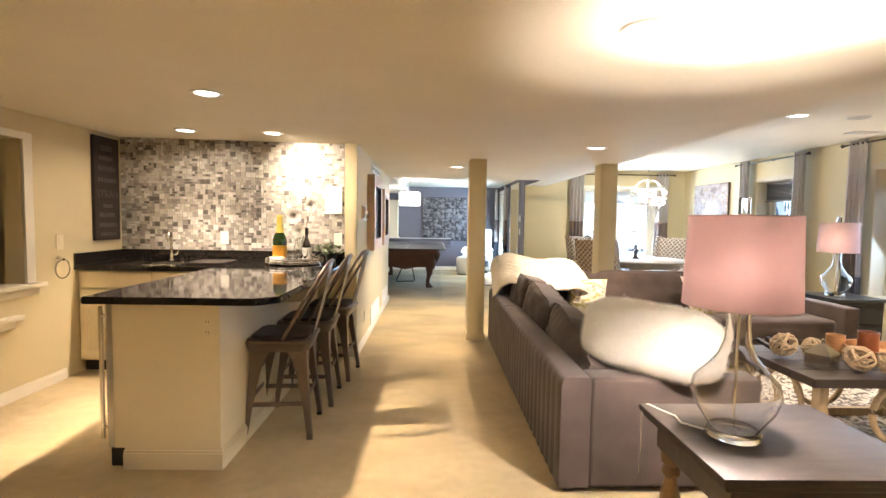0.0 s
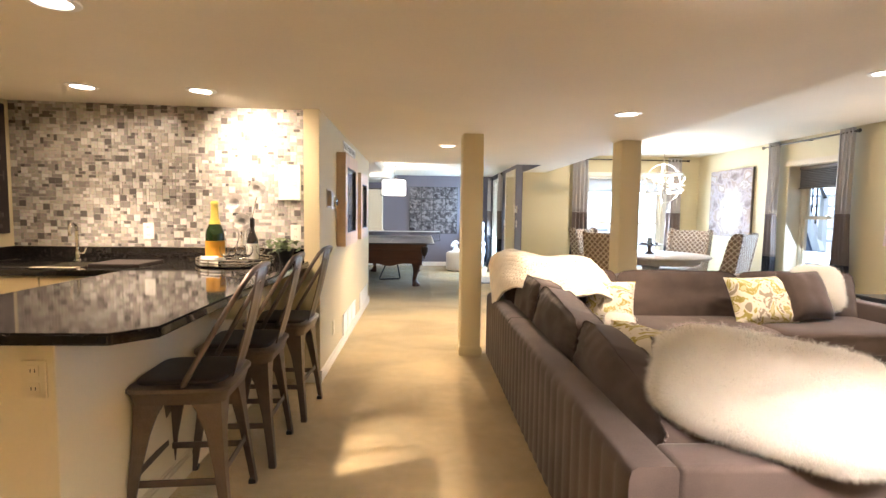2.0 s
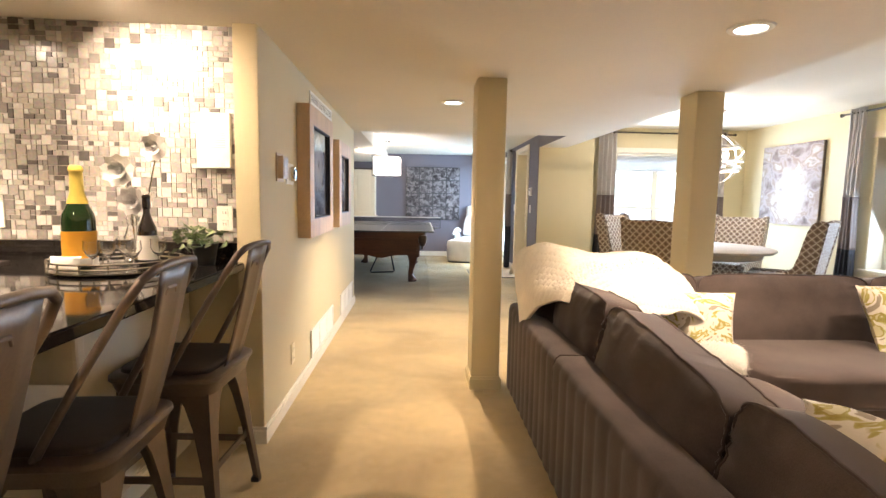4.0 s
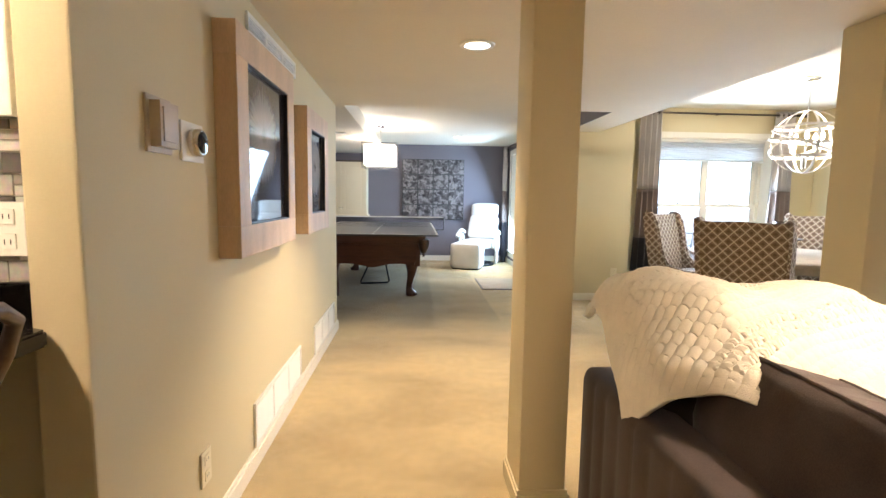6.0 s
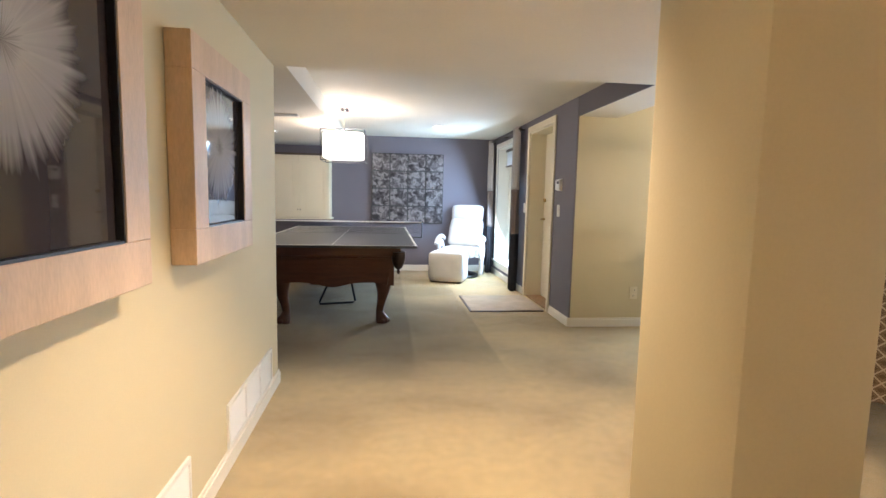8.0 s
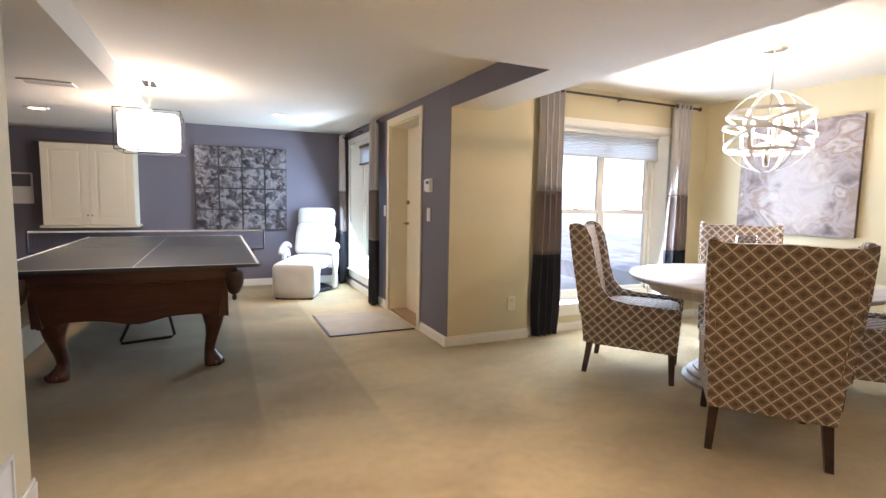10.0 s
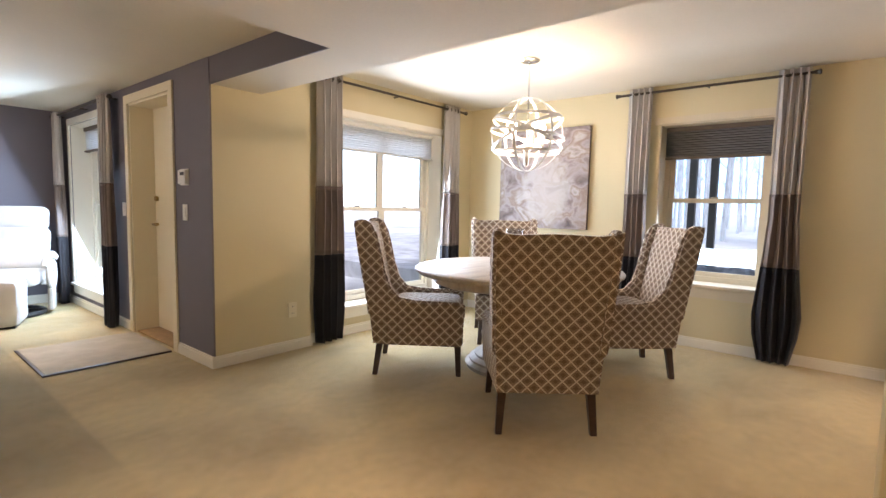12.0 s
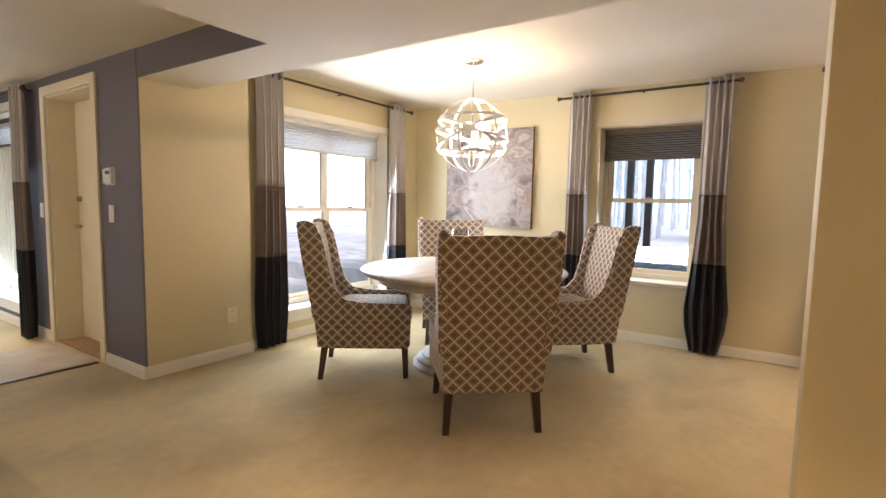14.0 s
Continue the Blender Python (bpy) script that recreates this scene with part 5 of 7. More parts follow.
def back_cushion(cx, cy, cz, w, d, h, rot, tilt, seed, slump=0.0):
    """A box cushion: nearly square outline, crowned faces, creases running in from a piped seam. slump lowers the top towards local -x."""
    N = 26
    M = pose(cx, cy, cz, 0, 0, rot) @ pose(0, 0, 0, tilt)

    def place(u, v, q):
        # u across, v up, q through the cushion, each -1 to 1
        r = (abs(u) ** 8 + abs(v) ** 8) ** 0.125
        m = max(abs(u), abs(v))
        k = m / r if r > 1e-6 else 1.0
        u, v = u * k, v * k
        crown = (0.62 + 0.38 * ((1 - abs(u) ** 2.6) * (1 - abs(v) ** 2.6)) ** 0.6)
        n = noise.noise(Vector((u * 2.1 + seed * 5.3, v * 2.1, q * 1.3)))
        cr = noise.noise(Vector((u * 3.0 + seed * 2.1, v * 11.0 + 3 * n, q * 2))) * (abs(u) ** 2) + noise.noise(Vector((u * 11.0 + seed, v * 3.0 + 2 * n, q))) * (abs(v) ** 2)
        z = v * h / 2 * (1 + 0.03 * n)
        z -= slump * ((1 - u) / 2) ** 1.2 * max(0.0, (v + 1) / 2)
        return M @ Vector((u * w / 2 * (1 + 0.02 * n), q * d / 2 * crown + 0.012 * cr + 0.012 * n, z))
    bm = B()
    g = {}
    for q in (-1, 1):
        for i in range(N + 1):
            for j in range(N + 1):
                g[(q, i, j)] = bm.verts.new(place(2 * i / N - 1, 2 * j / N - 1, q))
        for i in range(N):
            for j in range(N):
                f = [g[(q, i, j)], g[(q, i + 1, j)], g[(q, i + 1, j + 1)], g[(q, i, j + 1)]]
                bm.faces.new(f if q < 0 else f[::-1])
    rim = [(i, 0) for i in range(N)] + [(N, j) for j in range(N)] + [(i, N) for i in range(N, 0, -1)] + [(0, j) for j in range(N, 0, -1)]
    for a, b in zip(rim, rim[1:] + rim[:1]):
        bm.faces.new((g[(-1, *b)], g[(-1, *a)], g[(1, *a)], g[(1, *b)]))
    ob = part("back_cushion", bm, M_VELVET, sf, "", True)
    for q in (-1, 1):
        part("piping", tube(B(), [place(2 * i / N - 1, 2 * j / N - 1, q) for i, j in rim], 0.005, 6, True), M_VELVET, ob, "", True)


for k, (y0, y1, top, slump) in enumerate(((2.15, 3.08, 0.77, 0.15), (3.09, 3.95, 0.81, 0.09), (3.97, 4.62, 0.80, 0.0))):
    back_cushion(SX + 0.265, (y0 + y1) / 2, top - 0.23, y1 - y0, 0.25, 0.46, 90, 12, k + 9, slump)
for k, (x0, x1) in enumerate(((1.10, 1.76), (1.77, 2.80), (2.81, 3.83))):
    back_cushion((x0 + x1) / 2, 4.76, 0.585, x1 - x0, 0.25, 0.45, 0, -12, k + 20)
part("back_cushion", puff(B(), 1.02, 4.72, 0.60, 0.36, 0.34, 0.44, 4.0, 10, 0.06, 31, 45, 0), M_VELVET, sf, "", True)
for x, y in ((SX + 0.06, SY0 + 0.06), (1.64, SY0 + 0.06), (SX + 0.06, 4.96), (3.92, 4.96), (3.92, 4.12)):
    part("foot", box(B(), x - 0.025, x + 0.025, y - 0.025, y + 0.025, 0, 0.036, 0.003), M_BLACK, sf)


def throw(name, w, h, t, m, material, label, seed=0, furry=0):
    """A throw pillow; furry gives it that many long strands."""
    th_ = thing(name, label, "pillow", "sofa pillows")
    cv = pillow(B(), w, h, t, Matrix.Identity(4), 18, seed)
    for vt in cv.verts:
        if furry:
            # plump, with rounded corners
            cu, cw = min(1, abs(2 * vt.co.x / w)), min(1, abs(2 * vt.co.y / h))
            vt.co.x, vt.co.y = vt.co.x * (1 - 0.24 * cw ** 4), vt.co.y * (1 - 0.30 * cu ** 4)
        vt.co = m @ vt.co
    part("cover", cv, material, th_, "", True)
    if furry:
        random.seed(seed)
        verts, faces = [], []
        for k in range(furry):
            u, v, s = random.uniform(-1, 1), random.uniform(-1, 1), random.choice((1, 1, -1))
            f = ((1 - u ** 4) * (1 - v ** 4)) ** 0.55
            p = Vector((w / 2 * u * (1 - 0.07 * (1 - v * v)), h / 2 * v * (1 - 0.07 * (1 - u * u)), s * t / 2 * f * 0.97))
            cu, cw = abs(2 * p.x / w), abs(2 * p.y / h)
            p.x, p.y = p.x * (1 - 0.24 * cw ** 4), p.y * (1 - 0.30 * cu ** 4)
            nrm = Vector((u ** 3 * 0.8 / w, v ** 3 * 0.8 / h, s * 0.6 / t * 0.4 * (0.3 + f))).normalized()
            lean = Vector((random.uniform(-1, 1), random.uniform(-1, 1) - 0.8, random.uniform(-0.3, 0.3)))
            d1 = (nrm * 0.9 + 0.6 * lean).normalized() * random.uniform(0.008, 0.016)
            d2 = (nrm * 0.1 + lean).normalized() * random.uniform(0.014, 0.027)
            side = nrm.cross(lean).normalized() * 0.0010
            i = len(verts)
            for q in (p - side, p + side, p + d1 + side * 0.8, p + d1 - side * 0.8, p + d1 + d2):
                verts.append(m @ q)
            faces += [(i, i + 1, i + 2, i + 3), (i + 3, i + 2, i + 4)]
        me = bpy.data.meshes.new("fur")
        me.from_pydata(verts, [], faces)
        me.materials.append(material)
        fo = new("fur", me)
        fo.parent = th_
        tagged(fo, "long white fur strands", kind="stuff")
    return th_


def basis(c, ex, ey):
    """A pose at c with its x axis along ex and its y axis near ey."""
    ex = Vector(ex).normalized()
    ez = ex.cross(Vector(ey)).normalized()
    ey = ez.cross(ex)
    return Matrix(((ex.x, ey.x, ez.x, c[0]), (ex.y, ey.y, ez.y, c[1]), (ex.z, ey.z, ez.z, c[2]), (0, 0, 0, 1)))


throw("fur_throw_pillow", 0.70, 0.36, 0.26, basis((1.185, 2.09, 0.755), (0.47, -0.40, -0.04), (-0.05, 0.10, 0.26)), M_FUR, "long white faux-fur lumbar pillow on the sofa arm", 1, 48000)
throw("patterned_pillow", 0.38, 0.36, 0.19, basis((1.60, 4.43, 0.60), (0.8, -0.3, 0.0), (-0.1, 0.35, 0.9)), M_YELLOW, "yellow and white floral throw pillow by the knit throw", 2)
throw("patterned_pillow", 0.52, 0.42, 0.16, basis((2.86, 4.48, 0.615), (1, 0.0, 0.05), (0.0, 0.45, 0.9)), M_YELLOW, "yellow and white floral throw pillow on the back cushions", 3)
throw("patterned_pillow", 0.42, 0.38, 0.20, basis((1.20, 2.86, 0.60), (0.25, -0.9, 0.0), (-0.40, 0.0, 0.8)), M_YELLOW, "yellow and white floral throw pillow against the side cushions", 4)
throw("dark_pillow", 0.42, 0.40, 0.20, basis((1.26, 2.52, 0.60), (0.35, -0.8, 0.0), (-0.4, -0.1, 0.8)), M_DARKPILLOW, "dark brown satin throw pillow behind the fur pillow", 5)
throw("patterned_pillow", 0.42, 0.38, 0.14, basis((1.46, 2.42, 0.60), (0.85, -0.4, 0.0), (-0.2, -0.1, 0.6)), M_YELLOW, "yellow and white floral throw pillow lying on the seat", 6)
throw("grey_pillow", 0.42, 0.42, 0.17, basis((3.22, 4.48, 0.66), (0.95, 0.2, 0.0), (0.0, 0.45, 0.9)), M_VELVET, "taupe velvet throw pillow in the sofa corner", 7)
throw("fur_pillow", 0.42, 0.42, 0.18, basis((3.42, 4.62, 0.70), (0.95, -0.2, 0.0), (0.0, 0.4, 0.9)), M_FUR, "square white faux-fur pillow in the sofa corner", 8, 12000)
throw("fur_pillow", 0.22, 0.16, 0.10, basis((1.57, 4.15, 0.505), (0.8, -0.4, 0.0), (0.1, 0.8, 0.4)), M_FUR, "small white fluffy pillow on the seat", 9, 4000)

# chunky knit throw over the far corner of the sofa
kt = thing("knit_throw", "cream chunky cable-knit throw heaped over the sofa corner", "blanket")
bm = B()
NX, NY = 400, 300
rows = []
for j in range(NY + 1):
    row = []
    for i in range(NX + 1):
        u, v = i / NX, j / NY
        x = 0.685 + 1.04 * u
        y0 = 4.37 - 0.13 * math.exp(-((u - 0.50) / 0.25) ** 2) + 0.30 * max(0.0, 1 - u / 0.24) ** 1.3 + 0.02 * math.sin(u * 11)
        y = y0 + (5.06 - y0) * v
        ridge = 0.945 - 0.15 * u ** 1.5 + 0.025 * math.sin(u * 9 + 1)
        z = ridge - 0.52 * max(0.0, 0.55 - v) ** 1.5 - 0.45 * max(0.0, v - 0.72) ** 1.3 * (1.2 - u)
        z -= 0.26 * (max(0.0, 0.26 - u) / 0.26) ** 1.6 * (0.45 + 0.55 * (1 - v)) + 0.20 * (max(0.0, u - 0.85) / 0.15) ** 1.5
        if u < 0.10:
            x += 0.05 * (0.10 - u) / 0.10
        z += 0.022 * noise.noise(Vector((u * 4, v * 4, 3))) + 0.014 * math.sin(14 * v + 5 * u + 3 * noise.noise(Vector((u * 2, v * 2, 0))))
        a, b_ = (x + 0.25 * y) , (y - 0.2 * x)
        # rows of plain stitches bend round the heap; every fourth group is an open lace band with small holes
        b_ += 0.05 * math.sin(2.2 * x + 0.6) + 0.012 * noise.noise(Vector((x * 4, y * 4, 8)))
        n_row = b_ / 0.030 + 200
        f = 2 * (n_row % 1.0) - 1
        cord = math.cos(math.pi * f / 2) ** 0.8
        group = int(n_row / 3.0) % 4
        g = 2 * ((a / 0.024 + 0.5 * (int(n_row) % 2) + 0.25 * abs(f)) % 1.0) - 1
        hem = max(0.0, min(1.0, v / 0.06, (1 - v) / 0.06, u / 0.03, (1 - u) / 0.04))
        z += hem * (0.026 * cord + 0.007 * math.sqrt(max(0.0, 1 - g * g)) * cord)
        if group == 2:
            z -= hem * 0.030 * max(0.0, math.cos(math.pi * g / 2) ** 2 - 0.5) * (1 - abs(f))
        if group == 0:
            z += 0.006 * abs(math.sin(math.pi * n_row / 3.0))
        z += 0.018 * noise.noise(Vector((x * 7 + 3 * y, y * 9 - x * 4, 4)))
        row.append(bm.verts.new((x, y, z)))
    rows.append(row)
for a, b_ in zip(rows, rows[1:]):
    for i in range(NX):
        bm.faces.new((a[i], a[i + 1], b_[i + 1], b_[i]))
ob = part("knit", bm, M_KNIT, kt, "", True)
ob.modifiers.new("thick", "SOLIDIFY").thickness = -0.022

# ---- living room tables and lamps ----
rg = thing("area_rug", "shaggy grey and white patterned area rug", "rug")
bm = B()
NX, NY = 120, 150
rows = [[bm.verts.new((1.78 + 2.5 * i / NX, 0.75 + 3.25 * j / NY, 0.012 + 0.012 * random.random())) for i in range(NX + 1)] for j in range(NY + 1)]
for a, b_ in zip(rows, rows[1:]):
    for i in range(NX):
        bm.faces.new((a[i], a[i + 1], b_[i + 1], b_[i]))
part("woven_field", bm, M_RUG, rg, smooth=True)
part("backing", box(B(), 1.78, 4.28, 0.75, 4.0, 0.001, 0.011), M_RUG, rg)

st = thing("side_table", "weathered dark wood side table with moulded edge, turned legs", "side table")
tp = B()
box(tp, 0.93, 1.62, 1.01, 1.60, 0.575, 0.60, 0.006, 2)
part("tabletop", tp, M_TABLEWOOD, st, smooth=True)
part("moulding", box(B(), 0.945, 1.605, 1.025, 1.585, 0.552, 0.575, 0.008, 3), M_TABLEWOOD, st, smooth=True)
part("apron", box(B(), 0.985, 1.565, 1.065, 1.545, 0.45, 0.552), M_TABLEWOOD, st)
prof = [(0.022, 0.0), (0.030, 0.02), (0.030, 0.04), (0.018, 0.06), (0.030, 0.12), (0.040, 0.20), (0.036, 0.28), (0.020, 0.345), (0.034, 0.36), (0.034, 0.375), (0.022, 0.39), (0.036, 0.405), (0.038, 0.45)]
for x in (1.025, 1.525):
    for y in (1.105, 1.505):
        part("leg", lathe(B(), prof, x, y, 0, 18), M_OAK, st, "turned worn oak leg", True)

M_SHADE = mat("rose_linen_shade", (0.42, 0.315, 0.31), 0.85, vary=0.05, scale=8, fine=350, bump=0.25)
t_, b_ = chain(M_SHADE)
tl_ = t_.nodes.new("ShaderNodeBsdfTranslucent")
tl_.inputs[0].default_value = (0.60, 0.47, 0.465, 1)
rf_ = t_.nodes.new("ShaderNodeBsdfRefraction")
rf_.inputs["Color"].default_value, rf_.inputs["Roughness"].default_value, rf_.inputs["IOR"].default_value = (0.78, 0.62, 0.60, 1), 0.85, 1.3
mt_ = t_.nodes.new("ShaderNodeMixShader")
mt_.inputs[0].default_value = 0.5
t_.links.new(tl_.outputs[0], mt_.inputs[1])
t_.links.new(rf_.outputs[0], mt_.inputs[2])
mx_ = t_.nodes.new("ShaderNodeMixShader")
mx_.inputs[0].default_value = 0.26
t_.links.new(b_.outputs[0], mx_.inputs[1])
t_.links.new(mt_.outputs[0], mx_.inputs[2])
t_.links.new(mx_.outputs[0], t_.nodes["Material Output"].inputs[0])


def table_lamp(x, y, z, label):
    t = thing("table_lamp", label, "lamp", "glass table lamps", (x, y, z))
    out = [(0.082, 0.0), (0.086, 0.006), (0.086, 0.020), (0.076, 0.030), (0.092, 0.055), (0.124, 0.105), (0.139, 0.155), (0.130, 0.195), (0.094, 0.235), (0.060, 0.28), (0.042, 0.33), (0.036, 0.40), (0.038, 0.435)]
    inn = [(max(0.002, r - 0.005), h) for r, h in out[::-1] if h > 0.02]
    part("glass_base", lathe(B(), out + inn + [(0.002, 0.024)], 0, 0, 0.001, 40), M_GLASS, t, "clear blown glass gourd base", True)
    part("stem", tube(B(), [(0, 0, 0.03), (0, 0, 0.44)], 0.005, 8), M_CHROME, t, "thin metal rod inside the glass", True)
    part("socket_cap", lathe(B(), [(0.040, 0.436), (0.042, 0.44), (0.042, 0.452), (0.014, 0.458), (0.014, 0.47), (0.018, 0.47), (0.018, 0.51), (0.008, 0.515)], 0, 0, 0, 20), M_CHROME, t, "", True)
    part("shade", lathe(B(), [(0.178, 0.452), (0.167, 0.752), (0.164, 0.752), (0.175, 0.452)], 0, 0, 0, 48, False), M_SHADE, t, "rose pink drum shade, lit", True)
    for z_, r_ in ((0.452, 0.1765), (0.752, 0.1655)):
        part("shade_rim", tube(B(), [(r_ * math.cos(a), r_ * math.sin(a), z_) for a in [k * math.tau / 48 for k in range(48)]], 0.0028, 6, True), M_SHADE, t)
    part("bulb", lathe(B(), [(0.010, 0.516), (0.014, 0.525), (0.026, 0.555), (0.029, 0.575), (0.022, 0.60), (0.001, 0.61)], 0, 0, 0, 16), M_BULB, t, "", True).visible_shadow = False
    part("harp", tube(B(), [(0, 0.02, 0.54), (0, 0.05, 0.60), (0, 0.05, 0.70), (0, 0, 0.757), (0, -0.05, 0.70), (0, -0.05, 0.60), (0, -0.02, 0.54)], 0.002, 6), M_BRASS, t)
    for a in (0, 120, 240):
        part("spider", tube(B(), [(0, 0, 0.754), (0.165 * math.cos(radians(a)), 0.165 * math.sin(radians(a)), 0.750)], 0.002, 6), M_BRASS, t)
    part("finial", box(B(), -0.014, 0.014, -0.014, 0.014, 0.758, 0.815, 0.004), M_GLASS, t, "square clear crystal finial")
    return t


table_lamp(1.13, 1.30, 0.60, "lit table lamp, clear glass gourd base, rose drum shade")
table_lamp(4.26, 4.66, 0.60, "second lit glass table lamp with rose shade")
cd = thing("lamp_cord", "pale lamp cord lying across the side table", "cord")
part("cable", tube(B(), [(1.05, 1.34, 0.606), (1.0, 1.40, 0.604), (1.01, 1.46, 0.604), (0.975, 1.53, 0.605), (0.96, 1.575, 0.605), (0.95, 1.612, 0.59), (0.95, 1.613, 0.3)], 0.003, 6), M_WHITE, cd, smooth=True)
et = thing("end_table", "black painted end table beside the sofa arm", "end table")
part("tabletop", box(B(), 4.06, 4.60, 4.40, 4.95, 0.57, 0.60, 0.005), M_BLACK, et)
part("cabinet_body", box(B(), 4.09, 4.57, 4.43, 4.92, 0.10, 0.57, 0.004), M_BLACK, et)
part("drawer", box(B(), 4.12, 4.54, 4.418, 4.432, 0.36, 0.54, 0.004), M_BLACK, et)
part("drawer", box(B(), 4.12, 4.54, 4.418, 4.432, 0.14, 0.33, 0.004), M_BLACK, et)
for x in (4.11, 4.55):
    for y in (4.45, 4.90):
        part("leg", box(B(), x - 0.02, x + 0.02, y - 0.02, y + 0.02, 0, 0.10), M_BLACK, et)

co = thing("coffee_table", "dark plank coffee table with pale ring-ornament base", "coffee table")
CX0, CX1, CY0, CY1 = 2.20, 3.35, 2.29, 3.05
for k in range(4):
    a = CY0 + (CY1 - CY0) * k / 4
    part("plank", box(B(), CX0, CX1, a + 0.001, a + (CY1 - CY0) / 4 - 0.001, 0.43, 0.48, 0.004), M_TABLEWOOD, co)
M_PALEWOOD = mat("pale_distressed_wood", (0.42, 0.31, 0.18), 0.6, vary=0.25, scale=5, fine=50, bump=0.2, stretch=(5, 5, 1))
for x in (CX0 + 0.10, CX1 - 0.10):
    for y in (CY0 + 0.08, CY1 - 0.08):
        part("leg", box(B(), x - 0.028, x + 0.028, y - 0.028, y + 0.028, 0.08, 0.43, 0.004), M_PALEWOOD, co)
    part("foot_rail", box(B(), x - 0.035, x + 0.035, CY0 + 0.04, CY1 - 0.04, 0.013, 0.08, 0.006), M_PALEWOOD, co)
    part("ring", tube(B(), [(x, (CY0 + CY1) / 2 + 0.165 * math.cos(a), 0.255 + 0.165 * math.sin(a)) for a in [k * math.tau / 36 for k in range(36)]], 0.018, 10, True), M_PALEWOOD, co, "round wooden ring ornament", True)
for y in (CY0 + 0.08, CY1 - 0.08):
    part("ring", tube(B(), [((CX0 + CX1) / 2 + 0.165 * math.cos(a), y, 0.255 + 0.165 * math.sin(a)) for a in [k * math.tau / 36 for k in range(36)]], 0.018, 10, True), M_PALEWOOD, co, "round wooden ring ornament", True)
    part("stretcher", box(B(), CX0 + 0.135, CX1 - 0.135, y - 0.022, y + 0.022, 0.013, 0.07, 0.004), M_PALEWOOD, co)

M_CLAY = mat("brown_glazed_clay", (0.24, 0.085, 0.04), 0.35, vary=0.3, scale=14, bump=0.1)
M_TAN = mat("tan_wood_bowl", (0.50, 0.27, 0.12), 0.45, vary=0.2, scale=10, bump=0.1, stretch=(1, 1, 6))


def mug(x, y, z, r, h, material, label, rz=0):
    t = thing("mug", label, "mug", "", (x, y, z), rz)
    part("cup", lathe(B(), [(r * 0.85, 0), (r, 0.01), (r * 0.95, h * 0.5), (r, h), (r * 0.9, h), (r * 0.86, h * 0.5), (r * 0.8, 0.012), (0.001, 0.012)], 0, 0, 0, 24), material, t, smooth=True)
    part("handle", tube(B(), [(r * 0.93, 0, h * 0.85), (r * 1.5, 0, h * 0.8), (r * 1.65, 0, h * 0.5), (r * 1.4, 0, h * 0.22), (r * 0.95, 0, h * 0.2)], 0.008, 8), material, t, smooth=True)


bw = thing("wooden_bowl", "oval tan wooden tray bowl with rim", "bowl")
part("shell", lathe(B(), [(0.14, 0), (0.19, 0.02), (0.215, 0.075), (0.205, 0.075), (0.18, 0.028), (0.001, 0.015)], 2.98, 2.72, 0.481, 36), M_TAN, bw, smooth=True)
mug(2.93, 2.78, 0.50, 0.058, 0.14, M_CLAY, "dark brown clay mug in the bowl", 20)
mug(2.78, 2.86, 0.481, 0.055, 0.12, M_TAN, "tan clay mug on the coffee table", 60)
mug(3.06, 2.66, 0.50, 0.045, 0.08, M_TAN, "small tan clay mug in the bowl", -30)
ln = thing("glass_lantern", "small square mirrored-glass pyramid lantern", "lantern")
bm = B()
box(bm, -0.065, 0.065, -0.065, 0.065, 0, 0.085, 0.002)
part("lantern_box", bm, M_CHROME, ln)
bm = B()
ring = [bm.verts.new((x, y, 0.086)) for x, y in ((-0.068, -0.068), (0.068, -0.068), (0.068, 0.068), (-0.068, 0.068))]
top = [bm.verts.new((x, y, 0.14)) for x, y in ((-0.015, -0.015), (0.015, -0.015), (0.015, 0.015), (-0.015, 0.015))]
for k in range(4):
    bm.faces.new((ring[k], ring[(k + 1) % 4], top[(k + 1) % 4], top[k]))
bm.faces.new(top)
bm.faces.new(ring[::-1])
part("roof", bm, M_CHROME, ln)
part("ring_handle", tube(B(), [(0.016 * math.cos(a), 0, 0.155 + 0.016 * math.sin(a)) for a in [k * math.tau / 16 for k in range(16)]], 0.003, 6, True), M_CHROME, ln)
ln.matrix_world = pose(2.42, 2.52, 0.481, 0, 0, 30)
M_SHELL = mat("bleached_driftwood", (0.55, 0.42, 0.28), 0.8, vary=0.35, scale=25, fine=120, bump=0.6, depth=0.004)
for k, (x, y, s) in enumerate(((2.33, 2.72, 0.085), (2.58, 2.44, 0.075), (2.70, 2.38, 0.07), (2.50, 2.70, 0.07), (2.66, 2.58, 0.06))):
    t = thing("driftwood_ball", "knotted bleached driftwood ball", "ornament", "driftwood balls")
    random.seed(30 + k)
    for q in range(10):
        n_ = Vector((random.gauss(0, 1), random.gauss(0, 1), random.gauss(0, 1))).normalized()
        e1 = n_.orthogonal().normalized()
        e2 = n_.cross(e1)
        rr = s * random.uniform(0.72, 0.88)
        part("twig_loop", tube(B(), [Vector((x, y, 0.482 + s)) + rr * (math.cos(a) * e1 + math.sin(a) * e2) for a in [w * math.tau / 18 for w in range(18)]], s * 0.12, 6, True), M_SHELL, t, smooth=True)
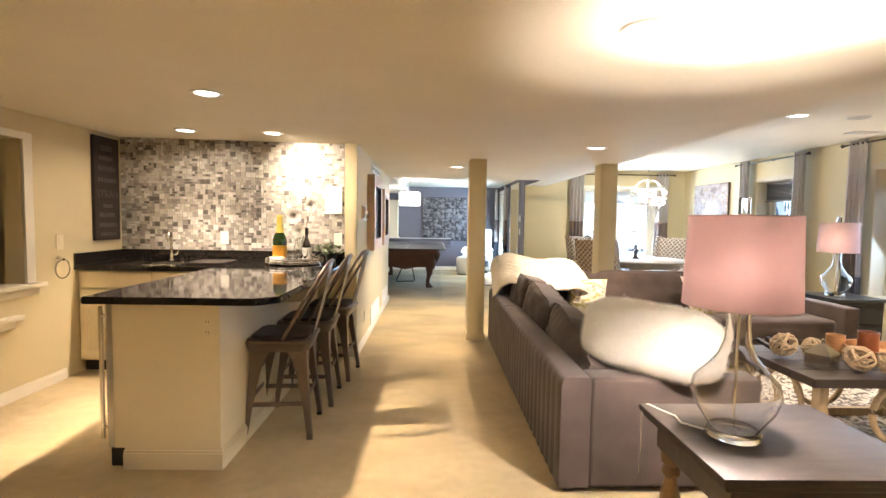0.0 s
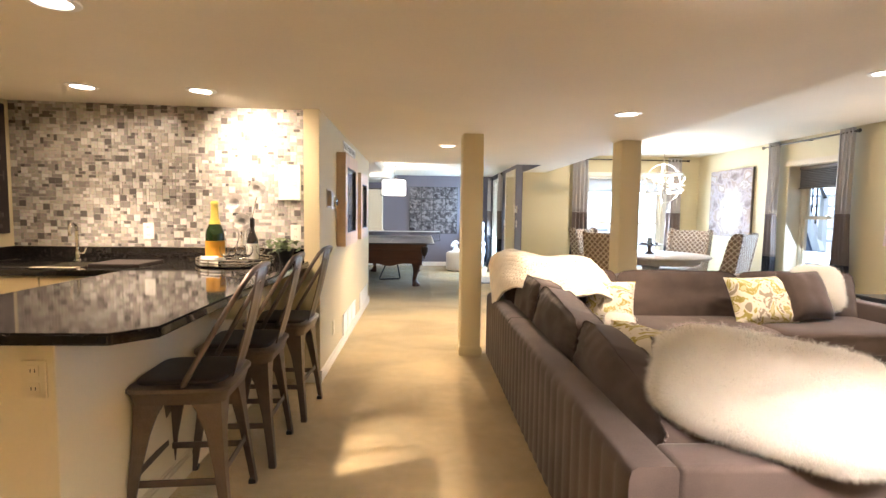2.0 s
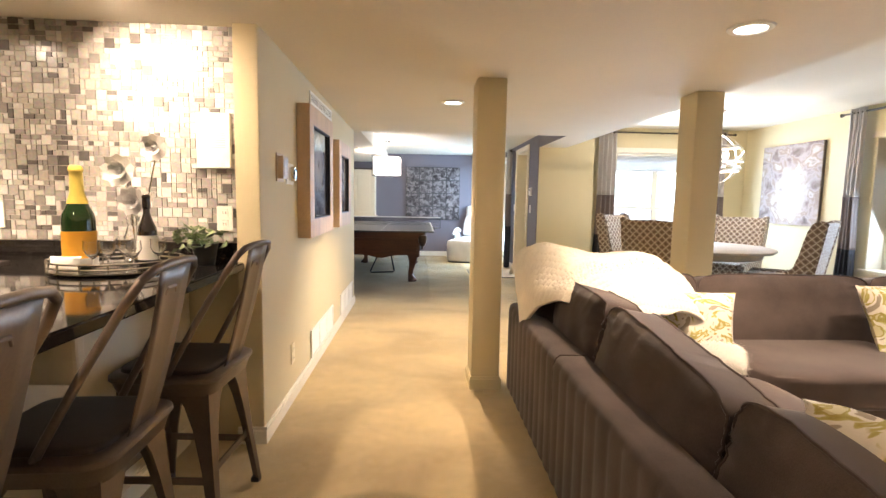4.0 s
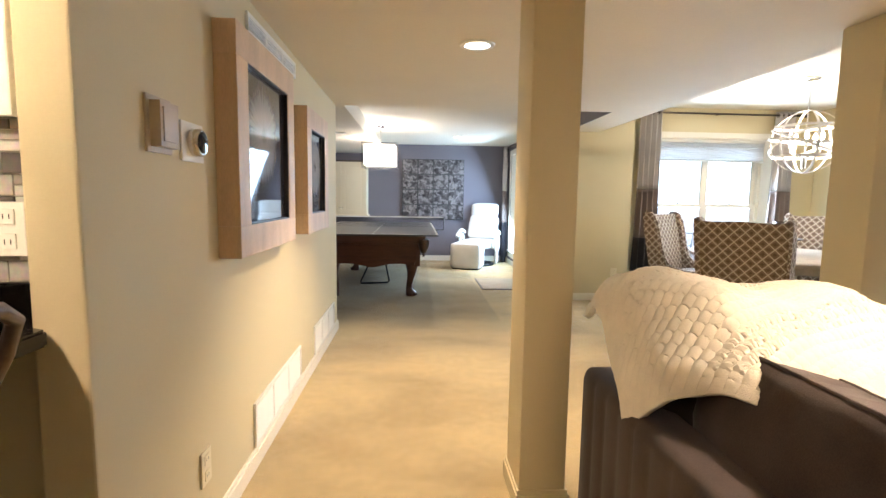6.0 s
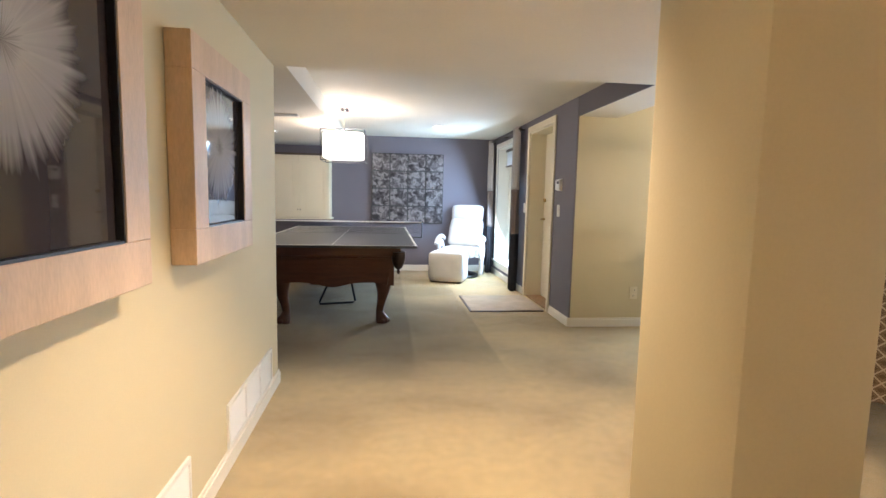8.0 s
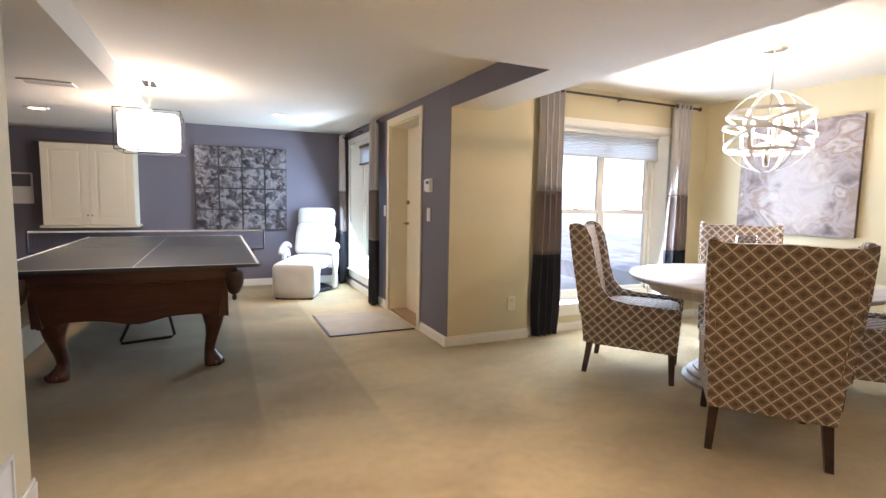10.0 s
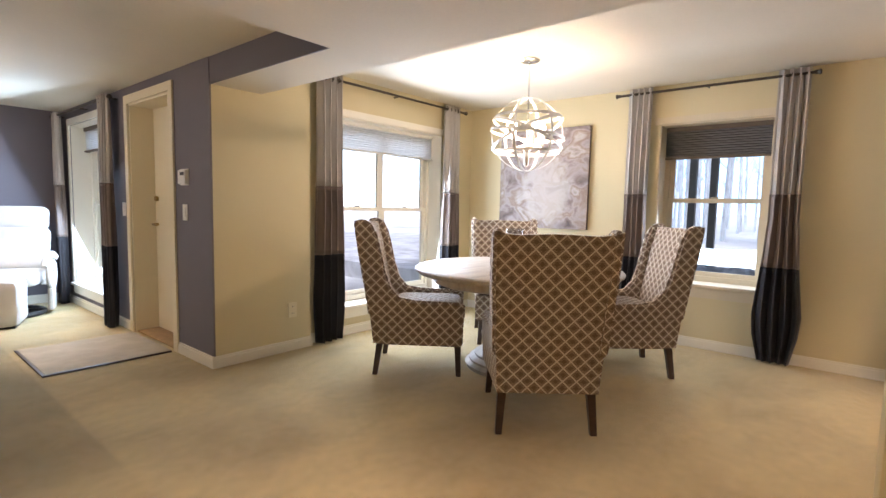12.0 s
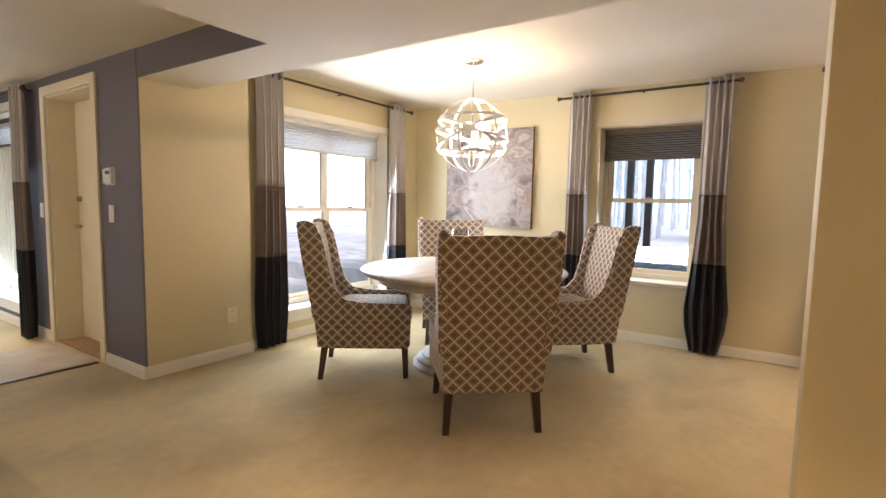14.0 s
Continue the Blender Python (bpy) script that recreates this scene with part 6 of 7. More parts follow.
for k, (x, y, r_) in enumerate(((2.36, 2.90, 35), (2.44, 2.93, 20))):
    t = thing("remote_control", "black remote control standing among ornaments", "remote control", "remotes")
    part("casing", box(B(), -0.022, 0.022, -0.085, 0.085, 0, 0.02, 0.006), M_BLACK, t)
    for q in range(4):
        part("button", box(B(), -0.012, 0.012, -0.06 + q * 0.03, -0.045 + q * 0.03, 0.0195, 0.0215), M_DARKGREY, t)
    t.matrix_world = pose(x, y, 0.50, 25, 0, r_)

# ---- dining area ----
TC = (3.36, 7.47)
dt = thing("dining_table", "round grey-washed wooden pedestal dining table", "dining table", "", (*TC, 0))
part("tabletop", lathe(B(), [(0.70, 0.700), (0.735, 0.703), (0.745, 0.715), (0.758, 0.722), (0.760, 0.735), (0.750, 0.745), (0.735, 0.748), (0.731, 0.744), (0.726, 0.748), (0.001, 0.748)], 0, 0, 0, 72), M_GREYWASH, dt, smooth=True)
part("apron", lathe(B(), [(0.60, 0.63), (0.63, 0.64), (0.64, 0.70), (0.60, 0.70)], 0, 0, 0, 48, False), M_GREYWASH, dt, smooth=True)
part("pedestal", lathe(B(), [(0.20, 0.13), (0.24, 0.17), (0.255, 0.25), (0.22, 0.34), (0.14, 0.42), (0.11, 0.48), (0.13, 0.51), (0.11, 0.53), (0.12, 0.58), (0.22, 0.64), (0.26, 0.69)], 0, 0, 0, 40), M_GREYWASH, dt, smooth=True)
part("plinth", lathe(B(), [(0.36, 0.0), (0.37, 0.03), (0.34, 0.05), (0.34, 0.065), (0.30, 0.085), (0.30, 0.10), (0.24, 0.13), (0.2, 0.13)], 0, 0, 0, 40), M_GREYWASH, dt, smooth=True)


def wing_chair(at, rz, label):
    """A wing chair that faces local +y; its back legs stand at y = 0."""
    t = thing("wing_chair", label, "chair", "chairs round the dining table", at, rz)
    # seat box, slightly wider in front
    bm = B()
    lo = [(-0.265, -0.01), (0.265, -0.01), (0.29, 0.60), (-0.29, 0.60)]
    hi = [(-0.275, -0.03), (0.275, -0.03), (0.295, 0.605), (-0.295, 0.605)]
    A = [bm.verts.new((x, y, 0.215)) for x, y in lo]
    Bv = [bm.verts.new((x, y, 0.43)) for x, y in hi]
    bm.faces.new(A[::-1])
    bm.faces.new(Bv)
    for k in range(4):
        bm.faces.new((A[k], A[(k + 1) % 4], Bv[(k + 1) % 4], Bv[k]))
    bmesh.ops.bevel(bm, geom=list(bm.edges), offset=0.012, segments=2, affect="EDGES")
    part("seat_base", bm, M_LATTICE, t, "", True, True)
    part("seat_cushion", puff(B(), 0, 0.34, 0.465, 0.49, 0.50, 0.09, 6, 8, 0.02), M_LATTICE, t, "", True, True)
    # back: a leaning slab whose top edge dips between the wings
    bm = B()
    nx, nz = 12, 14
    rows = {}
    for s in (0, 1):
        for j in range(nz + 1):
            f = j / nz
            for i in range(nx + 1):
                u = 2 * i / nx - 1
                w = 0.265 + 0.05 * f
                zt = 1.055 + 0.028 * u ** 6 + 0.006 * math.cos(u * 3.1)
                z = 0.225 + (zt - 0.225) * f
                y = -0.025 - 0.125 * f ** 1.25 + (0.105 - 0.03 * f if s else 0.0) + (0.008 if s and 0.3 < f < 0.9 else 0)
                rows[(s, i, j)] = bm.verts.new((w * u, y, z))
    for s in (0, 1):
        for j in range(nz):
            for i in range(nx):
                q = [rows[(s, i, j)], rows[(s, i + 1, j)], rows[(s, i + 1, j + 1)], rows[(s, i, j + 1)]]
                bm.faces.new(q if not s else q[::-1])
    for i in range(nx):
        bm.faces.new((rows[(0, i, nz)], rows[(0, i + 1, nz)], rows[(1, i + 1, nz)], rows[(1, i, nz)]))
        bm.faces.new((rows[(1, i, 0)], rows[(1, i + 1, 0)], rows[(0, i + 1, 0)], rows[(0, i, 0)]))
    for j in range(nz):
        for i in (0, nx):
            bm.faces.new((rows[(0, i, j)], rows[(0, i, j + 1)], rows[(1, i, j + 1)], rows[(1, i, j)]))
    bmesh.ops.bevel(bm, geom=[e for e in bm.edges if len(e.link_faces) == 2 and e.calc_face_angle(0) > 0.8], offset=0.014, segments=3, affect="EDGES")
    part("backrest", bm, M_LATTICE, t, "", True, True)
    # wings and low arms
    for sx in (-1, 1):
        bm = B()
        out = [(-0.055, 0.42), (-0.085, 0.62), (-0.125, 0.85), (-0.155, 1.055), (-0.13, 1.083), (-0.085, 1.085), (-0.035, 1.06), (0.005, 0.98), (0.035, 0.86), (0.06, 0.74), (0.10, 0.62), (0.16, 0.555), (0.28, 0.535), (0.46, 0.53), (0.585, 0.528), (0.612, 0.505), (0.608, 0.40)]
        faces = []
        for x in (0.255, 0.315):
            ring = []
            for y, z in out:
                xx = x - 0.02 * (1 - min(1, (z - 0.4) / 0.5)) + 0.008 * max(0, z - 0.6)
                ring.append(bm.verts.new((sx * xx, y, z)))
            faces.append(ring)
        bm.faces.new(faces[0])
        bm.faces.new(faces[1][::-1])
        n = len(out)
        for k in range(n):
            bm.faces.new((faces[0][k], faces[0][(k + 1) % n], faces[1][(k + 1) % n], faces[1][k]))
        bmesh.ops.recalc_face_normals(bm, faces=bm.faces)
        bmesh.ops.bevel(bm, geom=[e for e in bm.edges if len(e.link_faces) == 2 and e.calc_face_angle(0) > 1.0], offset=0.016, segments=3, affect="EDGES")
        part("wing", bm, M_LATTICE, t, "upholstered wing running down into a low arm", True, True)
    for sx in (-1, 1):
        for y, sp in ((0.02, -0.03), (0.565, 0.01)):
            bm = B()
            hi = [(sx * 0.235 + dx, y + dy, 0.22) for dx, dy in ((-0.022, -0.022), (0.022, -0.022), (0.022, 0.022), (-0.022, 0.022))]
            lo = [(sx * 0.250 + dx, y + sp + dy, 0.0) for dx, dy in ((-0.017, -0.017), (0.017, -0.017), (0.017, 0.017), (-0.017, 0.017))]
            H, L = [bm.verts.new(p) for p in hi], [bm.verts.new(p) for p in lo]
            bm.faces.new(H)
            bm.faces.new(L[::-1])
            for k in range(4):
                bm.faces.new((L[k], L[(k + 1) % 4], H[(k + 1) % 4], H[k]))
            part("leg", bm, M_DARKWOOD, t, "dark brown tapered wooden leg")
    return t


def facing(x, y):
    return math.degrees(math.atan2(y, x)) - 90


WC = "wing dining chair in brown and cream trellis fabric"
ch = wing_chair((2.495, 6.748, 0), facing(0.77, 0.64), WC)
copy_thing(ch, pose(2.715, 8.235, 0, 0, 0, facing(0.62, -0.78)))
copy_thing(ch, pose(4.06, 6.66, 0, 0, 0, facing(-0.645, 0.765)))
copy_thing(ch, pose(4.25, 8.16, 0, 0, 0, facing(-0.78, -0.62)))

ck = thing("cake_stand", "black footed cake stand on the dining table", "cake stand")
part("plate", lathe(B(), [(0.03, 0.118), (0.15, 0.122), (0.165, 0.132), (0.165, 0.138), (0.15, 0.131), (0.001, 0.128)], TC[0] - 0.02, TC[1] + 0.02, 0.748, 36), M_DARKWOOD, ck, smooth=True)
part("foot", lathe(B(), [(0.075, 0.0), (0.07, 0.008), (0.03, 0.03), (0.022, 0.07), (0.035, 0.118)], TC[0] - 0.02, TC[1] + 0.02, 0.7485, 28), M_DARKWOOD, ck, smooth=True)
hv = thing("hurricane_candle", "smoked glass hurricane with white candle", "candle holder")
part("cylinder", lathe(B(), [(0.06, 0.0), (0.065, 0.004), (0.065, 0.15), (0.062, 0.15), (0.062, 0.008), (0.001, 0.008)], TC[0] - 0.02, TC[1] + 0.02, 0.882, 28), glassy("smoked_glass", (0.75, 0.74, 0.74)), hv, smooth=True)
part("candle", lathe(B(), [(0.035, 0.009), (0.035, 0.09), (0.03, 0.094), (0.001, 0.090)], TC[0] - 0.02, TC[1] + 0.02, 0.882, 20), M_PAPER, hv, smooth=True)
for k in range(7):
    a = k * 0.9
    pb = thing("pebble", "dark polished pebble round the candle", "pebble", "pebbles")
    part("stone", puff(B(), TC[0] - 0.02 + 0.10 * math.cos(a), TC[1] + 0.02 + 0.10 * math.sin(a), 0.893, 0.045, 0.035, 0.024, 2.2, 4), M_DARKWOOD, pb, smooth=True)

# orb chandelier
M_NICKEL = mat('satin_nickel', (0.78, 0.75, 0.70), 0.38, 0.75, vary=0.05, bump=0.03)
OC = Vector((3.505, 7.51, 1.735))
oc = thing("orb_chandelier", "brushed steel orb chandelier of crossing bands, lit", "chandelier")
part("canopy", lathe(B(), [(0.001, 0.0), (0.075, 0.0), (0.075, -0.012), (0.06, -0.024), (0.012, -0.030), (0.001, -0.03)], OC.x, OC.y, DINING - 0.001, 32), M_CHROME, oc, smooth=True)
part("rod", tube(B(), [(OC.x, OC.y, DINING - 0.02), (OC.x, OC.y, OC.z - 0.22)], 0.006, 10), M_CHROME, oc)


def band(c, r, w, m, th=0.0025, n=64):
    bm = B()
    rings = []
    for k in range(n):
        a = k * math.tau / n
        rings.append([bm.verts.new(Vector(c) + (m @ Vector((rr * math.cos(a), rr * math.sin(a), h)))) for rr, h in ((r, -w / 2), (r, w / 2), (r - th, w / 2), (r - th, -w / 2))])
    for k in range(n):
        A_, B_ = rings[k], rings[(k + 1) % n]
        for q in range(4):
            bm.faces.new((A_[q], B_[q], B_[(q + 1) % 4], A_[(q + 1) % 4]))
    return bm


def turn(rx, ry, rz):
    return pose(0, 0, 0, rx, ry, rz).to_3x3()


for k, (r, m) in enumerate(((0.275, turn(90, 0, 10)), (0.272, turn(90, 0, 70)), (0.269, turn(90, 0, 130)), (0.280, turn(6, 4, 0)), (0.283, turn(24, 0, 40)), (0.286, turn(-26, 0, 15)))):
    part("band", band(OC, r, 0.020, m), M_NICKEL, oc, "", True)
for dz, r in ((0.13, 0.242), (-0.13, 0.242)):
    part("band", band(OC + Vector((0, 0, dz)), r, 0.020, turn(0, 0, 0)), M_NICKEL, oc, "", True)
part("hub", lathe(B(), [(0.001, -0.24), (0.014, -0.232), (0.02, -0.20), (0.02, -0.13), (0.03, -0.12), (0.03, -0.10), (0.006, -0.09)], OC.x, OC.y, OC.z, 20), M_CHROME, oc, smooth=True)
for k in range(5):
    a = k * math.tau / 5 + 0.3
    d = Vector((math.cos(a), math.sin(a), 0))
    arm = part("arm", tube(B(), [OC + Vector((0, 0, -0.11)), OC + d * 0.06 + Vector((0, 0, -0.13)), OC + d * 0.11 + Vector((0, 0, -0.10)), OC + d * 0.12 + Vector((0, 0, -0.06))], 0.005, 8), M_CHROME, oc, "", True)
    c = OC + d * 0.12
    part("candle_sleeve", lathe(B(), [(0.011, -0.06), (0.011, 0.01), (0.006, 0.012)], c.x, c.y, c.z, 12), M_WHITE, arm)
    part("bulb", lathe(B(), [(0.007, 0.012), (0.016, 0.035), (0.014, 0.055), (0.001, 0.085)], c.x, c.y, c.z, 12), M_BULB, arm, "lit candle bulb", True).visible_shadow = False

# painting on the east wall
M_ABSTRACT = blotch_mat("abstract_painting", ((0.28, (0.085, 0.06, 0.055)), (0.40, (0.22, 0.17, 0.155)), (0.48, (0.34, 0.295, 0.285)), (0.56, (0.26, 0.19, 0.145)), (0.64, (0.42, 0.38, 0.36)), (0.76, (0.20, 0.15, 0.12))), 4.5, 0.7, 0.7, 0.6, 14, (1, 1, 1.3))
pt = thing("abstract_painting", "grey and mauve abstract canvas with pale centre", "painting")
part("canvas", box(B(), EAST - 0.042, EAST - 0.030, 7.60, 8.62, 0.98, 2.00, 0.004), M_ABSTRACT, pt)
for a, b, c, d in ((7.602, 7.64, 0.982, 1.998), (8.58, 8.618, 0.982, 1.998), (7.64, 8.58, 0.982, 1.02), (7.64, 8.58, 1.96, 1.998)):
    part("stretcher_bar", box(B(), EAST - 0.030, EAST - 0.002, a, b, c, d), M_DARKTRIM, pt)
t_, b_ = chain(M_ABSTRACT)
co_ = t_.nodes.new("ShaderNodeTexCoord")
s_ = t_.nodes.new("ShaderNodeSeparateXYZ")
t_.links.new(co_.outputs["Object"], s_.inputs[0])
du = math_node(t_, "DIVIDE", math_node(t_, "SUBTRACT", s_.outputs[1], 8.05), 0.30)
dv = math_node(t_, "DIVIDE", math_node(t_, "SUBTRACT", s_.outputs[2], 1.36), 0.40)
rr_ = math_node(t_, "ADD", math_node(t_, "MULTIPLY", du, du), math_node(t_, "MULTIPLY", dv, dv))
nz_ = t_.nodes.new("ShaderNodeTexNoise")
nz_.inputs["Scale"].default_value, nz_.inputs["Detail"].default_value = 7, 8
t_.links.new(co_.outputs["Object"], nz_.inputs["Vector"])
rr_ = math_node(t_, "ADD", rr_, math_node(t_, "MULTIPLY", math_node(t_, "SUBTRACT", nz_.outputs[0], 0.5), 2.4))
mk_ = ramp_node(t_, rr_, ((0.5, (1, 1, 1)), (1.1, (0, 0, 0))))
mx_ = t_.nodes.new("ShaderNodeMix")
mx_.data_type = "RGBA"
mx_.inputs["B"].default_value = (0.50, 0.465, 0.43, 1)
old = b_.inputs["Base Color"].links[0].from_socket
t_.links.new(old, mx_.inputs["A"])
t_.links.new(math_node(t_, "MULTIPLY", mk_, 0.6), mx_.inputs["Factor"])
t_.links.new(mx_.outputs["Result"], b_.inputs["Base Color"])

# ---- game room ----
PX0, PX1, PY0, PY1, PZ = -1.18, 0.345, 8.96, 11.70, 0.765
tt = thing("table_tennis_top", "dark grey table tennis top with white lines and net", "table tennis top")
mid = (PX0 + PX1) / 2
part("board", box(B(), PX0, PX1, PY0, PY1, PZ - 0.022, PZ, 0.002), M_PING, tt)
M_LINE = mat("white_line_paint", (0.75, 0.75, 0.73), 0.5, vary=0.05, bump=0)
for a, b, c, d in ((PX0, PX0 + 0.02, PY0, PY1), (PX1 - 0.02, PX1, PY0, PY1), (PX0 + 0.02, PX1 - 0.02, PY0, PY0 + 0.02), (PX0 + 0.02, PX1 - 0.02, PY1 - 0.02, PY1), (mid - 0.003, mid + 0.003, PY0 + 0.02, PY1 - 0.02)):
    part("white_line", box(B(), a, b, c, d, PZ + 0.0003, PZ + 0.0012), M_LINE, tt)
ny = (PY0 + PY1) / 2
M_NET = mat("dark_net_mesh", (0.03, 0.03, 0.035), 0.8, vary=0.2, bump=0)
nb = B()
for k in range(110):
    x = PX0 - 0.12 + (PX1 - PX0 + 0.24) * k / 109
    box(nb, x - 0.0008, x + 0.0008, ny - 0.0008, ny + 0.0008, PZ + 0.008, PZ + 0.14)
for k in range(9):
    z = PZ + 0.010 + 0.0155 * k
    box(nb, PX0 - 0.12, PX1 + 0.12, ny - 0.0008, ny + 0.0008, z - 0.0008, z + 0.0008)
part("net", nb, M_NET, tt, "dark net mesh")
part("net_tape", box(B(), PX0 - 0.14, PX1 + 0.14, ny - 0.004, ny + 0.004, PZ + 0.138, PZ + 0.153, 0.002), M_LINE, tt, "white top tape")
for x in (PX0 - 0.14, PX1 + 0.14):
    s = 1 if x < 0 and x < mid else -1
    pb = B()
    tube(pb, [(x, ny, PZ - 0.03), (x, ny, PZ + 0.16)], 0.008, 8)
    tube(pb, [(x, ny, PZ - 0.03), (x + s * 0.17, ny, PZ - 0.03)], 0.008, 8)
    tube(pb, [(x + s * 0.10, ny, PZ - 0.03), (x + s * 0.10, ny, PZ - 0.06)], 0.012, 10)
    part("net_post", pb, M_BLACK, tt, "black clamp post")

po = thing("pool_table", "carved mahogany pool table with claw-foot legs", "pool table")
QX0, QX1, QY0, QY1 = -1.06, 0.20, 9.05, 11.48
rl = B()
box(rl, QX0, QX1, QY0, QY1, 0.655, 0.742, 0.012, 3)
part("rail", rl, M_MAHOGANY, po, "", True)
part("rail_moulding", box(B(), QX0 + 0.02, QX1 - 0.02, QY0 + 0.02, QY1 - 0.02, 0.635, 0.657, 0.008, 3), M_MAHOGANY, po, "", True)


def skirt(a, b, fixed, axis):
    """A tapered cabinet side whose lower edge is scalloped."""
    bm = B()
    n = 28
    cols = []
    for i in range(n + 1):
        f = i / n
        u = a + (b - a) * f
        zb = 0.40 - 0.045 * math.exp(-((f - 0.5) / 0.13) ** 2) - 0.03 * (math.exp(-(f / 0.1) ** 2) + math.exp(-((1 - f) / 0.1) ** 2))
        pts = []
        for d, z in ((0.0, 0.637), (0.045, zb), (0.075, zb), (0.03, 0.637)):
            v = fixed[0] + fixed[1] * d
            pts.append(bm.verts.new((u, v, z) if axis == "x" else (v, u, z)))
        cols.append(pts)
    for p, q in zip(cols, cols[1:]):
        for k in range(4):
            bm.faces.new((p[k], q[k], q[(k + 1) % 4], p[(k + 1) % 4]))
    bm.faces.new(cols[0])
    bm.faces.new(cols[-1][::-1])
    return bm


part("skirt", skirt(QX0 + 0.06, QX1 - 0.06, (QY0 + 0.05, 1), "x"), M_MAHOGANY, po)
part("skirt", skirt(QX0 + 0.06, QX1 - 0.06, (QY1 - 0.05, -1), "x"), M_MAHOGANY, po)
part("skirt", skirt(QY0 + 0.06, QY1 - 0.06, (QX0 + 0.05, 1), "y"), M_MAHOGANY, po)
part("skirt", skirt(QY0 + 0.06, QY1 - 0.06, (QX1 - 0.05, -1), "y"), M_MAHOGANY, po)
for sx, x in ((-1, QX0 + 0.19), (1, QX1 - 0.19)):
    for sy, y in ((-1, QY0 + 0.20), (1, QY1 - 0.20)):
        bm = B()
        prev = None
        path = [(0.0, 0.48, 0.075), (0.015, 0.42, 0.078), (0.03, 0.36, 0.072), (0.03, 0.30, 0.058), (0.02, 0.23, 0.045), (0.005, 0.16, 0.038), (-0.002, 0.11, 0.036), (0.008, 0.075, 0.046), (0.02, 0.05, 0.060), (0.024, 0.025, 0.064), (0.02, 0.0, 0.058)]
        for d, z, r in path:
            ring = [bm.verts.new((x + sx * d + r * math.copysign(abs(math.cos(a)) ** 0.7, math.cos(a)), y + sy * d + r * math.copysign(abs(math.sin(a)) ** 0.7, math.sin(a)), z)) for a in [k * math.tau / 20 for k in range(20)]]
            if prev:
                for k in range(20):
                    bm.faces.new((prev[k], prev[(k + 1) % 20], ring[(k + 1) % 20], ring[k]))
            else:
                bm.faces.new(ring)
            prev = ring
        bm.faces.new(prev[::-1])
        leg = part("leg", bm, M_MAHOGANY, po, "carved cabriole leg", True)
        for a in (-35, 0, 35):
            q = radians(a + math.degrees(math.atan2(sy, sx)))
            part("claw", puff(B(), x + sx * 0.02 + 0.062 * math.cos(q), y + sy * 0.02 + 0.062 * math.sin(q), 0.024, 0.034, 0.034, 0.044, 2.3, 4), M_MAHOGANY, leg, "", True)
for x in (QX0 + 0.02, QX1 - 0.02):
    for y in (QY0 + 0.03, (QY0 + QY1) / 2, QY1 - 0.03):
        pk = part("pocket", lathe(B(), [(0.062, 0.0), (0.066, -0.05), (0.058, -0.10), (0.035, -0.15), (0.012, -0.165), (0.018, -0.19), (0.008, -0.205)], x, y, 0.70, 20), M_DARKWOOD, po, "leather drop pocket with fringe", True)
fs = thing("folding_stand", "black tubular folded stand under the table", "stand")
part("tube_frame", tube(B(), [(-0.47, 10.0, 0.45), (-0.66, 10.0, 0.03), (-0.655, 10.0, 0.012), (-0.62, 10.0, 0.012), (-0.30, 10.08, 0.012), (-0.275, 10.08, 0.03), (-0.36, 10.06, 0.45)], 0.012, 10), M_BLACK, fs, smooth=True)
part("hub_block", box(B(), -0.50, -0.34, 9.98, 10.09, 0.44, 0.637), M_BLACK, fs)
ot = thing("upholstered_bench", "low beige upholstered bench by the wall", "bench")
part("cushion", puff(B(), -1.62, 10.45, 0.33, 0.80, 1.30, 0.22, 7, 10, 0.02), mat("beige_upholstery", (0.62, 0.52, 0.36), 0.85, vary=0.08, fine=300, bump=0.2), ot, smooth=True)
part("base", box(B(), -2.0, -1.24, 9.83, 11.07, 0.0, 0.24, 0.01), ot.children[0].data.materials[0], ot)

wc = thing("wall_cabinet", "cream wall cabinet with two raised-panel doors", "cabinet")
part("carcass", box(B(), -1.70, -0.80, 12.27, FAR - 0.002, 0.86, 1.80), M_CABINET, wc)
part("cornice", box(B(), -1.73, -0.77, 12.235, FAR - 0.002, 1.80, 1.83, 0.006), M_DARKTRIM, wc, "dark top moulding")
part("base_moulding", box(B(), -1.73, -0.77, 12.235, FAR - 0.002, 0.835, 0.86, 0.006), M_CABINET, wc)
for a, b in ((-1.695, -1.252), (-1.248, -0.805)):
    d = part("cabinet_door", box(B(), a, b, 12.255, 12.269, 0.87, 1.79, 0.002), M_CABINET, wc)
    fr = B()
    for u0, u1, v0, v1 in ((a, b, 0.87, 0.94), (a, b, 1.72, 1.79), (a, a + 0.07, 0.94, 1.72), (b - 0.07, b, 0.94, 1.72)):
        box(fr, u0, u1, 12.246, 12.255, v0, v1, 0.002)
    part("door_frame", fr, M_CABINET, d)
    part("raised_panel", box(B(), a + 0.09, b - 0.09, 12.248, 12.256, 0.96, 1.70, 0.006), M_CABINET, d)
    k = -1.27 if a < -1.5 else -1.23
    part("knob", lathe(B(), [(0.004, 0), (0.004, 0.012), (0.011, 0.018), (0.009, 0.025), (0.001, 0.026)], 0, 0, 0, 12), M_CHROME, d, "", True).matrix_local = pose(k, 12.246, 0.98, 90, 0, 0)
cl = thing("wall_calendar", "white paper calendar pinned to the violet wall", "calendar")
part("sheet", box(B(), -2.10, -1.86, FAR - 0.006, FAR - 0.002, 1.10, 1.46), M_PAPER, cl)
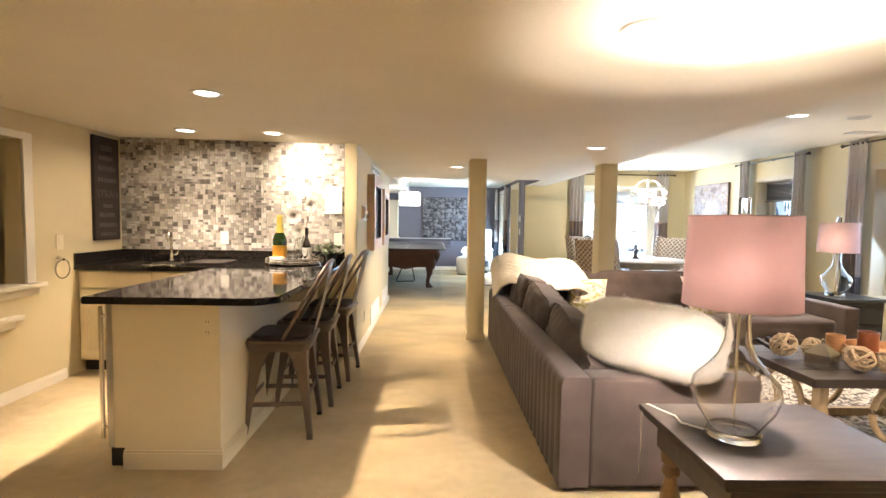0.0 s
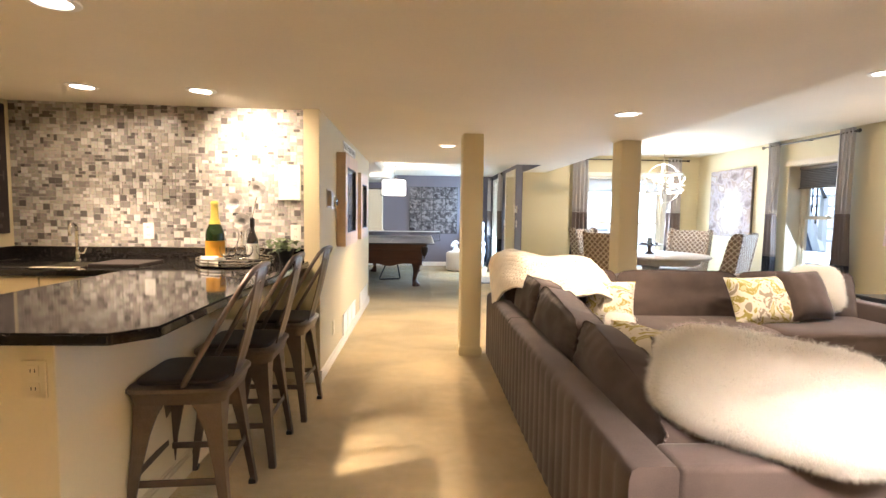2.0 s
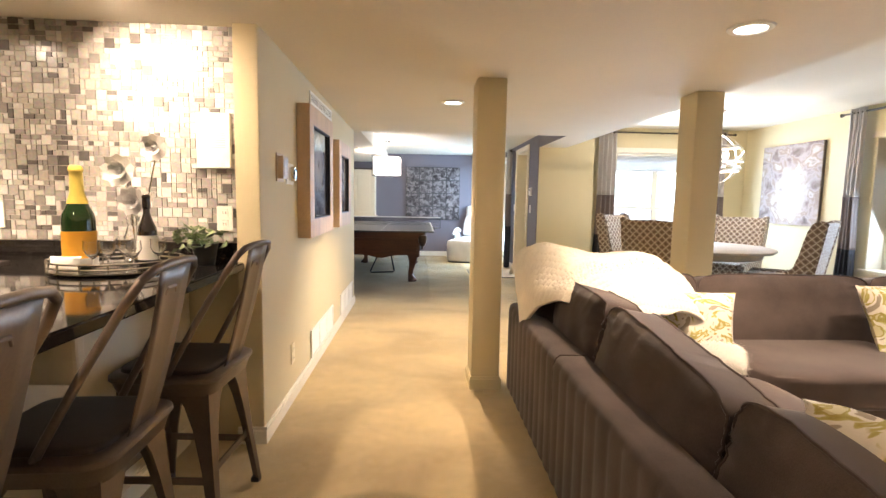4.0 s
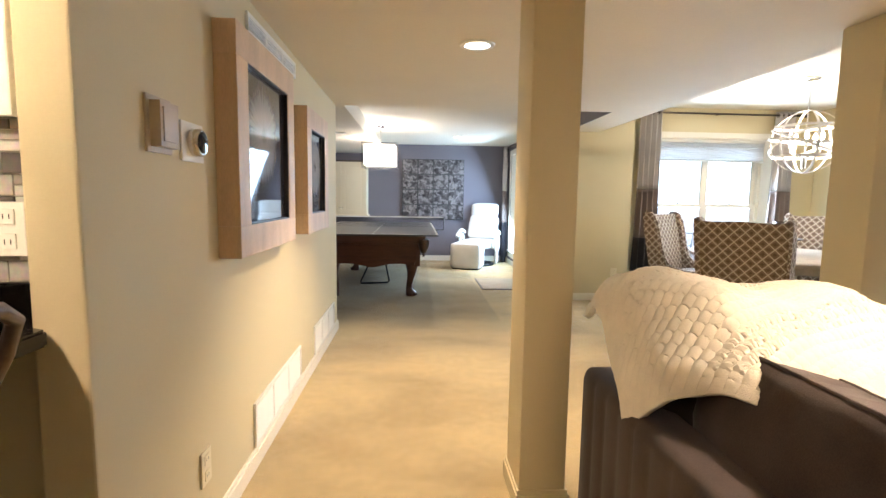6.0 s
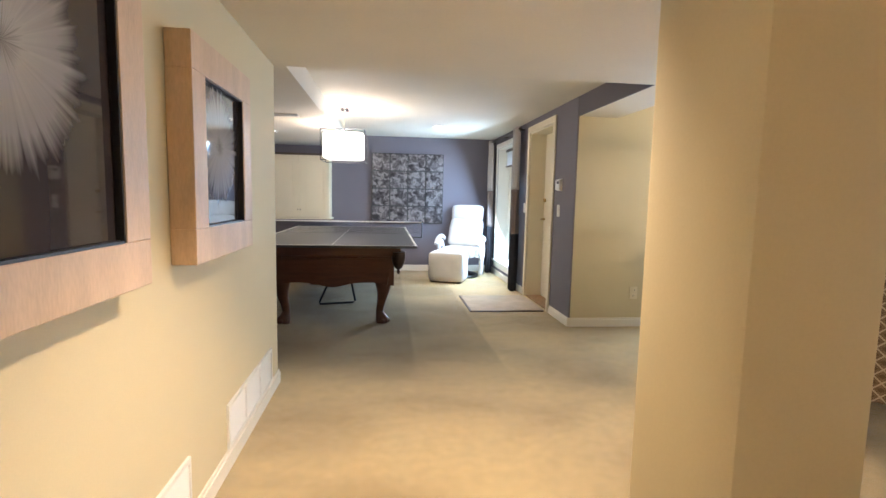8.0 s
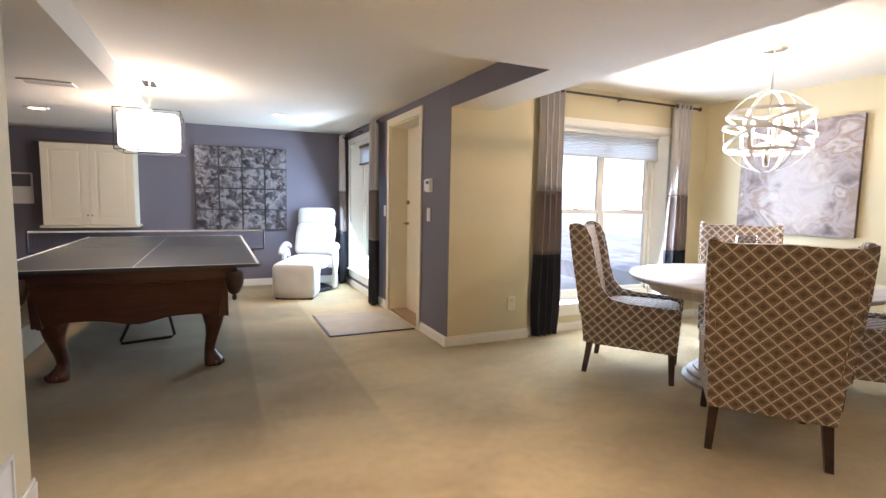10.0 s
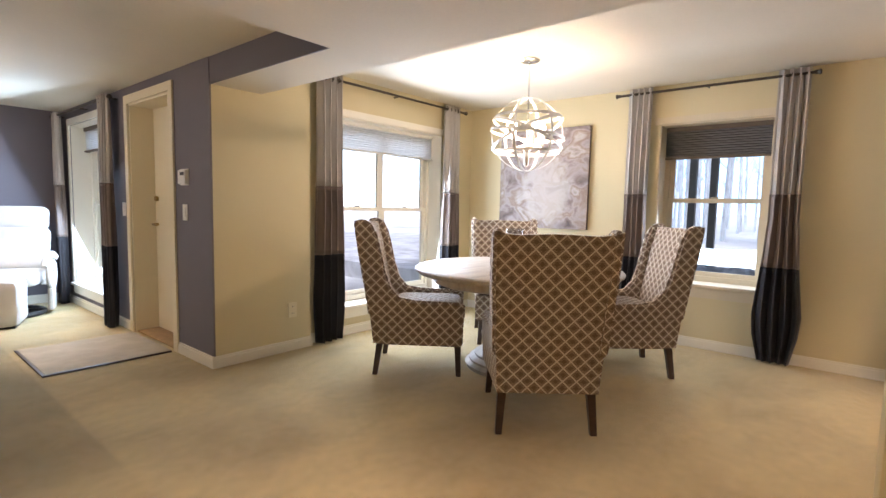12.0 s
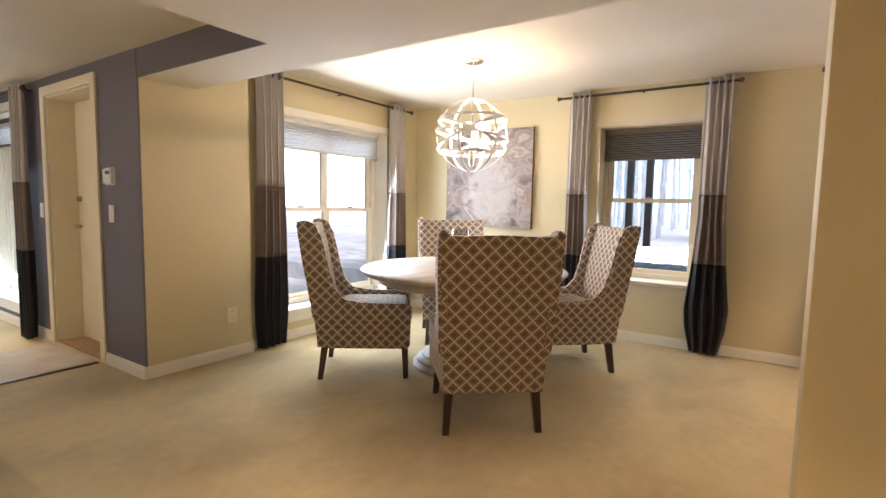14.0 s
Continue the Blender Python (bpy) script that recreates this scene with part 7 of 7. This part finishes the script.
part("photo", box(B(), -2.08, -1.88, FAR - 0.008, FAR - 0.0062, 1.30, 1.44), M_DARKGREY, cl)

pa = thing("panel_artwork", "four-by-four grid of dark glossy marbled art tiles", "wall art")
M_PANEL = blotch_mat("marbled_dark_panel", ((0.34, (0.035, 0.03, 0.031)), (0.46, (0.085, 0.075, 0.076)), (0.54, (0.15, 0.137, 0.137)), (0.62, (0.24, 0.222, 0.22)), (0.74, (0.10, 0.075, 0.055))), 12, 0.10, 0.9, 0.2, 12)
ax0, ax1, az0, az1 = -0.17, 0.98, 0.775, 1.895
part("backing", box(B(), ax0, ax1, FAR - 0.02, FAR - 0.002, az0, az1), M_BLACK, pa)
pw, ph = (ax1 - ax0) / 4, (az1 - az0) / 4
for i in range(4):
    for j in range(4):
        part("panel", box(B(), ax0 + i * pw + 0.009, ax0 + (i + 1) * pw - 0.009, FAR - 0.038, FAR - 0.0205, az0 + j * ph + 0.009, az0 + (j + 1) * ph - 0.009, 0.003), M_PANEL, pa)

gp = thing("game_pendant", "white drum pendant in a square dark wire frame, lit", "pendant light")
GX, GY = -0.40, 10.12
part("canopy", box(B(), GX - 0.05, GX + 0.05, GY - 0.13, GY + 0.13, GAME - 0.026, GAME - 0.001, 0.004), M_CHROME, gp)
for dy in (-0.04, 0.04):
    part("rod", tube(B(), [(GX, GY + dy, GAME - 0.02), (GX, GY + dy, 1.90)], 0.004, 8), M_CHROME, gp)
M_DRUM = mat("white_glass_drum", (0.85, 0.83, 0.78), 0.5, vary=0.02, bump=0)
t_, b_ = chain(M_DRUM)
b_.inputs["Emission Color"].default_value, b_.inputs["Emission Strength"].default_value = (1.0, 0.93, 0.82, 1), 2.2
dm = B()
ring_o = []
hw = 0.215
for z in (1.60, 1.62, 1.86, 1.88):
    h = hw - (0.02 if z in (1.60, 1.88) else 0.0)
    ring = []
    for cx, cy, a0 in ((1, 1, 0), (-1, 1, 90), (-1, -1, 180), (1, -1, 270)):
        for k in range(6):
            a = radians(a0 + 18 * k)
            ring.append(dm.verts.new((GX + cx * (h - 0.07) + 0.07 * math.cos(a), GY + cy * (h - 0.07) + 0.07 * math.sin(a), z)))
    ring_o.append(ring)
for p, q in zip(ring_o, ring_o[1:]):
    for k in range(24):
        dm.faces.new((p[k], p[(k + 1) % 24], q[(k + 1) % 24], q[k]))
dm.faces.new(ring_o[0][::-1])
o = part("shade", dm, M_DRUM, gp, "glowing white rounded-square shade", True)
o.visible_shadow = False
wf = B()
c4 = [(-0.23, -0.23), (0.23, -0.23), (0.23, 0.23), (-0.23, 0.23)]
for z in (1.58, 1.90):
    for k in range(4):
        a, b = c4[k], c4[(k + 1) % 4]
        tube(wf, [(GX + a[0], GY + a[1], z), (GX + b[0], GY + b[1], z)], 0.004, 6)
for a in c4:
    tube(wf, [(GX + a[0], GY + a[1], 1.58), (GX + a[0], GY + a[1], 1.90)], 0.004, 6)
tube(wf, [(GX, GY - 0.23, 1.90), (GX, GY + 0.23, 1.90)], 0.005, 6)
part("wire_frame", wf, M_BLACK, gp, "thin dark metal frame")

# recliner with ottoman
rc = thing("recliner", "white leather swivel recliner with round arms", "armchair", "", (1.22, 12.08, 0), -24)
part("seat", puff(B(), 0, -0.06, 0.38, 0.54, 0.58, 0.15, 6, 8, 0.03), M_LEATHER, rc, smooth=True)
part("backrest", puff(B(), 0, 0.27, 0.66, 0.54, 0.13, 0.46, 6, 10, 0.04, 3, 0, -18), M_LEATHER, rc, smooth=True)
part("headrest", puff(B(), 0, 0.365, 0.965, 0.50, 0.13, 0.25, 6, 10, 0.04, 5, 0, -16), M_LEATHER, rc, "", True)
for sx in (-1, 1):
    # a padded arch over a bentwood disc with a round hole
    arch = [(sx * 0.33, 0.20 - 0.44 * f, 0.50 + 0.105 * math.sin(math.pi * min(1.0, 0.12 + 0.88 * f)) ** 0.8) for f in [k / 14 for k in range(15)]]
    part("armrest", tube(B(), arch, [0.022] + [0.034] * 13 + [0.026], 10), M_LEATHER, rc, "padded white arched arm", True)
    dsc = lathe(B(), [(0.055, -0.018), (0.15, -0.018), (0.158, 0.0), (0.15, 0.018), (0.055, 0.018), (0.05, 0.0), (0.055, -0.018)], 0, 0, 0, 32, False)
    bmesh.ops.transform(dsc, matrix=pose(sx * 0.33, 0.02, 0.40, 0, 90, 0), verts=dsc.verts)
    part("arm_disc", dsc, M_LEATHER, rc, "round white arm side with a hole", True)
    part("arm_bracket", box(B(), sx * 0.25, sx * 0.315, -0.06, 0.06, 0.30, 0.35, 0.006), M_CHROME, rc)
    part("side_foot", box(B(), sx * 0.30, sx * 0.35, -0.05, 0.09, 0.03, 0.27, 0.02), M_LEATHER, rc)
part("column", lathe(B(), [(0.04, 0.05), (0.04, 0.31)], 0, -0.05, 0, 16), M_BLACK, rc)
part("base_ring", tube(B(), [(0.27 * math.cos(a), -0.05 + 0.27 * math.sin(a), 0.026) for a in [k * math.tau / 32 for k in range(32)]], 0.025, 8, True), M_BLACK, rc, smooth=True)
part("base_bar", box(B(), -0.27, 0.27, -0.08, -0.02, 0.02, 0.06, 0.006), M_BLACK, rc)
fo = thing("ottoman", "square white leather ottoman before the recliner", "ottoman", "", (0.97, 11.58, 0), -20)
part("cushion", puff(B(), 0, 0, 0.225, 0.52, 0.42, 0.43, 9, 9, 0.02), M_LEATHER, fo, smooth=True)
part("base", box(B(), -0.22, 0.22, -0.17, 0.17, 0, 0.03), M_BLACK, fo)

# ---- outside ----
# ground tones raised so that they read near white through the panes
M_GROUND = blotch_mat("pale_leaf_litter", ((0.35, (0.50, 0.51, 0.54)), (0.5, (0.66, 0.68, 0.72)), (0.65, (0.78, 0.80, 0.84))), 2.0, 0.95, 1.0, 0.6)
g = structure("ground", box(B(), EAST + 0.32, 60, -30, 60, -0.2, 0.30), M_GROUND, "pale ground outside", "ground")
g2 = structure("ground_patio", box(B(), PIERX + 0.4, EAST + 0.32, WINWALL + 0.32, 60, -0.2, 0.05), mat("pale_patio_stone", (0.74, 0.76, 0.78), 0.8, vary=0.15, scale=2, bump=0.3), "pale patio outside the dining window", "ground")
M_POST = mat("dark_deck_post", (0.05, 0.055, 0.06), 0.7, vary=0.2, bump=0.2)
M_DECK = mat("painted_deck_wood", (0.50, 0.56, 0.60), 0.6, vary=0.12, scale=3, bump=0.1)
for x, y in ((6.25, 6.98), (6.25, 6.77), (6.6, 4.6)):
    t = thing("deck_post", "dark wooden deck post outside the window", "post", "deck posts")
    part("shaft", box(B(), x - 0.035, x + 0.035, y - 0.035, y + 0.035, 0.0, 3.0), M_POST, t)
ds = thing("deck_stair", "painted outdoor deck stair with baluster railing", "stairs")
part("stringer", slab(B(), [(0, 0), (3.6, 0), (3.6, 0.06), (0, 0.06)], 0, 0.28), M_DECK, ds)
ds.children[0].matrix_local = pose(6.3, 8.0, 0.55, 0, -32, 62)
for k in range(9):
    d = 0.36 * k + 0.2
    c, s = math.cos(radians(62)) * math.cos(radians(32)), math.sin(radians(62)) * math.cos(radians(32))
    part("tread", box(B(), -0.14, 0.14, -0.9, 0.0, -0.02, 0.02), M_DECK, ds).matrix_local = pose(6.3 + d * c, 8.0 + d * s, 0.62 + d * math.sin(radians(32)), 0, 0, 62)
    part("baluster", box(B(), -0.012, 0.012, -0.012, 0.012, 0, 0.85), M_POST, ds).matrix_local = pose(6.3 + d * c, 8.03 + d * s, 0.75 + d * math.sin(radians(32)), 0, 0, 62)
part("under_panel", slab(B(), [(0, 0), (3.4, 0), (3.4, 2.1), (0, 0.02)], -0.02, 0.02), mat("slate_blue_boards", (0.06, 0.09, 0.15), 0.7, vary=0.2, bump=0.2, stretch=(1, 8, 1)), ds, "slate blue boarding under the stair")
ds.children[-1].matrix_local = pose(6.32, 8.03, 0.30, 0, 0, 62) @ pose(0, 0, 0, 90, 0, 0)
for sx_ in (6.36, 7.4):
    part("newel", box(B(), sx_ - 0.04, sx_ + 0.04, 8.06 + (sx_ - 6.36) * 1.88, 8.14 + (sx_ - 6.36) * 1.88, 0.30, 1.65 + (sx_ - 6.36) * 1.3), M_DECK, ds)
part("handrail", tube(B(), [(6.3, 8.03, 1.60), (6.3 + 3.4 * math.cos(radians(62)) * math.cos(radians(32)), 8.03 + 3.4 * math.sin(radians(62)) * math.cos(radians(32)), 1.60 + 3.4 * math.sin(radians(32)))], 0.025, 8), M_POST, ds)
# bark toned pale blue so the trunks stay faint against the bright backdrop
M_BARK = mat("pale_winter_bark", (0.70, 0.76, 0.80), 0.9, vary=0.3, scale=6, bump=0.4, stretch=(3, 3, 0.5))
random.seed(11)


def bare_tree(x, y, h, r):
    t = thing("bare_tree", "slender leafless winter tree", "tree", "bare trees")
    bm = B()
    lx, ly = random.uniform(-0.3, 0.3), random.uniform(-0.3, 0.3)
    gz = 0.2 + 0.5 * max(0.0, (x - 9.0) / 31.0) ** 1.2
    pts = [(x + lx * f, y + ly * f, gz + h * f) for f in (0, 0.25, 0.5, 0.75, 1)]
    tube(bm, pts, [r, r * 0.85, r * 0.65, r * 0.4, r * 0.12], 8)
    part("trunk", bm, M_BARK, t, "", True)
    bm = B()
    for k in range(10):
        f = random.uniform(0.15, 0.95)
        a = random.uniform(0, 6.28)
        L = h * random.uniform(0.12, 0.28)
        p = Vector((x + lx * f, y + ly * f, gz + h * f))
        q = p + Vector((math.cos(a) * L * 0.6, math.sin(a) * L * 0.6, L * 0.7))
        w = p.lerp(q, 0.5) + Vector((0, 0, -0.05 * L))
        tube(bm, [p, w, q], [r * 0.35 * (1 - f * 0.6), r * 0.22, r * 0.06], 5)
        for u in range(3):
            a2 = a + random.uniform(-1, 1)
            e = w.lerp(q, random.random())
            tube(bm, [e, e + Vector((math.cos(a2), math.sin(a2), 0.9)) * L * 0.3], [r * 0.12, r * 0.03], 4)
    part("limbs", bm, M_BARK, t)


for k in range(120):
    bare_tree(random.uniform(11, 26), random.uniform(2, 15), random.uniform(6, 10), random.uniform(0.03, 0.075))


def bank(name, x0, x1, y0, y1, axis, label):
    bm = B()
    nx_, ny_ = 40, 60
    rows = []
    for j in range(ny_ + 1):
        row = []
        for i in range(nx_ + 1):
            x, y = x0 + (x1 - x0) * i / nx_, y0 + (y1 - y0) * j / ny_
            f = (i / nx_ if axis == "x" else j / ny_)
            row.append(bm.verts.new((x, y, 0.28 + 0.5 * f ** 1.2 + 0.5 * f * noise.noise(Vector((x * 0.3, y * 0.3, 0))))))
        rows.append(row)
    for a, b in zip(rows, rows[1:]):
        for i in range(nx_):
            bm.faces.new((a[i], a[i + 1], b[i + 1], b[i]))
    structure(name, bm, M_BANK, label, "ground", True)


# bank tones raised in the same way, close to white
M_BANK = blotch_mat("near_white_bank", ((0.35, (0.76, 0.79, 0.82)), (0.5, (0.82, 0.85, 0.88)), (0.7, (0.86, 0.88, 0.90))), 0.6, 0.95, 1.0, 0.5)
bank("ground_bank_east", 9.0, 40.0, -25.0, 40.0, "x", "pale wooded bank beyond the windows")
bank("ground_bank_north", -10.0, 9.0, 15.0, 45.0, "y", "pale bank beyond the patio")
# panels that glow in place of the far view, hazy blue to the east
bkd = structure("backdrop", box(B(), 60, 60.2, -40, 80, -1, 30), M_WOODHAZE, "glowing panel with the hazy blue winter distance in its colour", "backdrop")
bkd2 = structure("backdrop_north", box(B(), -30, 60, 60, 60.2, -1, 30), M_SKYPANEL, "pale winter sky beyond the patio", "backdrop")


bed = thing("planting_bed", "blue-grey mounded planting bed under the window", "planting bed")
bm = B()
rows = [[bm.verts.new((5.35 + 1.3 * i / 26, 4.5 + 4.0 * j / 70, 0.29 + 0.28 * max(0.0, math.sin(math.pi * i / 26)) ** 0.5 + 0.07 * noise.noise(Vector((i * 0.5, j * 0.5, 0))) + 0.04 * random.random())) for i in range(27)] for j in range(71)]
for a, b in zip(rows, rows[1:]):
    for i in range(26):
        bm.faces.new((a[i], a[i + 1], b[i + 1], b[i]))
part("mound", bm, mat("blue_grey_ground_cover", (0.22, 0.27, 0.34), 0.9, vary=0.4, scale=8, bump=0.6), bed)


def patio_chair(x, y, rz):
    t = thing("patio_chair", "white metal patio chair with slatted seat", "chair", "patio chairs", (x, y, 0.05), rz)
    for sx in (-0.24, 0.24):
        part("side_frame", tube(B(), [(sx, 0.25, 0), (sx, 0.22, 0.42), (sx, 0.24, 0.62), (sx, -0.22, 0.62), (sx, -0.25, 0.0)], 0.014, 8), M_DECK, t, smooth=True)
    for k in range(6):
        part("seat_slat", box(B(), -0.23, 0.23, -0.2 + k * 0.075, -0.145 + k * 0.075, 0.41, 0.425), M_DECK, t)
    for k in range(5):
        part("back_slat", box(B(), -0.23, 0.23, -0.26 - 0.03 * k, -0.245 - 0.03 * k, 0.50 + k * 0.09, 0.56 + k * 0.09), M_DECK, t)


patio_chair(3.2, 10.9, 150)
patio_chair(4.3, 11.2, 210)

# ---- mosaic tiles on the bar wall (last) ----
random.seed(5)
CELL = 0.0238
TX0, TZ0 = WEST + 0.004, 1.002
NXT, NZT = int((-0.744 - TX0) / CELL), int((SOFFIT + 0.07 - TZ0) / CELL)


def tile_mat():
    m = bpy.data.materials.new("glass_stone_mosaic")
    m.use_nodes = True
    t, b = chain(m)
    oi, ge = t.nodes.new("ShaderNodeObjectInfo"), t.nodes.new("ShaderNodeNewGeometry")
    v = math_node(t, "FRACT", math_node(t, "ADD", oi.outputs["Random"], ge.outputs["Random Per Island"]))
    col = ramp_node(t, v, ((0.0, (0.50, 0.475, 0.43)), (0.22, (0.42, 0.385, 0.335)), (0.40, (0.30, 0.275, 0.245)), (0.58, (0.60, 0.58, 0.545)), (0.70, (0.20, 0.18, 0.16)), (0.80, (0.35, 0.305, 0.25)), (0.90, (0.10, 0.085, 0.075))), "CONSTANT")
    co2 = t.nodes.new("ShaderNodeTexCoord")
    nz2 = t.nodes.new("ShaderNodeTexNoise")
    nz2.inputs["Scale"].default_value = 60
    t.links.new(co2.outputs["Object"], nz2.inputs["Vector"])
    mm = t.nodes.new("ShaderNodeMix")
    mm.data_type, mm.blend_type = "RGBA", "OVERLAY"
    mm.inputs["Factor"].default_value = 0.35
    t.links.new(col, mm.inputs["A"])
    t.links.new(nz2.outputs["Color"], mm.inputs["B"])
    hs = t.nodes.new("ShaderNodeHueSaturation")
    hs.inputs["Saturation"].default_value = 0.75
    t.links.new(mm.outputs["Result"], hs.inputs["Color"])
    t.links.new(hs.outputs[0], b.inputs["Base Color"])
    t.links.new(math_node(t, "ADD", math_node(t, "MULTIPLY", v, 0.25), 0.10), b.inputs["Roughness"])
    return m


M_TILE = tile_mat()
backs = structure("backsplash", box(B(), WEST + 0.003, -0.742, BARWALL - 0.0055, BARWALL - 0.0005, 1.001, SOFFIT + 0.09), mat("grey_grout", (0.42, 0.39, 0.35), 0.9, vary=0.1, bump=0.2), "grey and beige glass mosaic on the bar wall", "backsplash")
taken = [[False] * NZT for _ in range(NXT)]
cells = []
for i in range(NXT):
    for j in range(NZT):
        if taken[i][j]:
            continue
        opts = [(1, 1), (1, 2), (2, 1), (2, 2), (2, 1), (2, 2), (1, 1)]
        random.shuffle(opts)
        for a, b in opts:
            if i + a <= NXT and j + b <= NZT and not any(taken[i + p][j + q] for p in range(a) for q in range(b)):
                break
        for p in range(a):
            for q in range(b):
                taken[i + p][j + q] = True
        cells.append((i, j, a, b))
GAP = 0.0012


def tile_quads(x0, x1, z0, z1, y):
    e = 0.0008
    yb = BARWALL - 0.0055
    vv = [(x0, yb, z0), (x1, yb, z0), (x1, yb, z1), (x0, yb, z1), (x0 + e, y, z0 + e), (x1 - e, y, z0 + e), (x1 - e, y, z1 - e), (x0 + e, y, z1 - e)]
    return vv, [(4, 5, 6, 7), (0, 1, 5, 4), (1, 2, 6, 5), (2, 3, 7, 6), (3, 0, 4, 7)]


cells.sort(key=lambda c: -c[0])
shapes = {}
for a in (1, 2):
    for b in (1, 2):
        me = bpy.data.meshes.new("tile")
        vv, ff = tile_quads(GAP, a * CELL - GAP, GAP, b * CELL - GAP, BARWALL - 0.010)
        me.from_pydata([(x, y - BARWALL, z) for x, y, z in vv], [], ff)
        me.materials.append(M_TILE)
        shapes[(a, b)] = me
for i, j, a, b in cells[:300]:
    o = new("tile", shapes[(a, b)])
    o.parent = backs
    o.matrix_local = pose(TX0 + i * CELL, BARWALL + random.uniform(-0.0008, 0.0008), TZ0 + j * CELL, random.uniform(-0.5, 0.5), 0, random.uniform(-0.6, 0.6))
verts, faces = [], []
for i, j, a, b in cells[300:]:
    vv, ff = tile_quads(TX0 + i * CELL + GAP, TX0 + (i + a) * CELL - GAP, TZ0 + j * CELL + GAP, TZ0 + (j + b) * CELL - GAP, BARWALL - 0.010 + random.uniform(-0.0008, 0.0008))
    n0 = len(verts)
    verts += vv
    faces += [tuple(n0 + q for q in f) for f in ff]
me = bpy.data.meshes.new("mosaic_tiles")
me.from_pydata(verts, [], faces)
me.materials.append(M_TILE)
o = new("mosaic_field", me)
o.parent = backs
tagged(o, "small mixed grey and beige mosaic tiles", kind="stuff")
